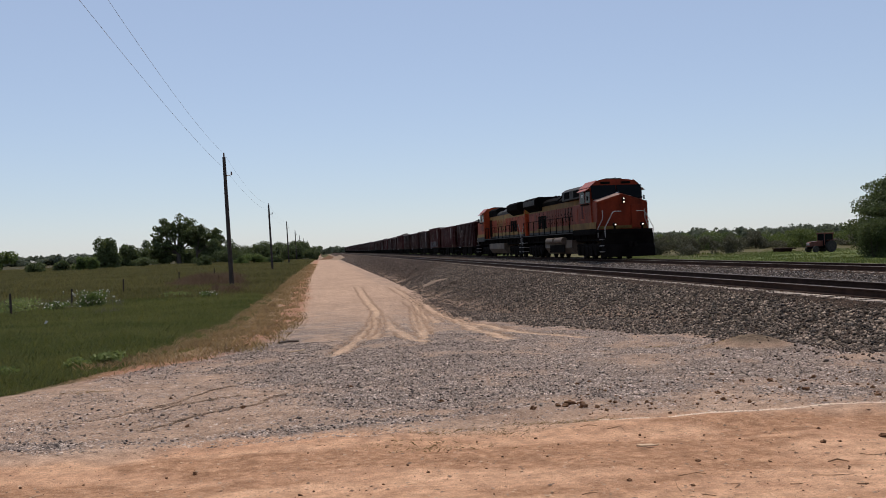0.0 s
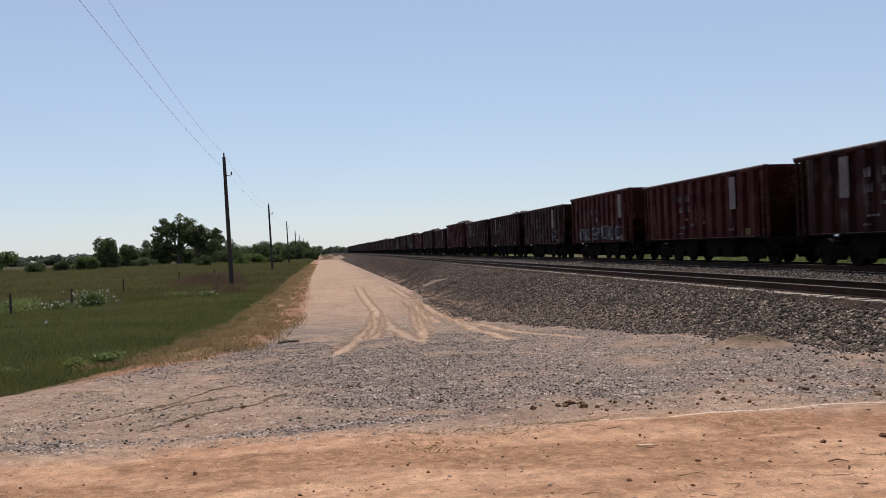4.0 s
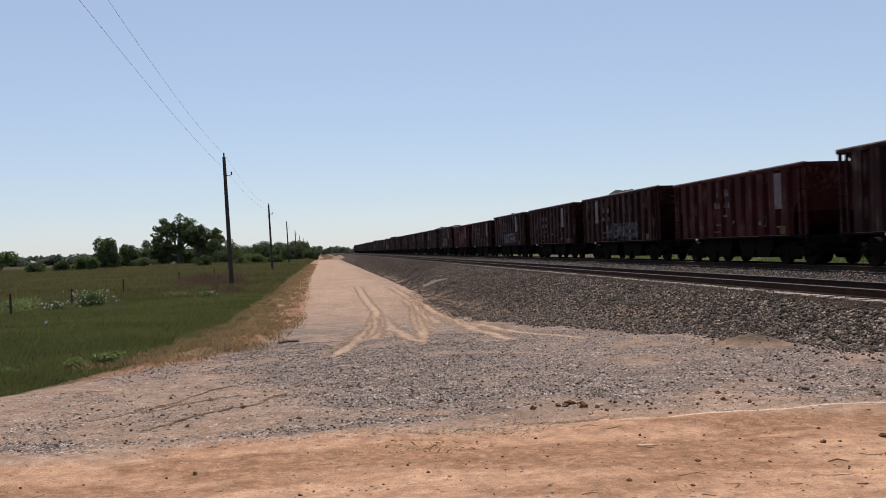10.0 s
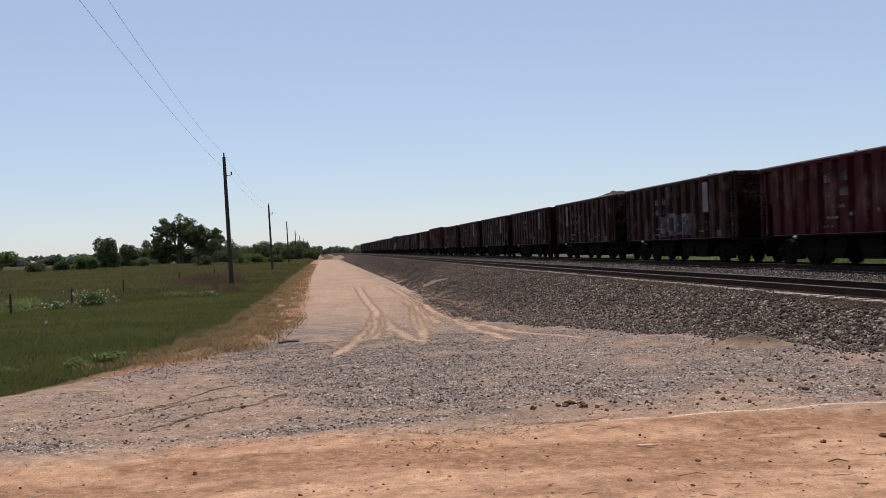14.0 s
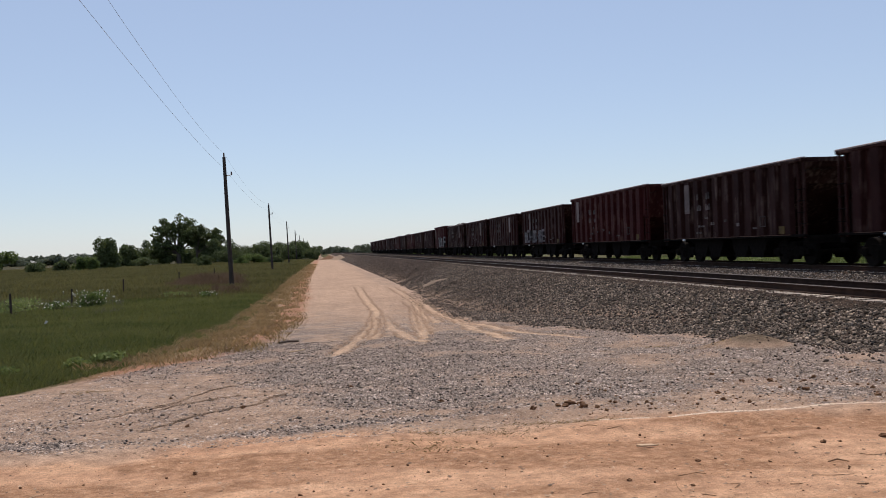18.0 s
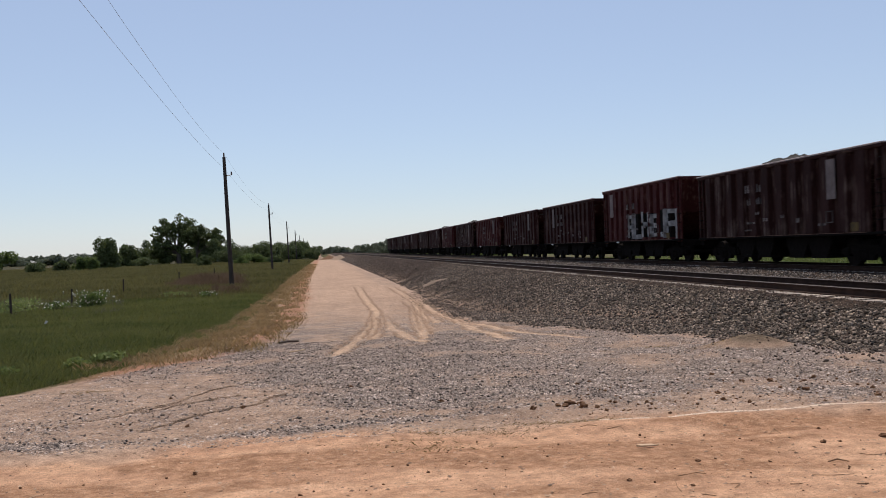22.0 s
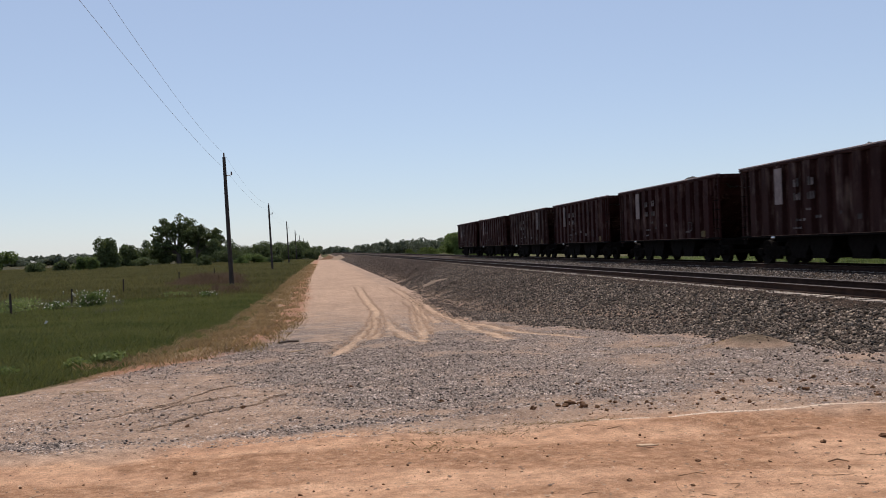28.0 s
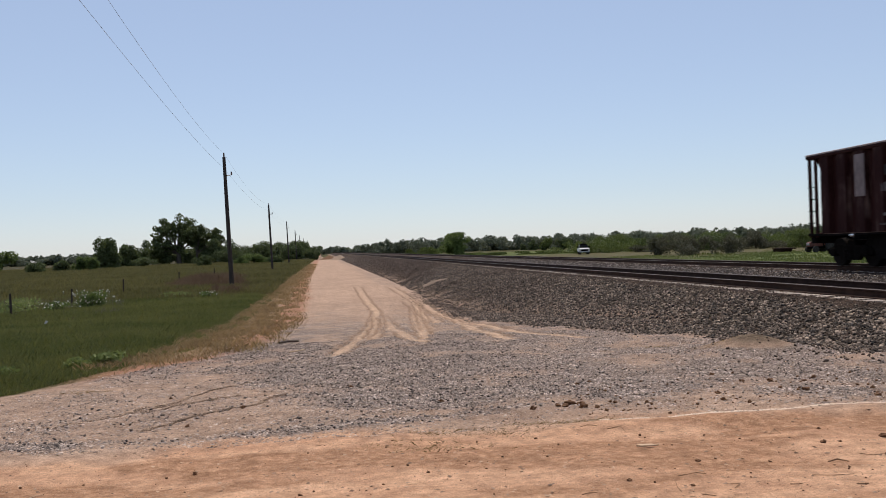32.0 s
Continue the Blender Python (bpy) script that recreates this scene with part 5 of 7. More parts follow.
def wire(points, sag, label):
    c = bpy.data.curves.new("power_wire", "CURVE")
    c.dimensions, c.bevel_depth, c.bevel_resolution = "3D", 0.006, 1
    for a, b in zip(points[:-1], points[1:]):
        sp = c.splines.new("POLY")
        sp.points.add(24)
        for k in range(25):
            u = k / 24
            p = Vector(a).lerp(Vector(b), u)
            sp.points[k].co = (p.x, p.y, p.z - sag * 4 * u * (1 - u), 1)
    c.materials.append(M_WIRE)
    return tagged(new("power_wire", c), label, "wire", "wires of the power line")


wire([(x, y, t + 0.08) for x, y, t in POLES], 1.0, "thin grey power wire along the pole tops")
wire([(-4.75, -4.0, 8.6)] + [(x - 0.05, y, t - 1.1) for x, y, t in POLES[1:]], 0.6, "thin grey lower wire strung below the pole tops")


# ---------------------------------------------------------------- vegetation
M_FIELD = leafy("olive_field_grass", (0.104, 0.098, 0.030), (0.230, 0.198, 0.070), 0.1)
M_LUSH = leafy("bright_meadow_grass", (0.10, 0.135, 0.032), (0.185, 0.21, 0.06), 0.15)
M_WEED = leafy("light_green_weeds", (0.13, 0.17, 0.045), (0.28, 0.32, 0.10), 1.0)


def cards(centres, size, seed):
    """Small leaf quads at the given centres, turned every way."""
    r = np.random.default_rng(seed)
    n = len(centres)
    a = r.normal(size=(n, 3))
    a /= np.linalg.norm(a, axis=1, keepdims=True)
    b = np.cross(a, r.normal(size=(n, 3)))
    b /= np.linalg.norm(b, axis=1, keepdims=True)
    s = size * r.uniform(0.6, 1.4, (n, 1))
    q = np.stack([-a * s, b * s * 0.62, a * s, -b * s * 0.62], 1)
    return centres[:, None] + q


def blob_points(r, centre, radius, n):
    """Points through a lumpy ball, thicker towards its skin."""
    d = r.normal(size=(n, 3))
    d /= np.linalg.norm(d, axis=1, keepdims=True)
    return np.asarray(centre) + d * np.asarray(radius) * (r.uniform(0.15, 1.0, (n, 1)) ** 0.45)


def tree(name, x, y, height, spread, seed, label, leaf=M_LEAF, trunk_part=0.25, clumps=26, density=110, leaf_size=0.3, trunk_r=None):
    r = np.random.default_rng(seed)
    base = float(ground_z(x, y)) - 0.15
    t = tagged(thing(name, pose(x, y, base)), label, "tree" if height > 3 else "bush")
    bm = bmesh.new()
    tr = trunk_r or height * 0.022
    fork = height * trunk_part
    tube(bm, (0, 0, 0), (tr * 0.5, 0, fork), tr * 1.25, tr * 0.85, 10)
    centres = []
    for i in range(clumps):
        a, u = r.uniform(0, 2 * math.pi), r.uniform(0, 1)
        zz = fork + (height - fork) * (0.05 + 0.80 * u)
        wide = spread * (math.sin(math.pi * min(1, 0.22 + 0.70 * u)) ** 0.8)
        d = wide * r.uniform(0.25, 0.85)
        centres.append((math.cos(a) * d, math.sin(a) * d, zz))
    for i, c in enumerate(centres[:12]):
        mid = Vector((c[0] * 0.4, c[1] * 0.4, fork + (c[2] - fork) * 0.45))
        tube(bm, (tr * 0.5, 0, fork * 0.92), mid, tr * 0.55, tr * 0.3, 6)
        tube(bm, mid, c, tr * 0.3, tr * 0.06, 5)
    part("trunk", bm, M_BARK, t, "dark branching trunk")
    pts = np.concatenate([blob_points(r, c, (spread * r.uniform(0.22, 0.42), spread * r.uniform(0.22, 0.42), height * r.uniform(0.07, 0.13)), density) for c in centres])
    pts = pts[pts[:, 2] > 0.1]
    part("crown", soup("crown", cards(pts, leaf_size, seed), [[0, 1, 2, 3]], leaf, len(pts)), leaf, t)
    return t


def bush(name, x, y, height, spread, seed, label, leaf=M_LEAF2, n=900, leaf_size=0.18):
    r = np.random.default_rng(seed)
    base = float(ground_z(x, y)) - 0.05
    t = tagged(thing(name, pose(x, y, base)), label, "tree" if name == "tree" else "bush")
    bm = bmesh.new()
    for i in range(7):
        a = r.uniform(0, 6.28)
        tube(bm, (0, 0, 0), (math.cos(a) * spread * 0.5, math.sin(a) * spread * 0.5, height * r.uniform(0.5, 0.85)), 0.04, 0.012, 5)
    part("stems", bm, M_BARK, t)
    pts = np.concatenate([blob_points(r, (r.normal(0, spread * 0.4), r.normal(0, spread * 0.4), height * r.uniform(0.14, 0.72)), (spread * 0.4, spread * 0.4, height * 0.28), n // 14) for _ in range(14)])
    pts = pts[pts[:, 2] > 0.02]
    part("foliage", soup("foliage", cards(pts, leaf_size, seed), [[0, 1, 2, 3]], leaf, len(pts)), leaf, t)
    return t


def lobed_tree(name, x, y, lobes, fork, trunk_r, trunk_at, seed, label, leaf=M_LEAF, size=0.36, density=800):
    """A field tree: a forked trunk whose limbs end in leafy lobes (sideways, up, radius) with gaps between them."""
    r = np.random.default_rng(seed)
    t = tagged(thing(name, pose(x, y, float(ground_z(x, y)) - 0.15)), label, "tree")
    bm = bmesh.new()
    tube(bm, (trunk_at, 0, 0), (trunk_at * 0.9, 0, fork), trunk_r * 1.2, trunk_r * 0.85, 10)
    pts = []
    for dx, dz, rad in lobes:
        c = Vector((dx, r.normal(0, rad * 1.1), dz))
        if dz > fork:
            mid = Vector((trunk_at, 0, fork)).lerp(c, 0.5) + Vector((0, 0, 0.6))
            tube(bm, (trunk_at * 0.9, 0, fork * 0.9), mid, trunk_r * 0.55, trunk_r * 0.32, 7)
            tube(bm, mid, c, trunk_r * 0.32, trunk_r * 0.08, 5)
        rad *= 1.1
        for k in range(9):
            o = c + Vector(r.normal(0, rad * 0.42, 3))
            q = blob_points(r, o, (rad * 0.6, rad * 0.6, rad * 0.48), density // 9)
            pts.append(q[r.uniform(0, 1, len(q)) < 0.9])
    part("trunk", bm, M_BARK, t, "dark forked trunk")
    pts = np.concatenate(pts)
    part("crown", soup("crown", cards(pts, size, seed), [[0, 1, 2, 3]], leaf, len(pts)), leaf, t)
    return t


# left of the tracks
lobed_tree("tree", -50.6, 330, [(1.09 * u, 0.95 * v, w) for u, v, w in ((0.5, 14.7, 2.5), (-2.6, 14.0, 2.2), (3.4, 14.6, 2.4), (5.6, 12.3, 2.3), (-4.6, 11.8, 2.0), (-6.4, 9.4, 1.9), (1.2, 12.4, 2.5), (-1.8, 11.0, 2.3), (4.0, 10.6, 2.2), (6.3, 9.2, 1.7), (-5.4, 7.0, 2.0),
           (-2.9, 7.8, 1.9), (1.9, 9.0, 1.7), (-6.3, 4.6, 1.6), (-4.0, 4.0, 1.8), (5.2, 7.6, 1.4), (5.2, 2.6, 1.3), (3.0, 2.9, 1.2), (-2.2, 2.4, 1.2))], 4.2, 0.75, 0.5, 11, "large spreading dark green tree in the grass field")
lobed_tree("tree", -40.5, 330, [(-3.6, 10.8, 1.9), (-1.0, 11.4, 1.8), (1.8, 10.6, 2.1), (4.2, 9.2, 1.9), (-4.4, 8.2, 1.6), (0.0, 8.3, 2.4), (3.4, 6.6, 2.1), (-2.0, 6.2, 1.6), (1.0, 5.0, 2.0), (3.4, 3.6, 1.7), (0.2, 2.9, 1.5)], 4.0, 0.35, -3.6, 12,
           "dark green tree beside a larger tree")
bush("tree", -60.5, 270, 9.2, 4.5, 13, "dense dark green rounded tree in the field", M_LEAF, 5200, 0.34)
bush("tree", -61.0, 300, 7.6, 3.8, 14, "low dark green tree behind another", M_LEAF, 4200, 0.36)
bush("tree", -79.6, 235, 5.8, 4.4, 15, "low rounded green tree in the field", M_LEAF2, 4200, 0.3)
for i, (x, y, h, s) in enumerate([(-68, 230, 2.8, 3.2), (-64, 236, 3.0, 2.6), (-60, 240, 4.2, 1.9), (-57.5, 240, 3.8, 1.8), (-55, 290, 3.2, 3.4), (-19.0, 262, 3.2, 3.2), (-26, 300, 4.2, 3.4), (-33, 322, 4.6, 3.6), (-12.5, 250, 2.6, 2.2), (-30, 240, 3.0, 2.4)]):
    bush("bush", x, y, h, s, 40 + i, "rounded green bush at the edge of the field", M_LEAF2 if i in (2, 3, 5) else M_LEAF, 4200, 0.17)
# right of the tracks
tree("tree", 66.0, 93, 10.6, 7.2, 21, "large green leafy tree beyond the tracks", M_LEAF, 0.04, 90, 1000, 0.13)
bush("bush", 58.8, 91, 4.6, 2.6, 121, "dense dark green bush at the foot of a large tree", M_LEAF, 16000, 0.085)
tree("tree", 38.6, 262, 8.0, 5.4, 22, "rounded green tree beyond the tracks", M_LEAF2, 0.08, 34, 420, 0.17)
for i, (x, y, h, s) in enumerate([(29, 255, 3.6, 3.0), (25, 258, 2.8, 2.4), (76.6, 240, 5.2, 3.8), (79.2, 235, 5.3, 3.8), (78, 190, 4.4, 4.6), (84, 188, 4.2, 4.2), (95, 190, 4.6, 3.0), (90, 200, 5.2, 4.0), (104, 186, 4.4, 3.6)]):
    bush("bush", x, y, h, s, 70 + i, "leafy green shrub in the scrub beyond the tracks", (M_SCRUB, M_SCRUB, M_SCRUB, M_SCRUB, M_SCRUB, M_LEAF, M_THICKET)[i % 7], 5200, 0.14)
for i, (x, y, h, s) in enumerate([(99.6, 425, 5.4, 2.4), (100.0, 370, 4.8, 2.7), (101.0, 453, 3.6, 1.9)]):
    bush("bush", x, y, h, s, 160 + i, "dark green rounded bush standing in the pale meadow", M_LEAF, 3600, 0.24)
bush("bush", 97.9, 393, 6.2, 2.6, 164, "light green bush standing in the pale meadow", M_SCRUB, 3600, 0.24)


def woods(name, label, spots, leaf, seed, per=70, size=0.9):
    """A far belt of trees; spots of (x, y, height, half width)."""
    r = np.random.default_rng(seed)
    pts = []
    for x, y, h, w in spots:
        base = float(ground_z(x, y))
        for _ in range(6):
            c = (x + r.normal(0, w * 0.45), y + r.normal(0, w * 0.45), base + h * r.uniform(0.12, 0.8))
            pts.append(blob_points(r, c, (w * 0.5, w * 0.5, h * 0.22), per))
    pts = np.concatenate(pts)
    return tagged(part(name, soup(name, cards(pts, size, seed), [[0, 1, 2, 3]], leaf, len(pts)), leaf), label, "woods", kind="stuff")


def belt(x0, y0, x1, y1, n, h0, h1, w, seed):
    r = np.random.default_rng(seed)
    out = []
    for i in range(n):
        u = (i + r.uniform(-0.4, 0.4)) / n
        hh = h0 + (h1 - h0) * r.uniform(0, 1) ** 1.5
        out.append((x0 + (x1 - x0) * u + r.normal(0, w), y0 + (y1 - y0) * u + r.normal(0, w * 2), hh, w * r.uniform(0.7, 1.3)))
    return out


woods("far_woods", "distant dark green tree belt across the field", belt(-420, 560, -60, 640, 240, 5.0, 8, 5, 1), M_LEAF_HAZE, 3, 60, 0.7)
woods("roadside_woods", "green tree row beside the dirt road", belt(-62, 330, -12, 420, 60, 6, 9.5, 3.5, 2) + belt(-14, 330, -6, 480, 30, 5, 8.5, 2.6, 5), M_LEAF, 4, 240, 0.24)
woods("far_woods", "distant dark green tree belt beyond the railway", belt(40, 520, 340, 380, 260, 6.0, 9.0, 5, 6), M_LEAF_HAZE, 7, 75, 0.6)
woods("scrub", "light green shrubs and saplings beyond the tracks", belt(40, 268, 72, 226, 14, 0.5, 1.1, 2.6, 16) + belt(66, 228, 150, 196, 90, 2.6, 5.0, 2.8, 17), M_SCRUB, 18, 170, 0.15)
woods("thicket", "grey-brown leafless thicket and shrubs beyond the tracks", belt(60, 152, 69, 146, 14, 3.0, 4.3, 1.9, 26) + belt(74, 208, 130, 186, 30, 1.6, 3.0, 2.2, 27), M_THICKET, 28, 170, 0.13)
woods("far_woods", "hazy distant trees at the end of the railway", belt(6, 900, 60, 620, 30, 5, 9, 7, 8), M_LEAF_HAZE, 9, 60, 1.2)


def blades(x, y, h, w, lean, seed):
    """Upright grass blades as narrow bent triangles pairs."""
    r = np.random.default_rng(seed)
    n = len(x)
    z = ground_z(x, y) - 0.02
    a = r.uniform(0, 2 * math.pi, n)
    dx, dy = np.cos(a) * w, np.sin(a) * w
    b = r.uniform(0, 2 * math.pi, n)
    l = lean * h * r.uniform(0.2, 1.0, n)
    root1, root2 = np.stack([x - dx, y - dy, z], -1), np.stack([x + dx, y + dy, z], -1)
    m1 = np.stack([x + dx * 0.7 + np.cos(b) * l * 0.35, y + dy * 0.7 + np.sin(b) * l * 0.35, z + h * 0.6], -1)
    m2 = np.stack([x - dx * 0.7 + np.cos(b) * l * 0.35, y - dy * 0.7 + np.sin(b) * l * 0.35, z + h * 0.6], -1)
    tip = np.stack([x + np.cos(b) * l, y + np.sin(b) * l, z + h], -1)
    return np.stack([root1, root2, m1, tip, m2], 1)


def grass():
    r = np.random.default_rng(31)
    n = 240000
    y = 10.5 + 62 * r.uniform(0, 1, n) ** 1.7
    edge = np.interp(y / 1.04, *GRASS_EDGE) * 0.97
    x = edge + 0.4 - r.uniform(0, 1, n) ** 1.15 * (y * 0.42 + 1.5)
    keep = x > -0.55 * y - 2
    x, y = x[keep], y[keep]
    h = (0.09 + 0.26 * fbm(x * 0.5, y * 0.5) ** 1.3) * r.uniform(0.6, 1.2, len(x)) * (0.35 + 0.65 * smooth(-0.4, 1.4, np.interp(y / 1.04, *GRASS_EDGE) * 0.97 - x))
    v = blades(x, y, h, 0.0035 + 0.00022 * y, 0.9, 5)
    tagged(part("grass", soup("grass", v, [[0, 1, 2, 3, 4]], M_GRASS, len(x)), M_GRASS), "green meadow grass beside the dirt road", "grass", kind="stuff")
    n = 84000
    y = 12.5 + 190 * r.uniform(0, 1, n) ** 2.6
    g, e = np.interp(y / 1.04, *GRASS_EDGE) * 0.97, np.interp(y / 1.04, *ROAD_EDGE) * 0.97
    x = g - 0.3 + (e - g + 0.9) * r.beta(1.1, 2.1, n)
    ok = (fbm(x * 2.3 + 3, y * 1.3) > 0.30 + 0.28 * r.uniform(0, 1, n)) & (r.uniform(0, 1, n) < smooth(14.5, 19.5, y))
    x, y = x[ok], y[ok]
    h = (0.04 + 0.16 * fbm(x * 0.8 + 3, y * 0.8)) * r.uniform(0.5, 1.2, len(x))
    v = blades(x, y, h, 0.004 + 0.0003 * y, 1.5, 6)
    tagged(part("dry_grass", soup("dry_grass", v, [[0, 1, 2, 3, 4]], M_STRAW, len(x)), M_STRAW), "tan dry grass verge along the dirt road", "grass", kind="stuff")
    n = 5000
    y = 7.2 + 1.4 * r.uniform(0, 1, n)
    x = -3.2 + 9.5 * r.uniform(0, 1, n)
    ok = fbm(x * 0.9, y * 1.4) > 0.52
    x, y = x[ok], y[ok]
    v = blades(x, y, 0.006 + 0.022 * r.uniform(0, 1, len(x)), 0.002, 3.5, 16)
    tagged(part("straw_litter", soup("straw_litter", v, [[0, 1, 2, 3, 4]], M_STRAW, len(x)), M_STRAW), "bits of dry straw on the dirt road", "straw", kind="stuff")
    n = 5200
    c = np.array([(1.05, 8.0), (1.5, 7.75), (1.9, 8.1), (0.6, 7.6), (0.9, 7.3), (2.4, 8.0), (6.3, 14.0), (5.6, 15.0), (-3.2, 12.4)])[r.integers(0, 9, n)]
    x, y = c[:, 0] + r.normal(0, 0.22, n), c[:, 1] + r.normal(0, 0.10, n)
    v = blades(x, y, r.uniform(0.01, 0.045, n), 0.0022, 2.2, 17)
    tagged(part("dry_tufts", soup("dry_tufts", v, [[0, 1, 2, 3, 4]], M_STRAW, n), M_STRAW), "flattened dry grass tufts on the dirt", "grass", kind="stuff")
    n = 130000
    y = 60 + 50 * r.uniform(0, 1, n) ** 1.5
    x = -y * (0.060 + 0.130 * r.uniform(0, 1, n))
    lump = smooth(0.34, 0.62, fbm(x * 0.42 + 4, y * 0.16))
    ok = r.uniform(0, 1, n) < 0.15 + lump
    x, y, lump = x[ok], y[ok], lump[ok]
    h = (0.16 + 0.85 * lump) * r.uniform(0.1, 1.1, len(x)) * smooth(0.066, 0.10, -x / y) * (1 - smooth(0.12, 0.19, -x / y)) * smooth(60, 68, y)
    tagged(part("brush", soup("brush", blades(x, y, h, 0.007, 0.45, 8), [[0, 1, 2, 3, 4]], M_BRUSH, len(x)), M_BRUSH), "red-brown dead brush patch in the grass", "brush", kind="stuff")
    n = 9000
    y = 44 + 20 * r.uniform(0, 1, n)
    x = -y * (0.21 + 0.19 * r.uniform(0, 1, n))
    ok = fbm(x * 0.5 + 11, y * 0.35) > 0.42 + 0.16 * r.uniform(0, 1, n)
    x, y = x[ok], y[ok]
    h = (0.15 + 0.45 * fbm(x * 0.8, y * 0.5)) * r.uniform(0.4, 1.1, len(x))
    tagged(part("weed_stalks", soup("weed_stalks", blades(x, y, h, 0.005, 0.6, 28), [[0, 1, 2, 3, 4]], M_STALK, len(x)), M_STALK), "grey-brown dry weed stalks in the meadow", "weeds", kind="stuff")
    n = 90000
    y = 60 + 270 * r.uniform(0, 1, n) ** 1.2
    x = np.interp(y / 1.04, *GRASS_EDGE) * 0.97 - r.uniform(0, 1, n) * (y * 0.36 + 2)
    h = (0.2 + 0.5 * fbm(x * 0.2, y * 0.2) ** 1.5) * r.uniform(0.5, 1.1, n)
    v = blades(x, y, h, 0.0006 * y, 0.8, 9)
    tagged(part("field_grass", soup("field_grass", v, [[0, 1, 2, 3, 4]], M_FIELD, n), M_FIELD), "olive green field grass", "grass", kind="stuff")
    n = 46000
    y = 46 + 110 * r.uniform(0, 1, n) ** 1.3
    x = 27 + (y * 0.75 - 24) * r.uniform(0, 1, n)
    ok = fbm(x * 0.25 + 7, y * 0.15) > 0.36 + 0.2 * r.uniform(0, 1, n)
    x, y = x[ok], y[ok]
    h = (0.08 + 0.36 * fbm(x * 0.2 + 2, y * 0.2) ** 1.5) * r.uniform(0.4, 1.1, len(x))
    v = blades(x, y, h, 0.0007 * y, 0.8, 19)
    tagged(part("tall_grass", soup("tall_grass", v, [[0, 1, 2, 3, 4]], M_LUSH, len(x)), M_LUSH), "bright green tall grass beyond the tracks", "grass", kind="stuff")


grass()


# ---------------------------------------------------------------- loose stones
def stones(x, y, z, size, seed, sink=0.25):
    r = np.random.default_rng(seed)
    n = len(x)
    cube = np.array([(-1, -1, -1), (1, -1, -1), (1, 1, -1), (-1, 1, -1), (-1, -1, 1), (1, -1, 1), (1, 1, 1), (-1, 1, 1)]) * 0.62
    v = cube[None] * r.uniform(0.45, 1.15, (n, 8, 3)) * r.uniform(0.55, 1.35, (n, 1, 3))
    q = r.normal(size=(n, 4))
    q /= np.linalg.norm(q, axis=1, keepdims=True)
    w, a, b, c = q.T
    rot = np.stack([1 - 2 * (b * b + c * c), 2 * (a * b - c * w), 2 * (a * c + b * w), 2 * (a * b + c * w), 1 - 2 * (a * a + c * c), 2 * (b * c - a * w), 2 * (a * c - b * w), 2 * (b * c + a * w), 1 - 2 * (a * a + b * b)], -1).reshape(n, 3, 3)
    v = np.einsum("nij,nkj->nki", rot, v) * (size * 0.5)[:, None, None]
    v[..., 2] *= 0.78
    return v + np.stack([x, y, z + size * (0.5 - sink) * 0.6], -1)[:, None]


BLOCK = [(0, 2, 1), (0, 3, 2), (4, 5, 6), (4, 6, 7), (0, 1, 5), (0, 5, 4), (1, 2, 6), (1, 6, 5), (2, 3, 7), (2, 7, 6), (3, 0, 4), (3, 4, 7)]


def flat_chips(x, y, z, size, seed):
    """Small flat stone chips of eight facets."""
    r = np.random.default_rng(seed)
    n = len(x)
    octa = np.array([(1, 0, 0), (0, 1, 0), (-1, 0, 0), (0, -1, 0), (0, 0, 0.34), (0, 0, -0.5)], float)
    v = octa[None] * r.uniform(0.55, 1.25, (n, 6, 1))
    v[:, 4, :2] += r.normal(0, 0.3, (n, 2))
    a = r.uniform(0, 2 * math.pi, n)
    ca, sa = np.cos(a)[:, None], np.sin(a)[:, None]
    v = np.stack([v[..., 0] * ca - v[..., 1] * sa, v[..., 0] * sa + v[..., 1] * ca, v[..., 2] + v[..., 0] * r.normal(0, 0.25, (n, 1))], -1) * (size * 0.5)[:, None, None]
    return v + np.stack([x, y, z + size * 0.05], -1)[:, None]


OCTA = [(0, 1, 4), (1, 2, 4), (2, 3, 4), (3, 0, 4)]          # the undersides lie in the dirt


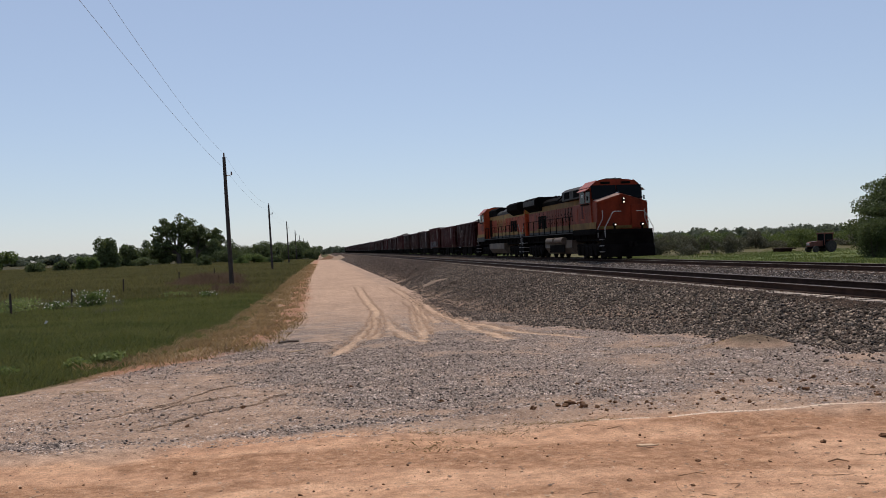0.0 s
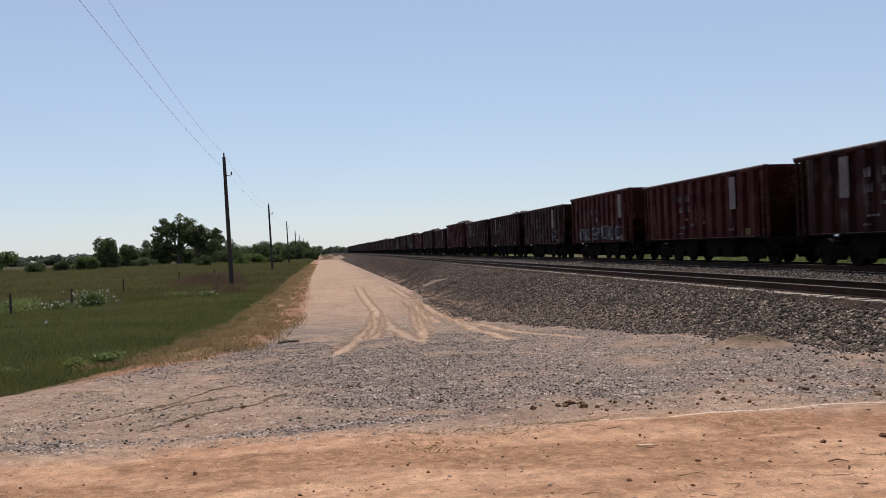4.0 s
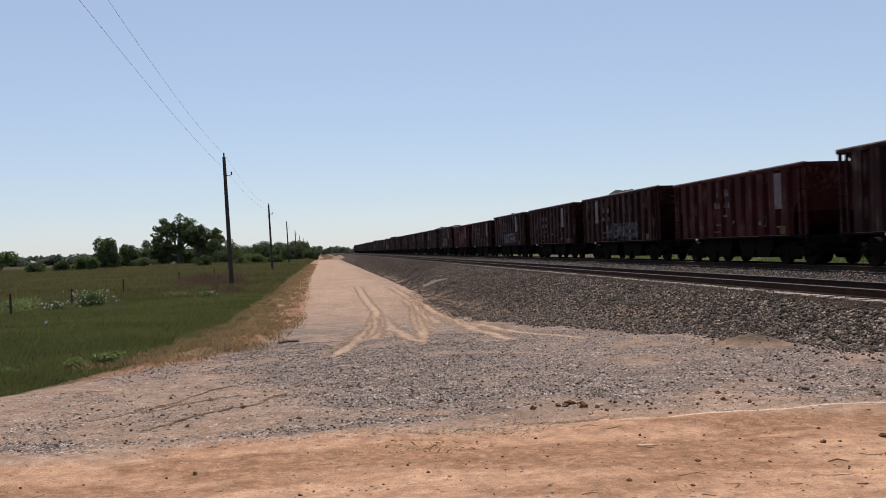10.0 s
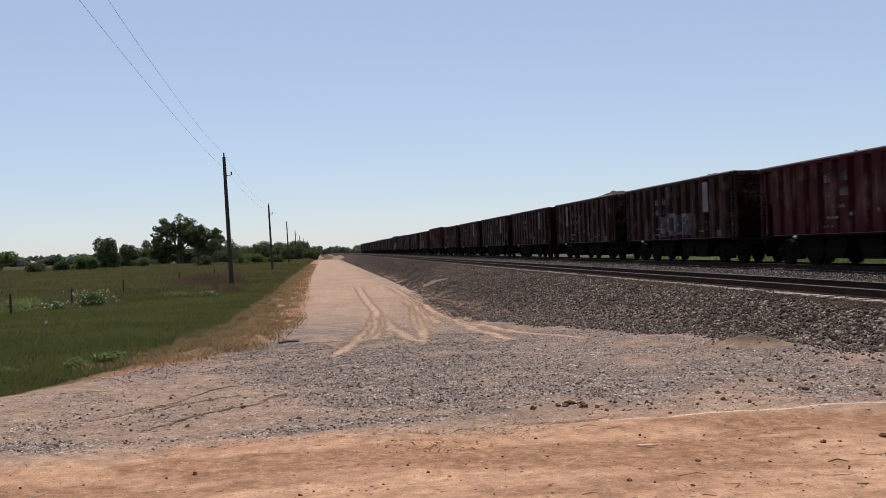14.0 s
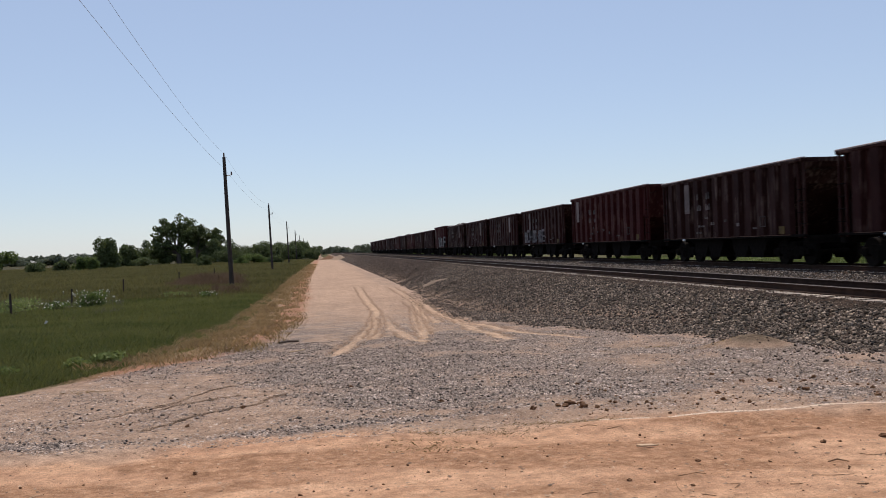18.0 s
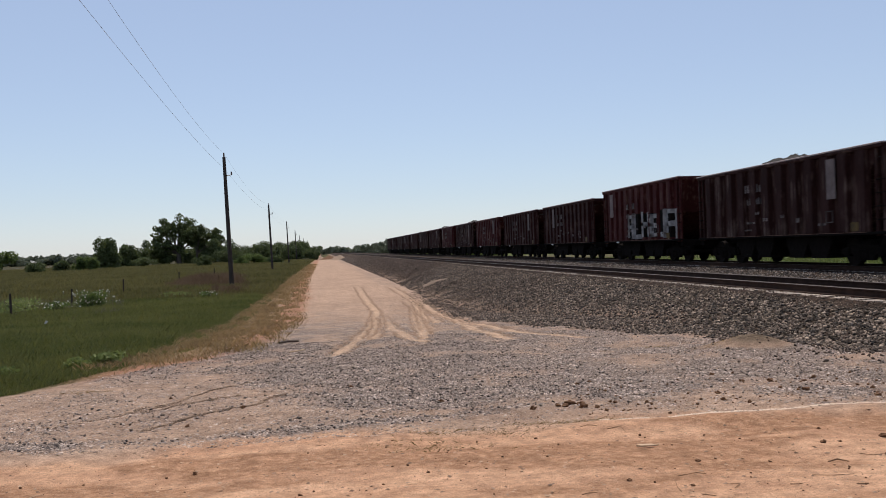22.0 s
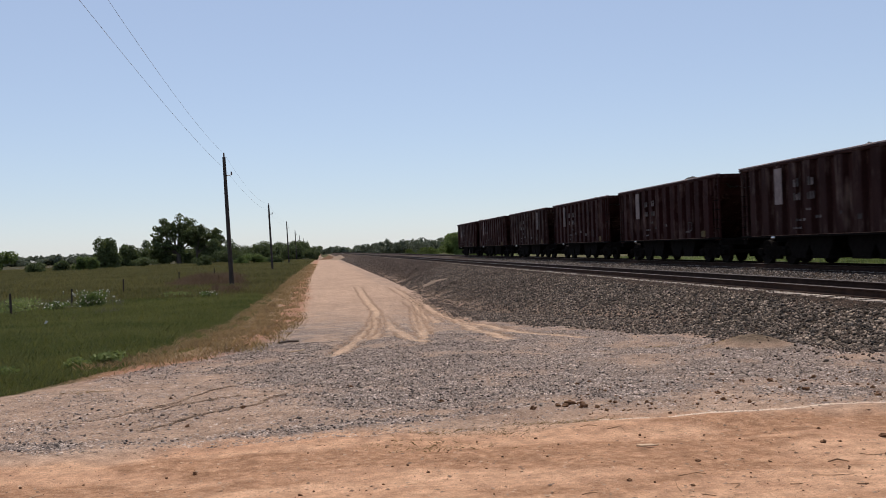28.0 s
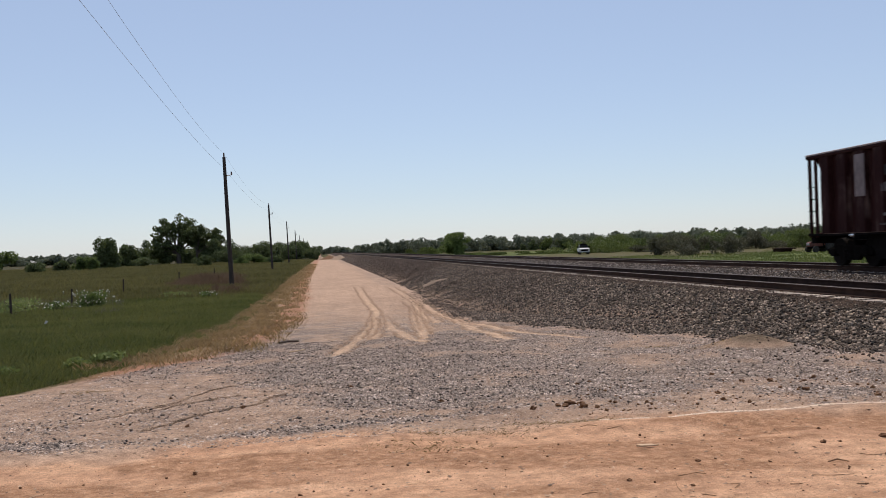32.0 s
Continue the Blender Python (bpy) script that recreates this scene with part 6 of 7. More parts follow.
def loose_stones():
    r = np.random.default_rng(41)
    n = 88000
    y = 9.0 + 62 * r.uniform(0, 1, n) ** 1.6
    x = 5.6 + 3.88 * r.uniform(0, 1, n)
    zb, zg = ballast_z(x, y) + bank_lumps(x, y) * (1 - smooth(40, 100, y)), ground_z(x, y)
    ok = (zb > zg - 0.04) & ((y < 19) | (r.uniform(0, 1, n) < 0.6 + smooth(0.0, 0.55, zb - zg)))
    x, y, z = x[ok], y[ok], np.maximum(zb, zg)[ok]
    tagged(part("ballast_stones", soup("ballast_stones", stones(x, y, z, 0.035 + 0.065 * r.uniform(0, 1, len(x)) ** 1.4 * (1 - 0.75 * smooth(9.1, 9.4, x)), 3), BLOCK, M_STONE, len(x)), M_STONE), "grey crushed stones on the ballast bank", "stones", kind="stuff")
    n = 17000
    y = 62 + 260 * r.uniform(0, 1, n) ** 1.2
    x = 5.4 + 4.1 * r.uniform(0, 1, n)
    ok = ballast_z(x, y) > ground_z(x, y) - 0.05
    x, y = x[ok], y[ok]
    tagged(part("ballast_stones", soup("ballast_stones", stones(x, y, ballast_z(x, y), r.uniform(0.08, 0.13, len(x)) * (0.8 + y / 200), 13), BLOCK, M_STONE_DUSTY, len(x)), M_STONE_DUSTY), "dusty brown crushed stones on the far ballast bank", "stones", kind="stuff")
    n = 5200
    y = 9.5 + 24 * r.uniform(0, 1, n) ** 1.3
    x = 6.6 + 2.7 * r.uniform(0, 1, n)
    zb, zg = ballast_z(x, y) + bank_lumps(x, y), ground_z(x, y)
    ok = zb > zg - 0.02
    x, y, z = x[ok], y[ok], np.maximum(zb, zg)[ok]
    tagged(part("ballast_rocks", soup("ballast_rocks", stones(x, y, z, r.uniform(0.07, 0.115, len(x)), 33), BLOCK, M_STONE, len(x)), M_STONE), "large angular stones on the ballast bank", "stones", kind="stuff")
    n = 2600
    y = 8.2 + 0.55 * (r.integers(0, 200, n) + 0.5) + r.normal(0, 0.02, n)
    x = 9.58 + 0.5 * r.uniform(0, 1, n)
    tagged(part("crib_stones", soup("crib_stones", stones(x, y, np.full(n, RAIL_Z - 0.185), r.uniform(0.05, 0.08, n), 34), BLOCK, M_STONE_DUSTY, n), M_STONE_DUSTY), "dark stones packed between the tie ends", "stones", kind="stuff")
    n = 30000
    y = 14 + 80 * r.uniform(0, 1, n) ** 1.6
    x = 12.3 + 4.2 * r.uniform(0, 1, n)
    tagged(part("ballast_stones", soup("ballast_stones", stones(x, y, ballast_z(x, y), r.uniform(0.04, 0.09, n), 4), BLOCK, M_STONE_GREY, n), M_STONE_GREY), "grey crushed stones between the tracks", "stones", kind="stuff")
    n = 400000
    y = 7.6 + 34 * r.uniform(0, 1, n) ** 1.9
    x = -5.5 + 14 * r.uniform(0, 1, n)
    grey = zones(x, y)[3]
    ok = (r.uniform(0, 1, n) < grey ** 1.2) & (ballast_z(x, y) < ground_z(x, y) + 0.1)
    x, y = x[ok], y[ok]
    size = 0.010 + 0.036 * r.uniform(0, 1, len(x)) ** 3
    tagged(part("gravel", soup("gravel", flat_chips(x, y, ground_z(x, y), size, 5), OCTA, M_GRAVEL, len(x)), M_GRAVEL), "loose grey gravel spread over the dirt road mouth", "gravel", kind="stuff")
    n = 90000
    y = 8.0 + 12 * r.uniform(0, 1, n) ** 1.2
    x = -3.5 + 12 * r.uniform(0, 1, n)
    ok = (r.uniform(0, 1, n) < smooth(0.2, 0.95, zones(x, y)[3]) * 0.62 * (1 - 0.65 * smooth(2.4, 4.2, x))) & (ballast_z(x, y) < ground_z(x, y) + 0.05)
    x, y = x[ok], y[ok]
    tagged(part("coarse_gravel", soup("coarse_gravel", stones(x, y, ground_z(x, y), 0.013 + 0.036 * r.uniform(0, 1, len(x)) ** 3, 27), BLOCK, M_COBBLE, len(x)), M_COBBLE), "coarse dark gravel over the dirt road mouth", "gravel", kind="stuff")
    n = 22000
    y = 4.8 + 40 * r.uniform(0, 1, n) ** 1.7
    x = -4.5 + 12 * r.uniform(0, 1, n)
    ok = (ballast_z(x, y) < ground_z(x, y)) & (zones(x, y)[0] > 0.5)
    x, y = x[ok], y[ok]
    size = 0.008 + 0.036 * r.uniform(0, 1, len(x)) ** 4
    tagged(part("pebbles", soup("pebbles", flat_chips(x, y, ground_z(x, y), size, 6), OCTA, M_PEBBLE, len(x)), M_PEBBLE), "small brown pebbles and clods scattered on the dirt", "pebbles", kind="stuff")
    n = 60000
    y = 11 + 50 * r.uniform(0, 1, n) ** 1.4
    x = 4.0 + 5.0 * r.uniform(0, 1, n)
    ok = (r.uniform(0, 1, n) < zones(x, y)[7] ** 1.3 * (1 - 0.45 * smooth(20, 40, y))) & (ballast_z(x, y) + bank_lumps(x, y) < ground_z(x, y) + 0.05)
    x, y = x[ok], y[ok]
    tagged(part("spread_stones", soup("spread_stones", stones(x, y, ground_z(x, y), 0.03 + 0.055 * r.uniform(0, 1, len(x)) ** 1.5, 25), BLOCK, M_STONE, len(x)), M_STONE), "crushed stones spread along the foot of the bank", "stones", kind="stuff")
    n = 30000
    y = 4.7 + 4.2 * r.uniform(0, 1, n)
    x = -3.4 + 9.6 * r.uniform(0, 1, n)
    ok = fbm(x * 1.1 + 12, y * 2.2) > 0.40 + 0.2 * r.uniform(0, 1, n)
    x, y = x[ok], y[ok]
    tagged(part("grit", soup("grit", flat_chips(x, y, ground_z(x, y), 0.004 + 0.009 * r.uniform(0, 1, len(x)) ** 2, 26), OCTA, M_PEBBLE, len(x)), M_PEBBLE), "fine brown grit on the orange dirt road", "grit", kind="stuff")
    # stones rolled off the bank, and clods turned up along the edge of the crossing road
    n = 5200
    y = 11 + 44 * r.uniform(0, 1, n) ** 1.4
    x = 9.4 - 2.5 * (RAIL_Z - 0.21 - ground_base(0, y)) + 0.35 - r.exponential(0.42, n)
    tagged(part("rolled_stones", soup("rolled_stones", stones(x, y, ground_z(x, y), r.uniform(0.03, 0.085, n), 23), BLOCK, M_STONE_DUSTY, n), M_STONE_DUSTY), "brown stones rolled off the ballast bank", "stones", kind="stuff")
    n = 1100
    x = np.concatenate([r.uniform(1.6, 7.0, n - 700), r.uniform(-3.0, 6.0, 700)])
    y = np.concatenate([8.25 + 0.03 * x[:n - 700] + r.normal(0, 0.28, n - 700), r.uniform(5.2, 7.8, 700)])
    ok = fbm(x * 0.9 + 30, y * 1.6) > 0.44
    x, y = x[ok], y[ok]
    tagged(part("clods", soup("clods", stones(x, y, ground_z(x, y), 0.006 + 0.028 * r.uniform(0, 1, len(x)) ** 4, 24), BLOCK, M_CLOD, len(x)), M_CLOD), "small dark clods along the dirt road edge", "clods", kind="stuff")
    n = 420
    x, y = r.uniform(2.6, 7.4, n), 8.35 + 1.9 * r.uniform(0, 1, n) ** 1.5
    y = y + 0.05 * x
    tagged(part("clods", soup("clods", stones(x, y, ground_z(x, y), 0.012 + 0.042 * r.uniform(0, 1, n) ** 3, 44), BLOCK, M_CLOD, n), M_CLOD), "dark dirt clods scattered over the edge of the gravel", "clods", kind="stuff")
    # crumbs thrown up beside the tyre marks on the road mouth, and loose bits between them
    xs, ys = [], []
    for line in (WHEEL_RUTS[8], WHEEL_RUTS[9], WHEEL_RUTS[10], WHEEL_RUTS[13]):
        for (ax, ay), (bx, by) in zip(line[:-1], line[1:]):
            u = r.uniform(0, 1, 260)
            xs.append(ax + (bx - ax) * u + r.normal(0, 0.02, 260) + 0.03 * np.sin(u * 9))
            ys.append(ay + (by - ay) * u + r.normal(0, 0.035, 260))
    x, y = np.concatenate(xs), np.concatenate(ys)
    tagged(part("tyre_crumbs", soup("tyre_crumbs", stones(x, y, ground_z(x, y), 0.010 + 0.022 * r.uniform(0, 1, len(x)) ** 2, 35), BLOCK, M_PEBBLE_DARK, len(x)), M_PEBBLE_DARK), "brown dirt crumbs along the tyre marks", "crumbs", kind="stuff")
    n = 80000
    y = 8.0 + 26 * r.uniform(0, 1, n) ** 1.7
    x = np.interp(y, [8, 12, 17, 24], [-4.9, -4.0, -2.2, -1.6]) + np.interp(y, [8, 12, 20, 34], [12.0, 9.0, 6.0, 5.0]) * r.uniform(0, 1, n) ** 1.2
    ok = r.uniform(0, 1, n) < 0.15 + smooth(0.40, 0.62, fbm(x * 1.7 + 40, y * 1.1))
    x, y = x[ok], y[ok]
    tagged(part("road_chips", soup("road_chips", flat_chips(x, y, ground_z(x, y), 0.008 + 0.030 * r.uniform(0, 1, len(x)) ** 3, 36), OCTA, M_ROAD_CHIP, len(x)), M_ROAD_CHIP), "loose brown chips strewn over the road mouth", "chips", kind="stuff")
    # sandy spill at the foot of the bank
    xs, ys = np.linspace(6.0, 8.0, 40), np.linspace(54.5, 61.5, 70)
    gx, gy = np.meshgrid(xs, ys)
    along, across = (gx - 7.0) * 0.426 - (gy - 57.8) * 0.905, (gx - 7.0) * 0.905 + (gy - 57.8) * 0.426
    rr = np.hypot(along / 1.5, across / 0.33)
    z = np.maximum(ballast_z(gx, gy), ground_z(gx, gy)) + 0.16 * (1 - rr) + (fbm(gx * 3, gy * 3) - 0.5) * 0.08
    tagged(part("sand_spill", grid_mesh("sand_spill", xs, ys, z, M_SPILL), M_SPILL), "tan sand spilled at the foot of the ballast bank", "sand", kind="structure")


M_PEBBLE_DARK = stone_material("dirt_crumb", (0.15, 0.092, 0.058), (0.42, 0.29, 0.195))
M_ROAD_CHIP = stone_material("road_chip", (0.10, 0.066, 0.047), (0.57, 0.435, 0.335))
M_PEBBLE = stone_material("brown_pebble", (0.13, 0.068, 0.036), (0.54, 0.355, 0.225))
loose_stones()


# ---------------------------------------------------------------- small things on the ground
def rock(x, y, size, seed, label="dark dirt clod lying on the gravel"):
    r = random.Random(seed)
    bm = bmesh.new()
    bmesh.ops.create_icosphere(bm, subdivisions=2, radius=0.5)
    for v in bm.verts:
        v.co *= 0.62 + 0.75 * noise.noise(v.co * 3.1 + Vector((seed * 3.3, 0, 0))) + 0.38 * r.random()
        v.co.z *= 0.75
    bmesh.ops.scale(bm, vec=(size * r.uniform(0.9, 1.5), size * r.uniform(0.8, 1.2), size), verts=bm.verts)
    ob = part("rock", bm, M_CLOD)
    ob.matrix_basis = pose(x, y, float(ground_z(x, y)) + size * 0.16, 0, 0, r.uniform(0, 360))
    return tagged(ob, label, "rock", "rocks on the dirt")


ROCKS = ((4.79, 10.88, 0.048), (5.11, 10.97, 0.042), (5.12, 10.0, 0.059), (5.51, 9.95, 0.043), (5.72, 10.12, 0.061), (5.04, 9.06, 0.072), (4.83, 10.14, 0.039), (3.99, 8.79, 0.045), (4.13, 9.24, 0.047), (4.79, 8.27, 0.033), (4.14, 8.53, 0.033),
         (3.21, 8.25, 0.031), (3.22, 8.91, 0.039), (4.17, 10.45, 0.029), (4.89, 9.34, 0.049), (2.81, 9.59, 0.035), (2.94, 10.48, 0.044), (3.16, 10.73, 0.039), (4.04, 7.09, 0.033), (4.35, 6.66, 0.051), (3.81, 6.62, 0.036), (2.63, 6.26, 0.032))
MORE_ROCKS = ((2.8, 6.34, 0.02), (1.98, 5.86, 0.029), (2.33, 5.64, 0.025), (2.13, 5.79, 0.016), (2.47, 9.1, 0.075), (2.40, 9.02, 0.06), (2.33, 9.05, 0.049), (2.04, 8.92, 0.059), (2.66, 8.78, 0.048), (2.53, 8.81, 0.064), (1.64, 6.75, 0.018), (5.79, 9.05, 0.044), (5.57, 8.62, 0.048),
              (-0.9, 10.0, 0.05), (-0.5, 11.0, 0.04), (-1.35, 9.05, 0.045), (-1.9, 11.5, 0.04), (0.3, 11.6, 0.05), (1.2, 9.6, 0.045), (-1.0, 7.0, 0.035), (2.55, 8.98, 0.07), (-0.2, 6.1, 0.02), (0.7, 6.5, 0.02))
for i, (x, y, size) in enumerate(ROCKS + MORE_ROCKS):
    rock(x, y, size * 1.25, i)


def stick(points, r, material, label, kind):
    bm = bmesh.new()
    for a, b in zip(points[:-1], points[1:]):
        tube(bm, a, b, r, r * 0.8, 7)
    ob = part(kind, bm, material)
    return tagged(ob, label, "stick", "wood scraps on the dirt")


def on_ground(x, y, lift):
    return (x, y, float(ground_z(x, y)) + lift)


stick([on_ground(-0.96, 19.4, 0.03), on_ground(-0.80, 19.6, 0.045), on_ground(-0.58, 19.85, 0.035)], 0.026, M_BRANCH, "dark weathered branch lying on the road edge", "branch")
stick([on_ground(-0.66, 17.3, 0.02), on_ground(-0.40, 17.55, 0.025)], 0.012, M_CHIP, "pale broken stick on the gravel", "stick")
chip = prism(bmesh.new(), [(-0.085, -0.004), (-0.05, -0.014), (0.02, -0.012), (0.09, -0.002), (0.03, 0.012), (-0.06, 0.012)], 0.0, 0.012, "z")
chip_ob = part("wood_chip", chip, M_CHIP)
chip_ob.matrix_basis = pose(2.47, 6.86, float(ground_z(2.47, 6.86)) + 0.012, 16, 0, -8)
tagged(chip_ob, "pale splintered wood chip on orange dirt", "wood chip")
TWIGS = (((3.53, 6.08), (3.62, 6.12), (3.66, 6.04)), ((2.27, 5.78), (2.22, 5.63), (2.19, 5.48)), ((2.55, 5.62), (2.63, 5.59), (2.55, 5.5)), ((3.19, 5.7), (3.31, 5.65), (3.48, 5.69)), ((3.85, 6.21), (3.91, 6.13), (4.0, 6.15)), ((2.34, 5.91), (2.48, 5.94), (2.54, 5.91)),
         ((3.33, 5.41), (3.38, 5.40), (3.41, 5.41)), ((2.17, 7.67), (2.24, 7.70), (2.31, 7.66)), ((2.94, 5.53), (2.98, 5.51), (3.02, 5.52)), ((3.59, 7.06), (3.73, 7.25), (3.68, 7.04)), ((3.44, 8.98), (3.47, 8.9), (3.5, 8.79)), ((2.37, 7.56), (2.5, 7.59), (2.49, 7.43)),
         ((2.29, 5.41), (2.33, 5.37), (2.36, 5.35)))
for i, line in enumerate(TWIGS):
    r_twig = 0.006 if i in (0, 6) else 0.0024
    stick([on_ground(x, y, 0.002 + (0.003 if k == 1 else 0)) for k, (x, y) in enumerate(line)], r_twig, M_TWIG, "thin dry twig on the orange dirt", "twig")
rt = random.Random(5)
for i in range(26):
    x, y = rt.uniform(-2.6, 4.2), rt.uniform(5.1, 9.6)
    a, l = rt.uniform(0, 6.28), rt.uniform(0.04, 0.11)
    stick([on_ground(x, y, 0.002), on_ground(x + math.cos(a) * l * 0.5, y + math.sin(a) * l * 0.5 + 0.01, 0.005), on_ground(x + math.cos(a) * l, y + math.sin(a) * l, 0.002)], 0.0022, M_CHIP if i % 2 else M_TWIG, "thin dry twig on the dirt", "twig")


def fence_post(x, y, h, lean):
    base = float(ground_z(x, y)) - 0.2
    bm = bmesh.new()
    tube(bm, (0, 0, 0), (lean, 0, h + 0.2), 0.06, 0.055, 9)
    ob = part("fence_post", bm, M_WOOD)
    ob.location = (x, y, base)
    return tagged(ob, "weathered wooden fence post in the grass", "fence post", "fence posts in the field")


for x, y, h, lean in ((-14.7, 70, 1.15, 0.02), (-15.2, 47, 1.1, -0.03), (-15.0, 57, 1.0, 0.05), (-14.0, 92, 1.1, 0.0), (-13.3, 115, 1.1, 0.03)):
    fence_post(x, y, h, lean)


def flower_bush(x, y, h, spread, seed, n):
    b = bush("flowering_bush", x, y, h, spread, seed, "low green bush with clusters of white flowers", M_LEAF2, n, 0.07)
    r = np.random.default_rng(seed + 1)
    pts = np.stack([r.normal(0, spread * 0.75, n // 6), r.normal(0, spread * 0.4, n // 6), h * r.uniform(0.35, 0.95, n // 6)], -1)
    part("blossoms", soup("blossoms", cards(pts, 0.052, seed), [[0, 1, 2, 3]], M_FLOWER, len(pts)), M_FLOWER, b, "white blossoms")
    return b


flower_bush(-12.6, 51.5, 1.15, 0.85, 90, 900)
flower_bush(-14.0, 50.0, 0.6, 0.8, 91, 420)
flower_bush(-7.4, 60.0, 0.5, 0.5, 92, 240)
for i, (x, y, h, w) in enumerate(((-3.75, 16.9, 0.26, 0.32), (-4.25, 16.3, 0.22, 0.3), (-5.3, 14.6, 0.3, 0.4), (-8.5, 19.0, 0.35, 0.9), (-15.5, 49, 0.9, 1.4), (-9.5, 62, 0.5, 1.2))):
    bush("weed_clump", x, y, h, w, 95 + i, "light green leafy weed clump in the grass", M_WEED, 1000, 0.04 + 0.02 * (y > 40))
scrap = prism(bmesh.new(), [(-0.07, 0), (0.03, 0.02), (0.08, 0.11), (-0.01, 0.13)], -0.01, 0.01, "y")
scrap_ob = part("paper_scrap", scrap, M_WHITE)
scrap_ob.matrix_basis = pose(-11.0, 38.0, float(ground_z(-11.0, 38.0)) + 0.15, 20, 0, 30)
tagged(scrap_ob, "crumpled white paper scrap caught in the grass", "paper scrap")


def heap(name, x, y, h, w, material, label, seed):
    xs = np.linspace(-1.4 * w, 1.4 * w, 26)
    gx, gy = np.meshgrid(xs, xs)
    rr = np.hypot(gx, gy) / w
    z = h * np.clip(1 - rr, -0.15, 1) + (fbm(gx * 1.5 / w + seed, gy * 1.5 / w) - 0.5) * h * 0.5
    ob = part(name, grid_mesh(name, xs, xs, z, material), material)
    ob.location = (x, y, float(ground_z(x, y)))
    return tagged(ob, label, "pile")


rr = np.random.default_rng(77)
rx = rr.uniform(1.7, 5.9, 3600)
rx = rx[fbm(rx * 2.3, rx * 0 + 3.0) > 0.36]
ry = 7.98 + 0.05 * np.sin(rx * 2.1) + rr.normal(0, 0.012, len(rx))
# pale chips paint the sunlit crest of the road-edge ridge
tagged(part("sand_ridge", soup("sand_ridge", flat_chips(rx, ry, ground_z(rx, ry), rr.uniform(0.016, 0.04, len(rx)), 78), OCTA, M_LIT_SAND, len(rx)), M_LIT_SAND), "thin crumbly ridge along the dirt road edge, coloured pale as sunlit", "ridge", kind="stuff")
heap("sand_pile", 5.6, 296, 1.5, 2.9, M_SAND, "pale pile of dry sand at the end of the dirt road", 3)
heap("dirt_pile", 2.4, 318, 1.5, 3.4, M_CLOD, "low brown dirt pile at the end of the dirt road", 8)
heap("earth_mound", -0.6, 330, 1.2, 2.6, M_SAND, "tan dirt pile beside the bushes", 9)
heap("sand_pile", 8.4, 285, 0.9, 2.2, M_SAND, "low pile of tan sand beside the ballast bank", 5)
bush("bush", -2.6, 312, 3.4, 2.2, 141, "dark green bush at the end of the dirt road", M_LEAF, 3000, 0.2)
bush("bush", -22.5, 258, 2.6, 2.4, 142, "bright yellow-green bush in front of the trees", M_LEAF2, 4200, 0.15)


# ---------------------------------------------------------------- vehicles beyond the tracks
def wheel_part(parent, x, y, r, w, name="wheel"):
    t = part(name, tube(bmesh.new(), (-w / 2, 0, 0), (w / 2, 0, 0), r, r, 20), M_RUBBER, parent, "", (x, y, r))
    part("rim", tube(bmesh.new(), (-w / 2 - 0.02, 0, 0), (w / 2 + 0.02, 0, 0), r * 0.5, r * 0.5, 14), M_GREY, t)
    return t


def pickup(x, y, turn):
    p = tagged(thing("pickup_truck", pose(x, y, float(ground_z(x, y)), 0, 0, turn)), "white pickup truck parked in the field beyond the tracks", "truck")
    p.scale = (1.2, 1.2, 1.2)      # a heavy work truck
    body = prism(bmesh.new(), [(-2.9, 0.55), (2.6, 0.55), (2.7, 1.0), (2.6, 1.15), (-2.75, 1.15), (-2.9, 1.0)], -0.98, 0.98, "x")
    bmesh.ops.bevel(body, geom=body.edges[:], offset=0.05, segments=2, affect="EDGES")
    b = part("body", body, M_WHITE, p)
    cabin = bmesh.new()
    lo, hi = [cabin.verts.new(v) for v in ((-0.92, -1.3, 1.15), (0.92, -1.3, 1.15), (0.92, 1.1, 1.15), (-0.92, 1.1, 1.15))], [cabin.verts.new(v) for v in ((-0.75, -0.5, 1.85), (0.75, -0.5, 1.85), (0.75, 0.8, 1.85), (-0.75, 0.8, 1.85))]
    cabin.faces.new(hi)
    for i in range(4):
        cabin.faces.new((lo[i], lo[(i + 1) % 4], hi[(i + 1) % 4], hi[i]))
    part("cabin_glass", cabin, M_GLASS, p, "dark cabin windows")
    part("roof", box(bmesh.new(), -0.78, 0.78, -0.55, 0.85, 1.84, 1.92, 0.03), M_BLACK, p, "black cab roof")
    part("grille", box(bmesh.new(), -0.7, 0.7, -2.95, -2.88, 0.65, 1.0, 0.02), M_BLACK, b)
    part("bumper", box(bmesh.new(), -0.98, 0.98, -3.02, -2.9, 0.42, 0.62, 0.03), M_STEEL, b)
    for s in (-1.06, 1.06):
        part("door_mirror", box(bmesh.new(), -0.13, 0.13, -0.98, -0.86, 1.25, 1.62, 0.02), M_BLACK, b, "black door mirror", (s, 0, 0))
    part("hood", prism(bmesh.new(), [(-2.75, 1.14), (-1.2, 1.14), (-1.25, 1.26), (-2.6, 1.22)], -0.86, 0.86, "x"), M_WHITE, b)
    part("light_bar", box(bmesh.new(), -0.6, 0.6, -0.3, -0.05, 1.92, 2.05, 0.02), M_BLACK, p)
    for s in (-0.82, 0.82):
        part("headlamp", box(bmesh.new(), -0.12, 0.12, -2.93, -2.86, 0.8, 1.0, 0.02), M_STEEL, b, "", (s, 0, 0))
        for yy in (-1.9, 1.7):
            wheel_part(p, s, yy, 0.4, 0.28)
    return p


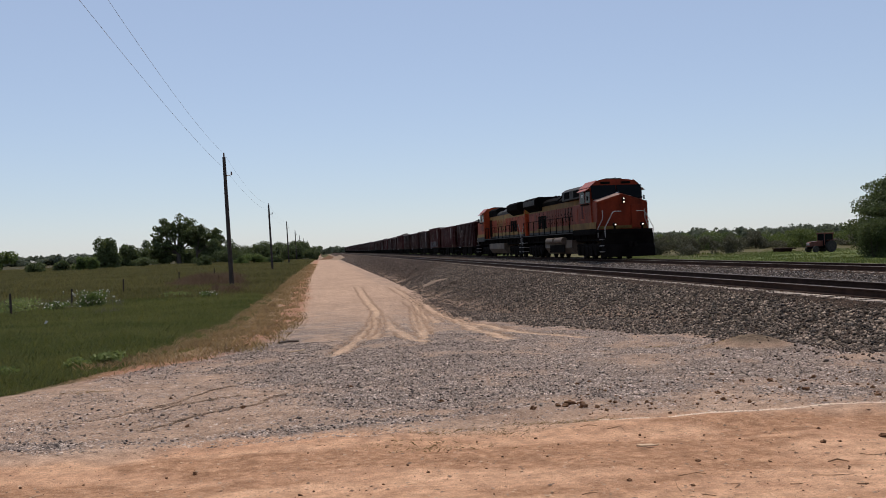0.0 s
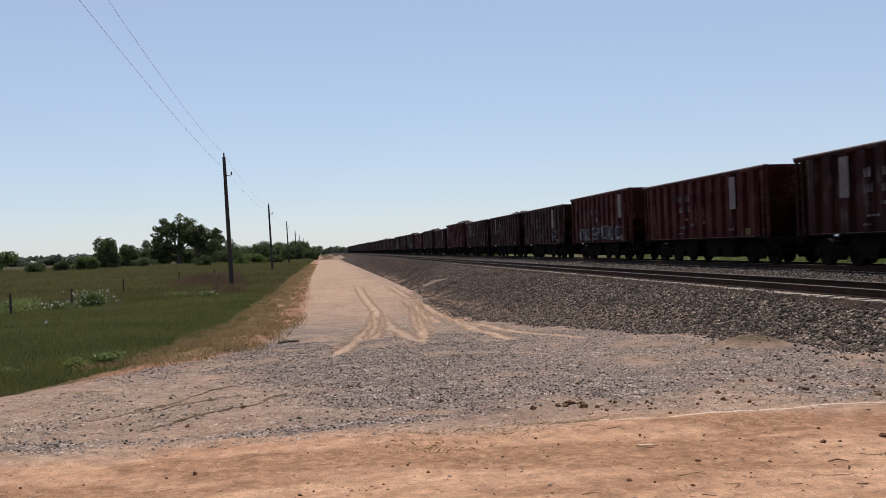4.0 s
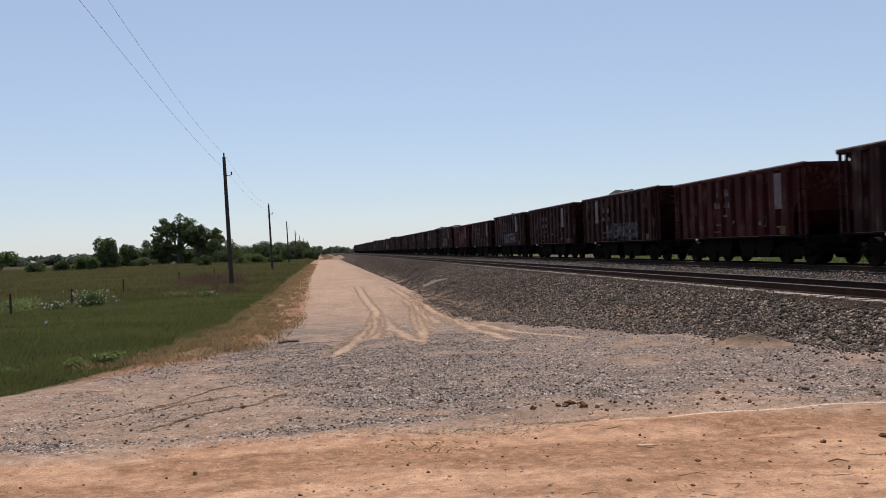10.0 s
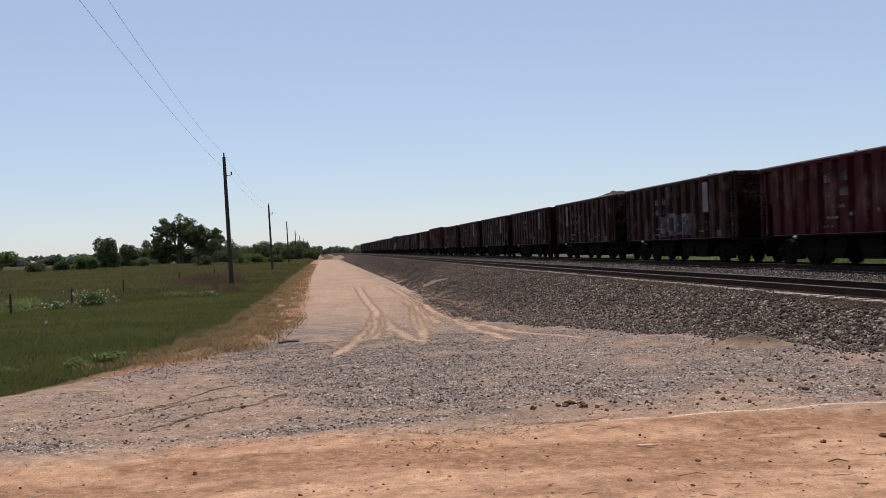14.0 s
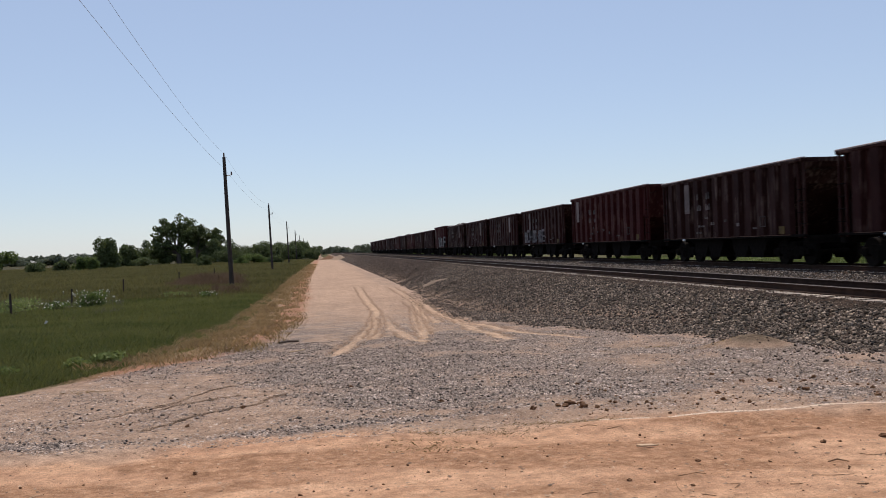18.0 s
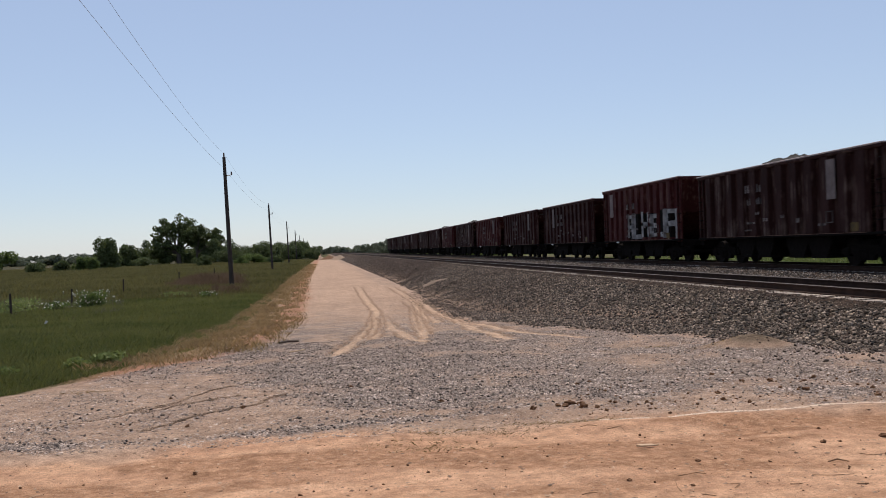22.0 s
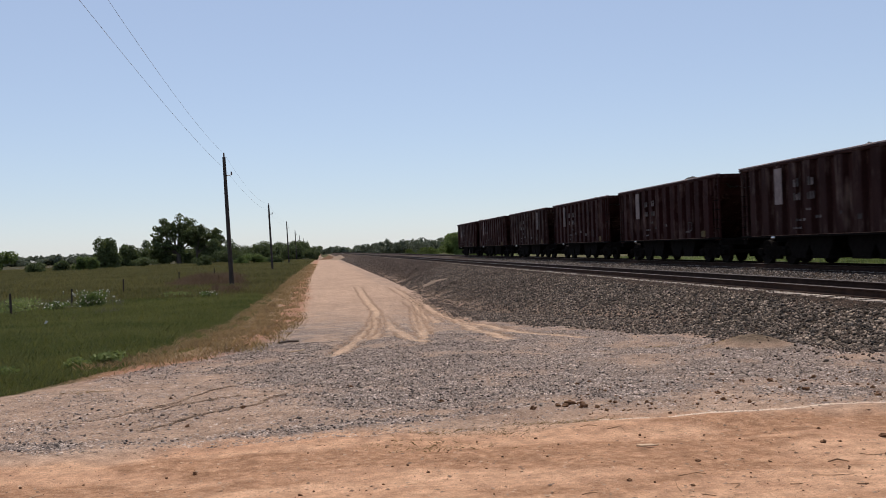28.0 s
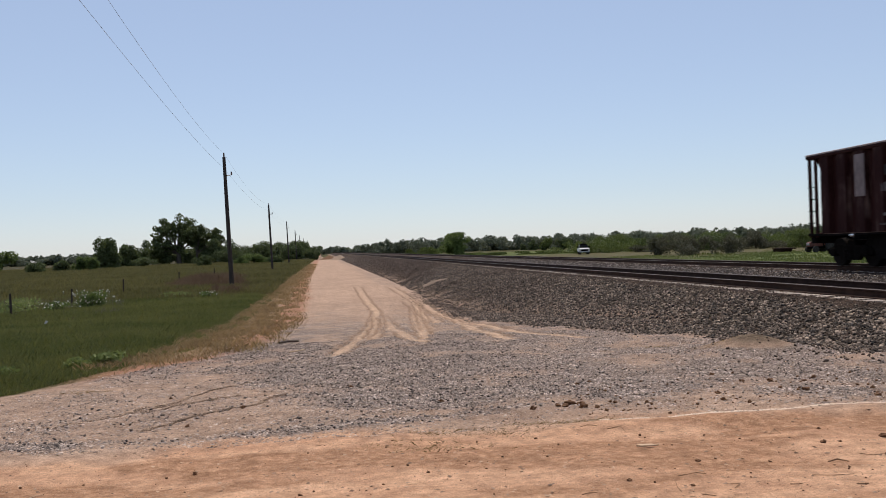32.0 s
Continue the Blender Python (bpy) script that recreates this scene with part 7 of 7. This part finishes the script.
def tractor(x, y, turn):
    p = tagged(thing("tractor", pose(x, y, float(ground_z(x, y)), 0, 0, turn)), "faded red farm tractor with a dark cab in the field", "tractor")
    part("bonnet", prism(bmesh.new(), [(-2.4, 0.9), (0.0, 0.9), (0.0, 1.75), (-2.2, 1.6), (-2.4, 1.4)], -0.42, 0.42, "x"), M_TRACTOR, p, "faded red engine bonnet")
    part("grille_lamp", box(bmesh.new(), -0.3, 0.3, -2.45, -2.38, 1.1, 1.4, 0.02), M_STEEL, p, "pale front grille")
    part("chassis", box(bmesh.new(), -0.35, 0.35, -2.2, 1.6, 0.6, 1.0, 0.03), M_BLACK, p)
    cab = part("cab", box(bmesh.new(), -0.75, 0.75, 0.0, 1.6, 1.1, 2.75, 0.06), M_GLASS, p, "dark glazed cab")
    part("roof", box(bmesh.new(), -0.85, 0.85, -0.15, 1.75, 2.75, 2.95, 0.05), M_TRACTOR, cab, "faded red cab roof")
    for s in (-0.72, 0.72):
        for yy in (0.02, 1.55):
            part("pillar", box(bmesh.new(), -0.05, 0.05, -0.05, 0.05, 1.1, 2.75), M_TRACTOR, cab, "", (s, yy, 0))
    for s in (-0.95, 0.95):
        wheel_part(p, s, 1.0, 0.88, 0.45, "rear_wheel")
        wheel_part(p, s * 0.85, -1.7, 0.5, 0.32, "front_wheel")
        part("fender", box(bmesh.new(), -0.25, 0.25, 0.2, 1.9, 1.75, 1.85, 0.03), M_TRACTOR, p, "", (s * 0.95, 0, 0))
    part("exhaust_pipe", tube(bmesh.new(), (0.3, -0.8, 1.6), (0.3, -0.8, 2.6), 0.05, 0.05, 8), M_BLACK, p)
    return p


def disc_harrow(x, y, turn):
    p = tagged(thing("disc_harrow", pose(x, y, float(ground_z(x, y)), 0, 0, turn)), "rusty brown disc harrow standing behind the tractor", "harrow")
    part("frame", box(bmesh.new(), -2.2, 2.2, -0.6, 0.6, 0.52, 0.70, 0.03), M_RAIL, p)
    part("drawbar", box(bmesh.new(), -0.1, 0.1, -2.4, -0.6, 0.5, 0.65, 0.02), M_RAIL, p)
    for i in range(11):
        part("disc", once(("disc",), lambda: tube(bmesh.new(), (-0.02, 0, 0), (0.02, 0, 0), 0.33, 0.33, 16), M_RAIL), M_RAIL, p, "", (-2.0 + i * 0.4, 0.4 if i % 2 else -0.4, 0.33))
    return p


pickup(60.1, 205.0, -12)
tractor(75.5, 130.0, -80)
disc_harrow(75.0, 141.0, 35)


# ---------------------------------------------------------------- movement
def motions():
    for ob, at_zero, turn in TRAIN:
        walk(ob, [(t, pose(FAR_X, at_zero - SPEED * t, RAIL_Z, 0, 0, turn)) for t in (0, 8, 16, 24, 32)])


motions()
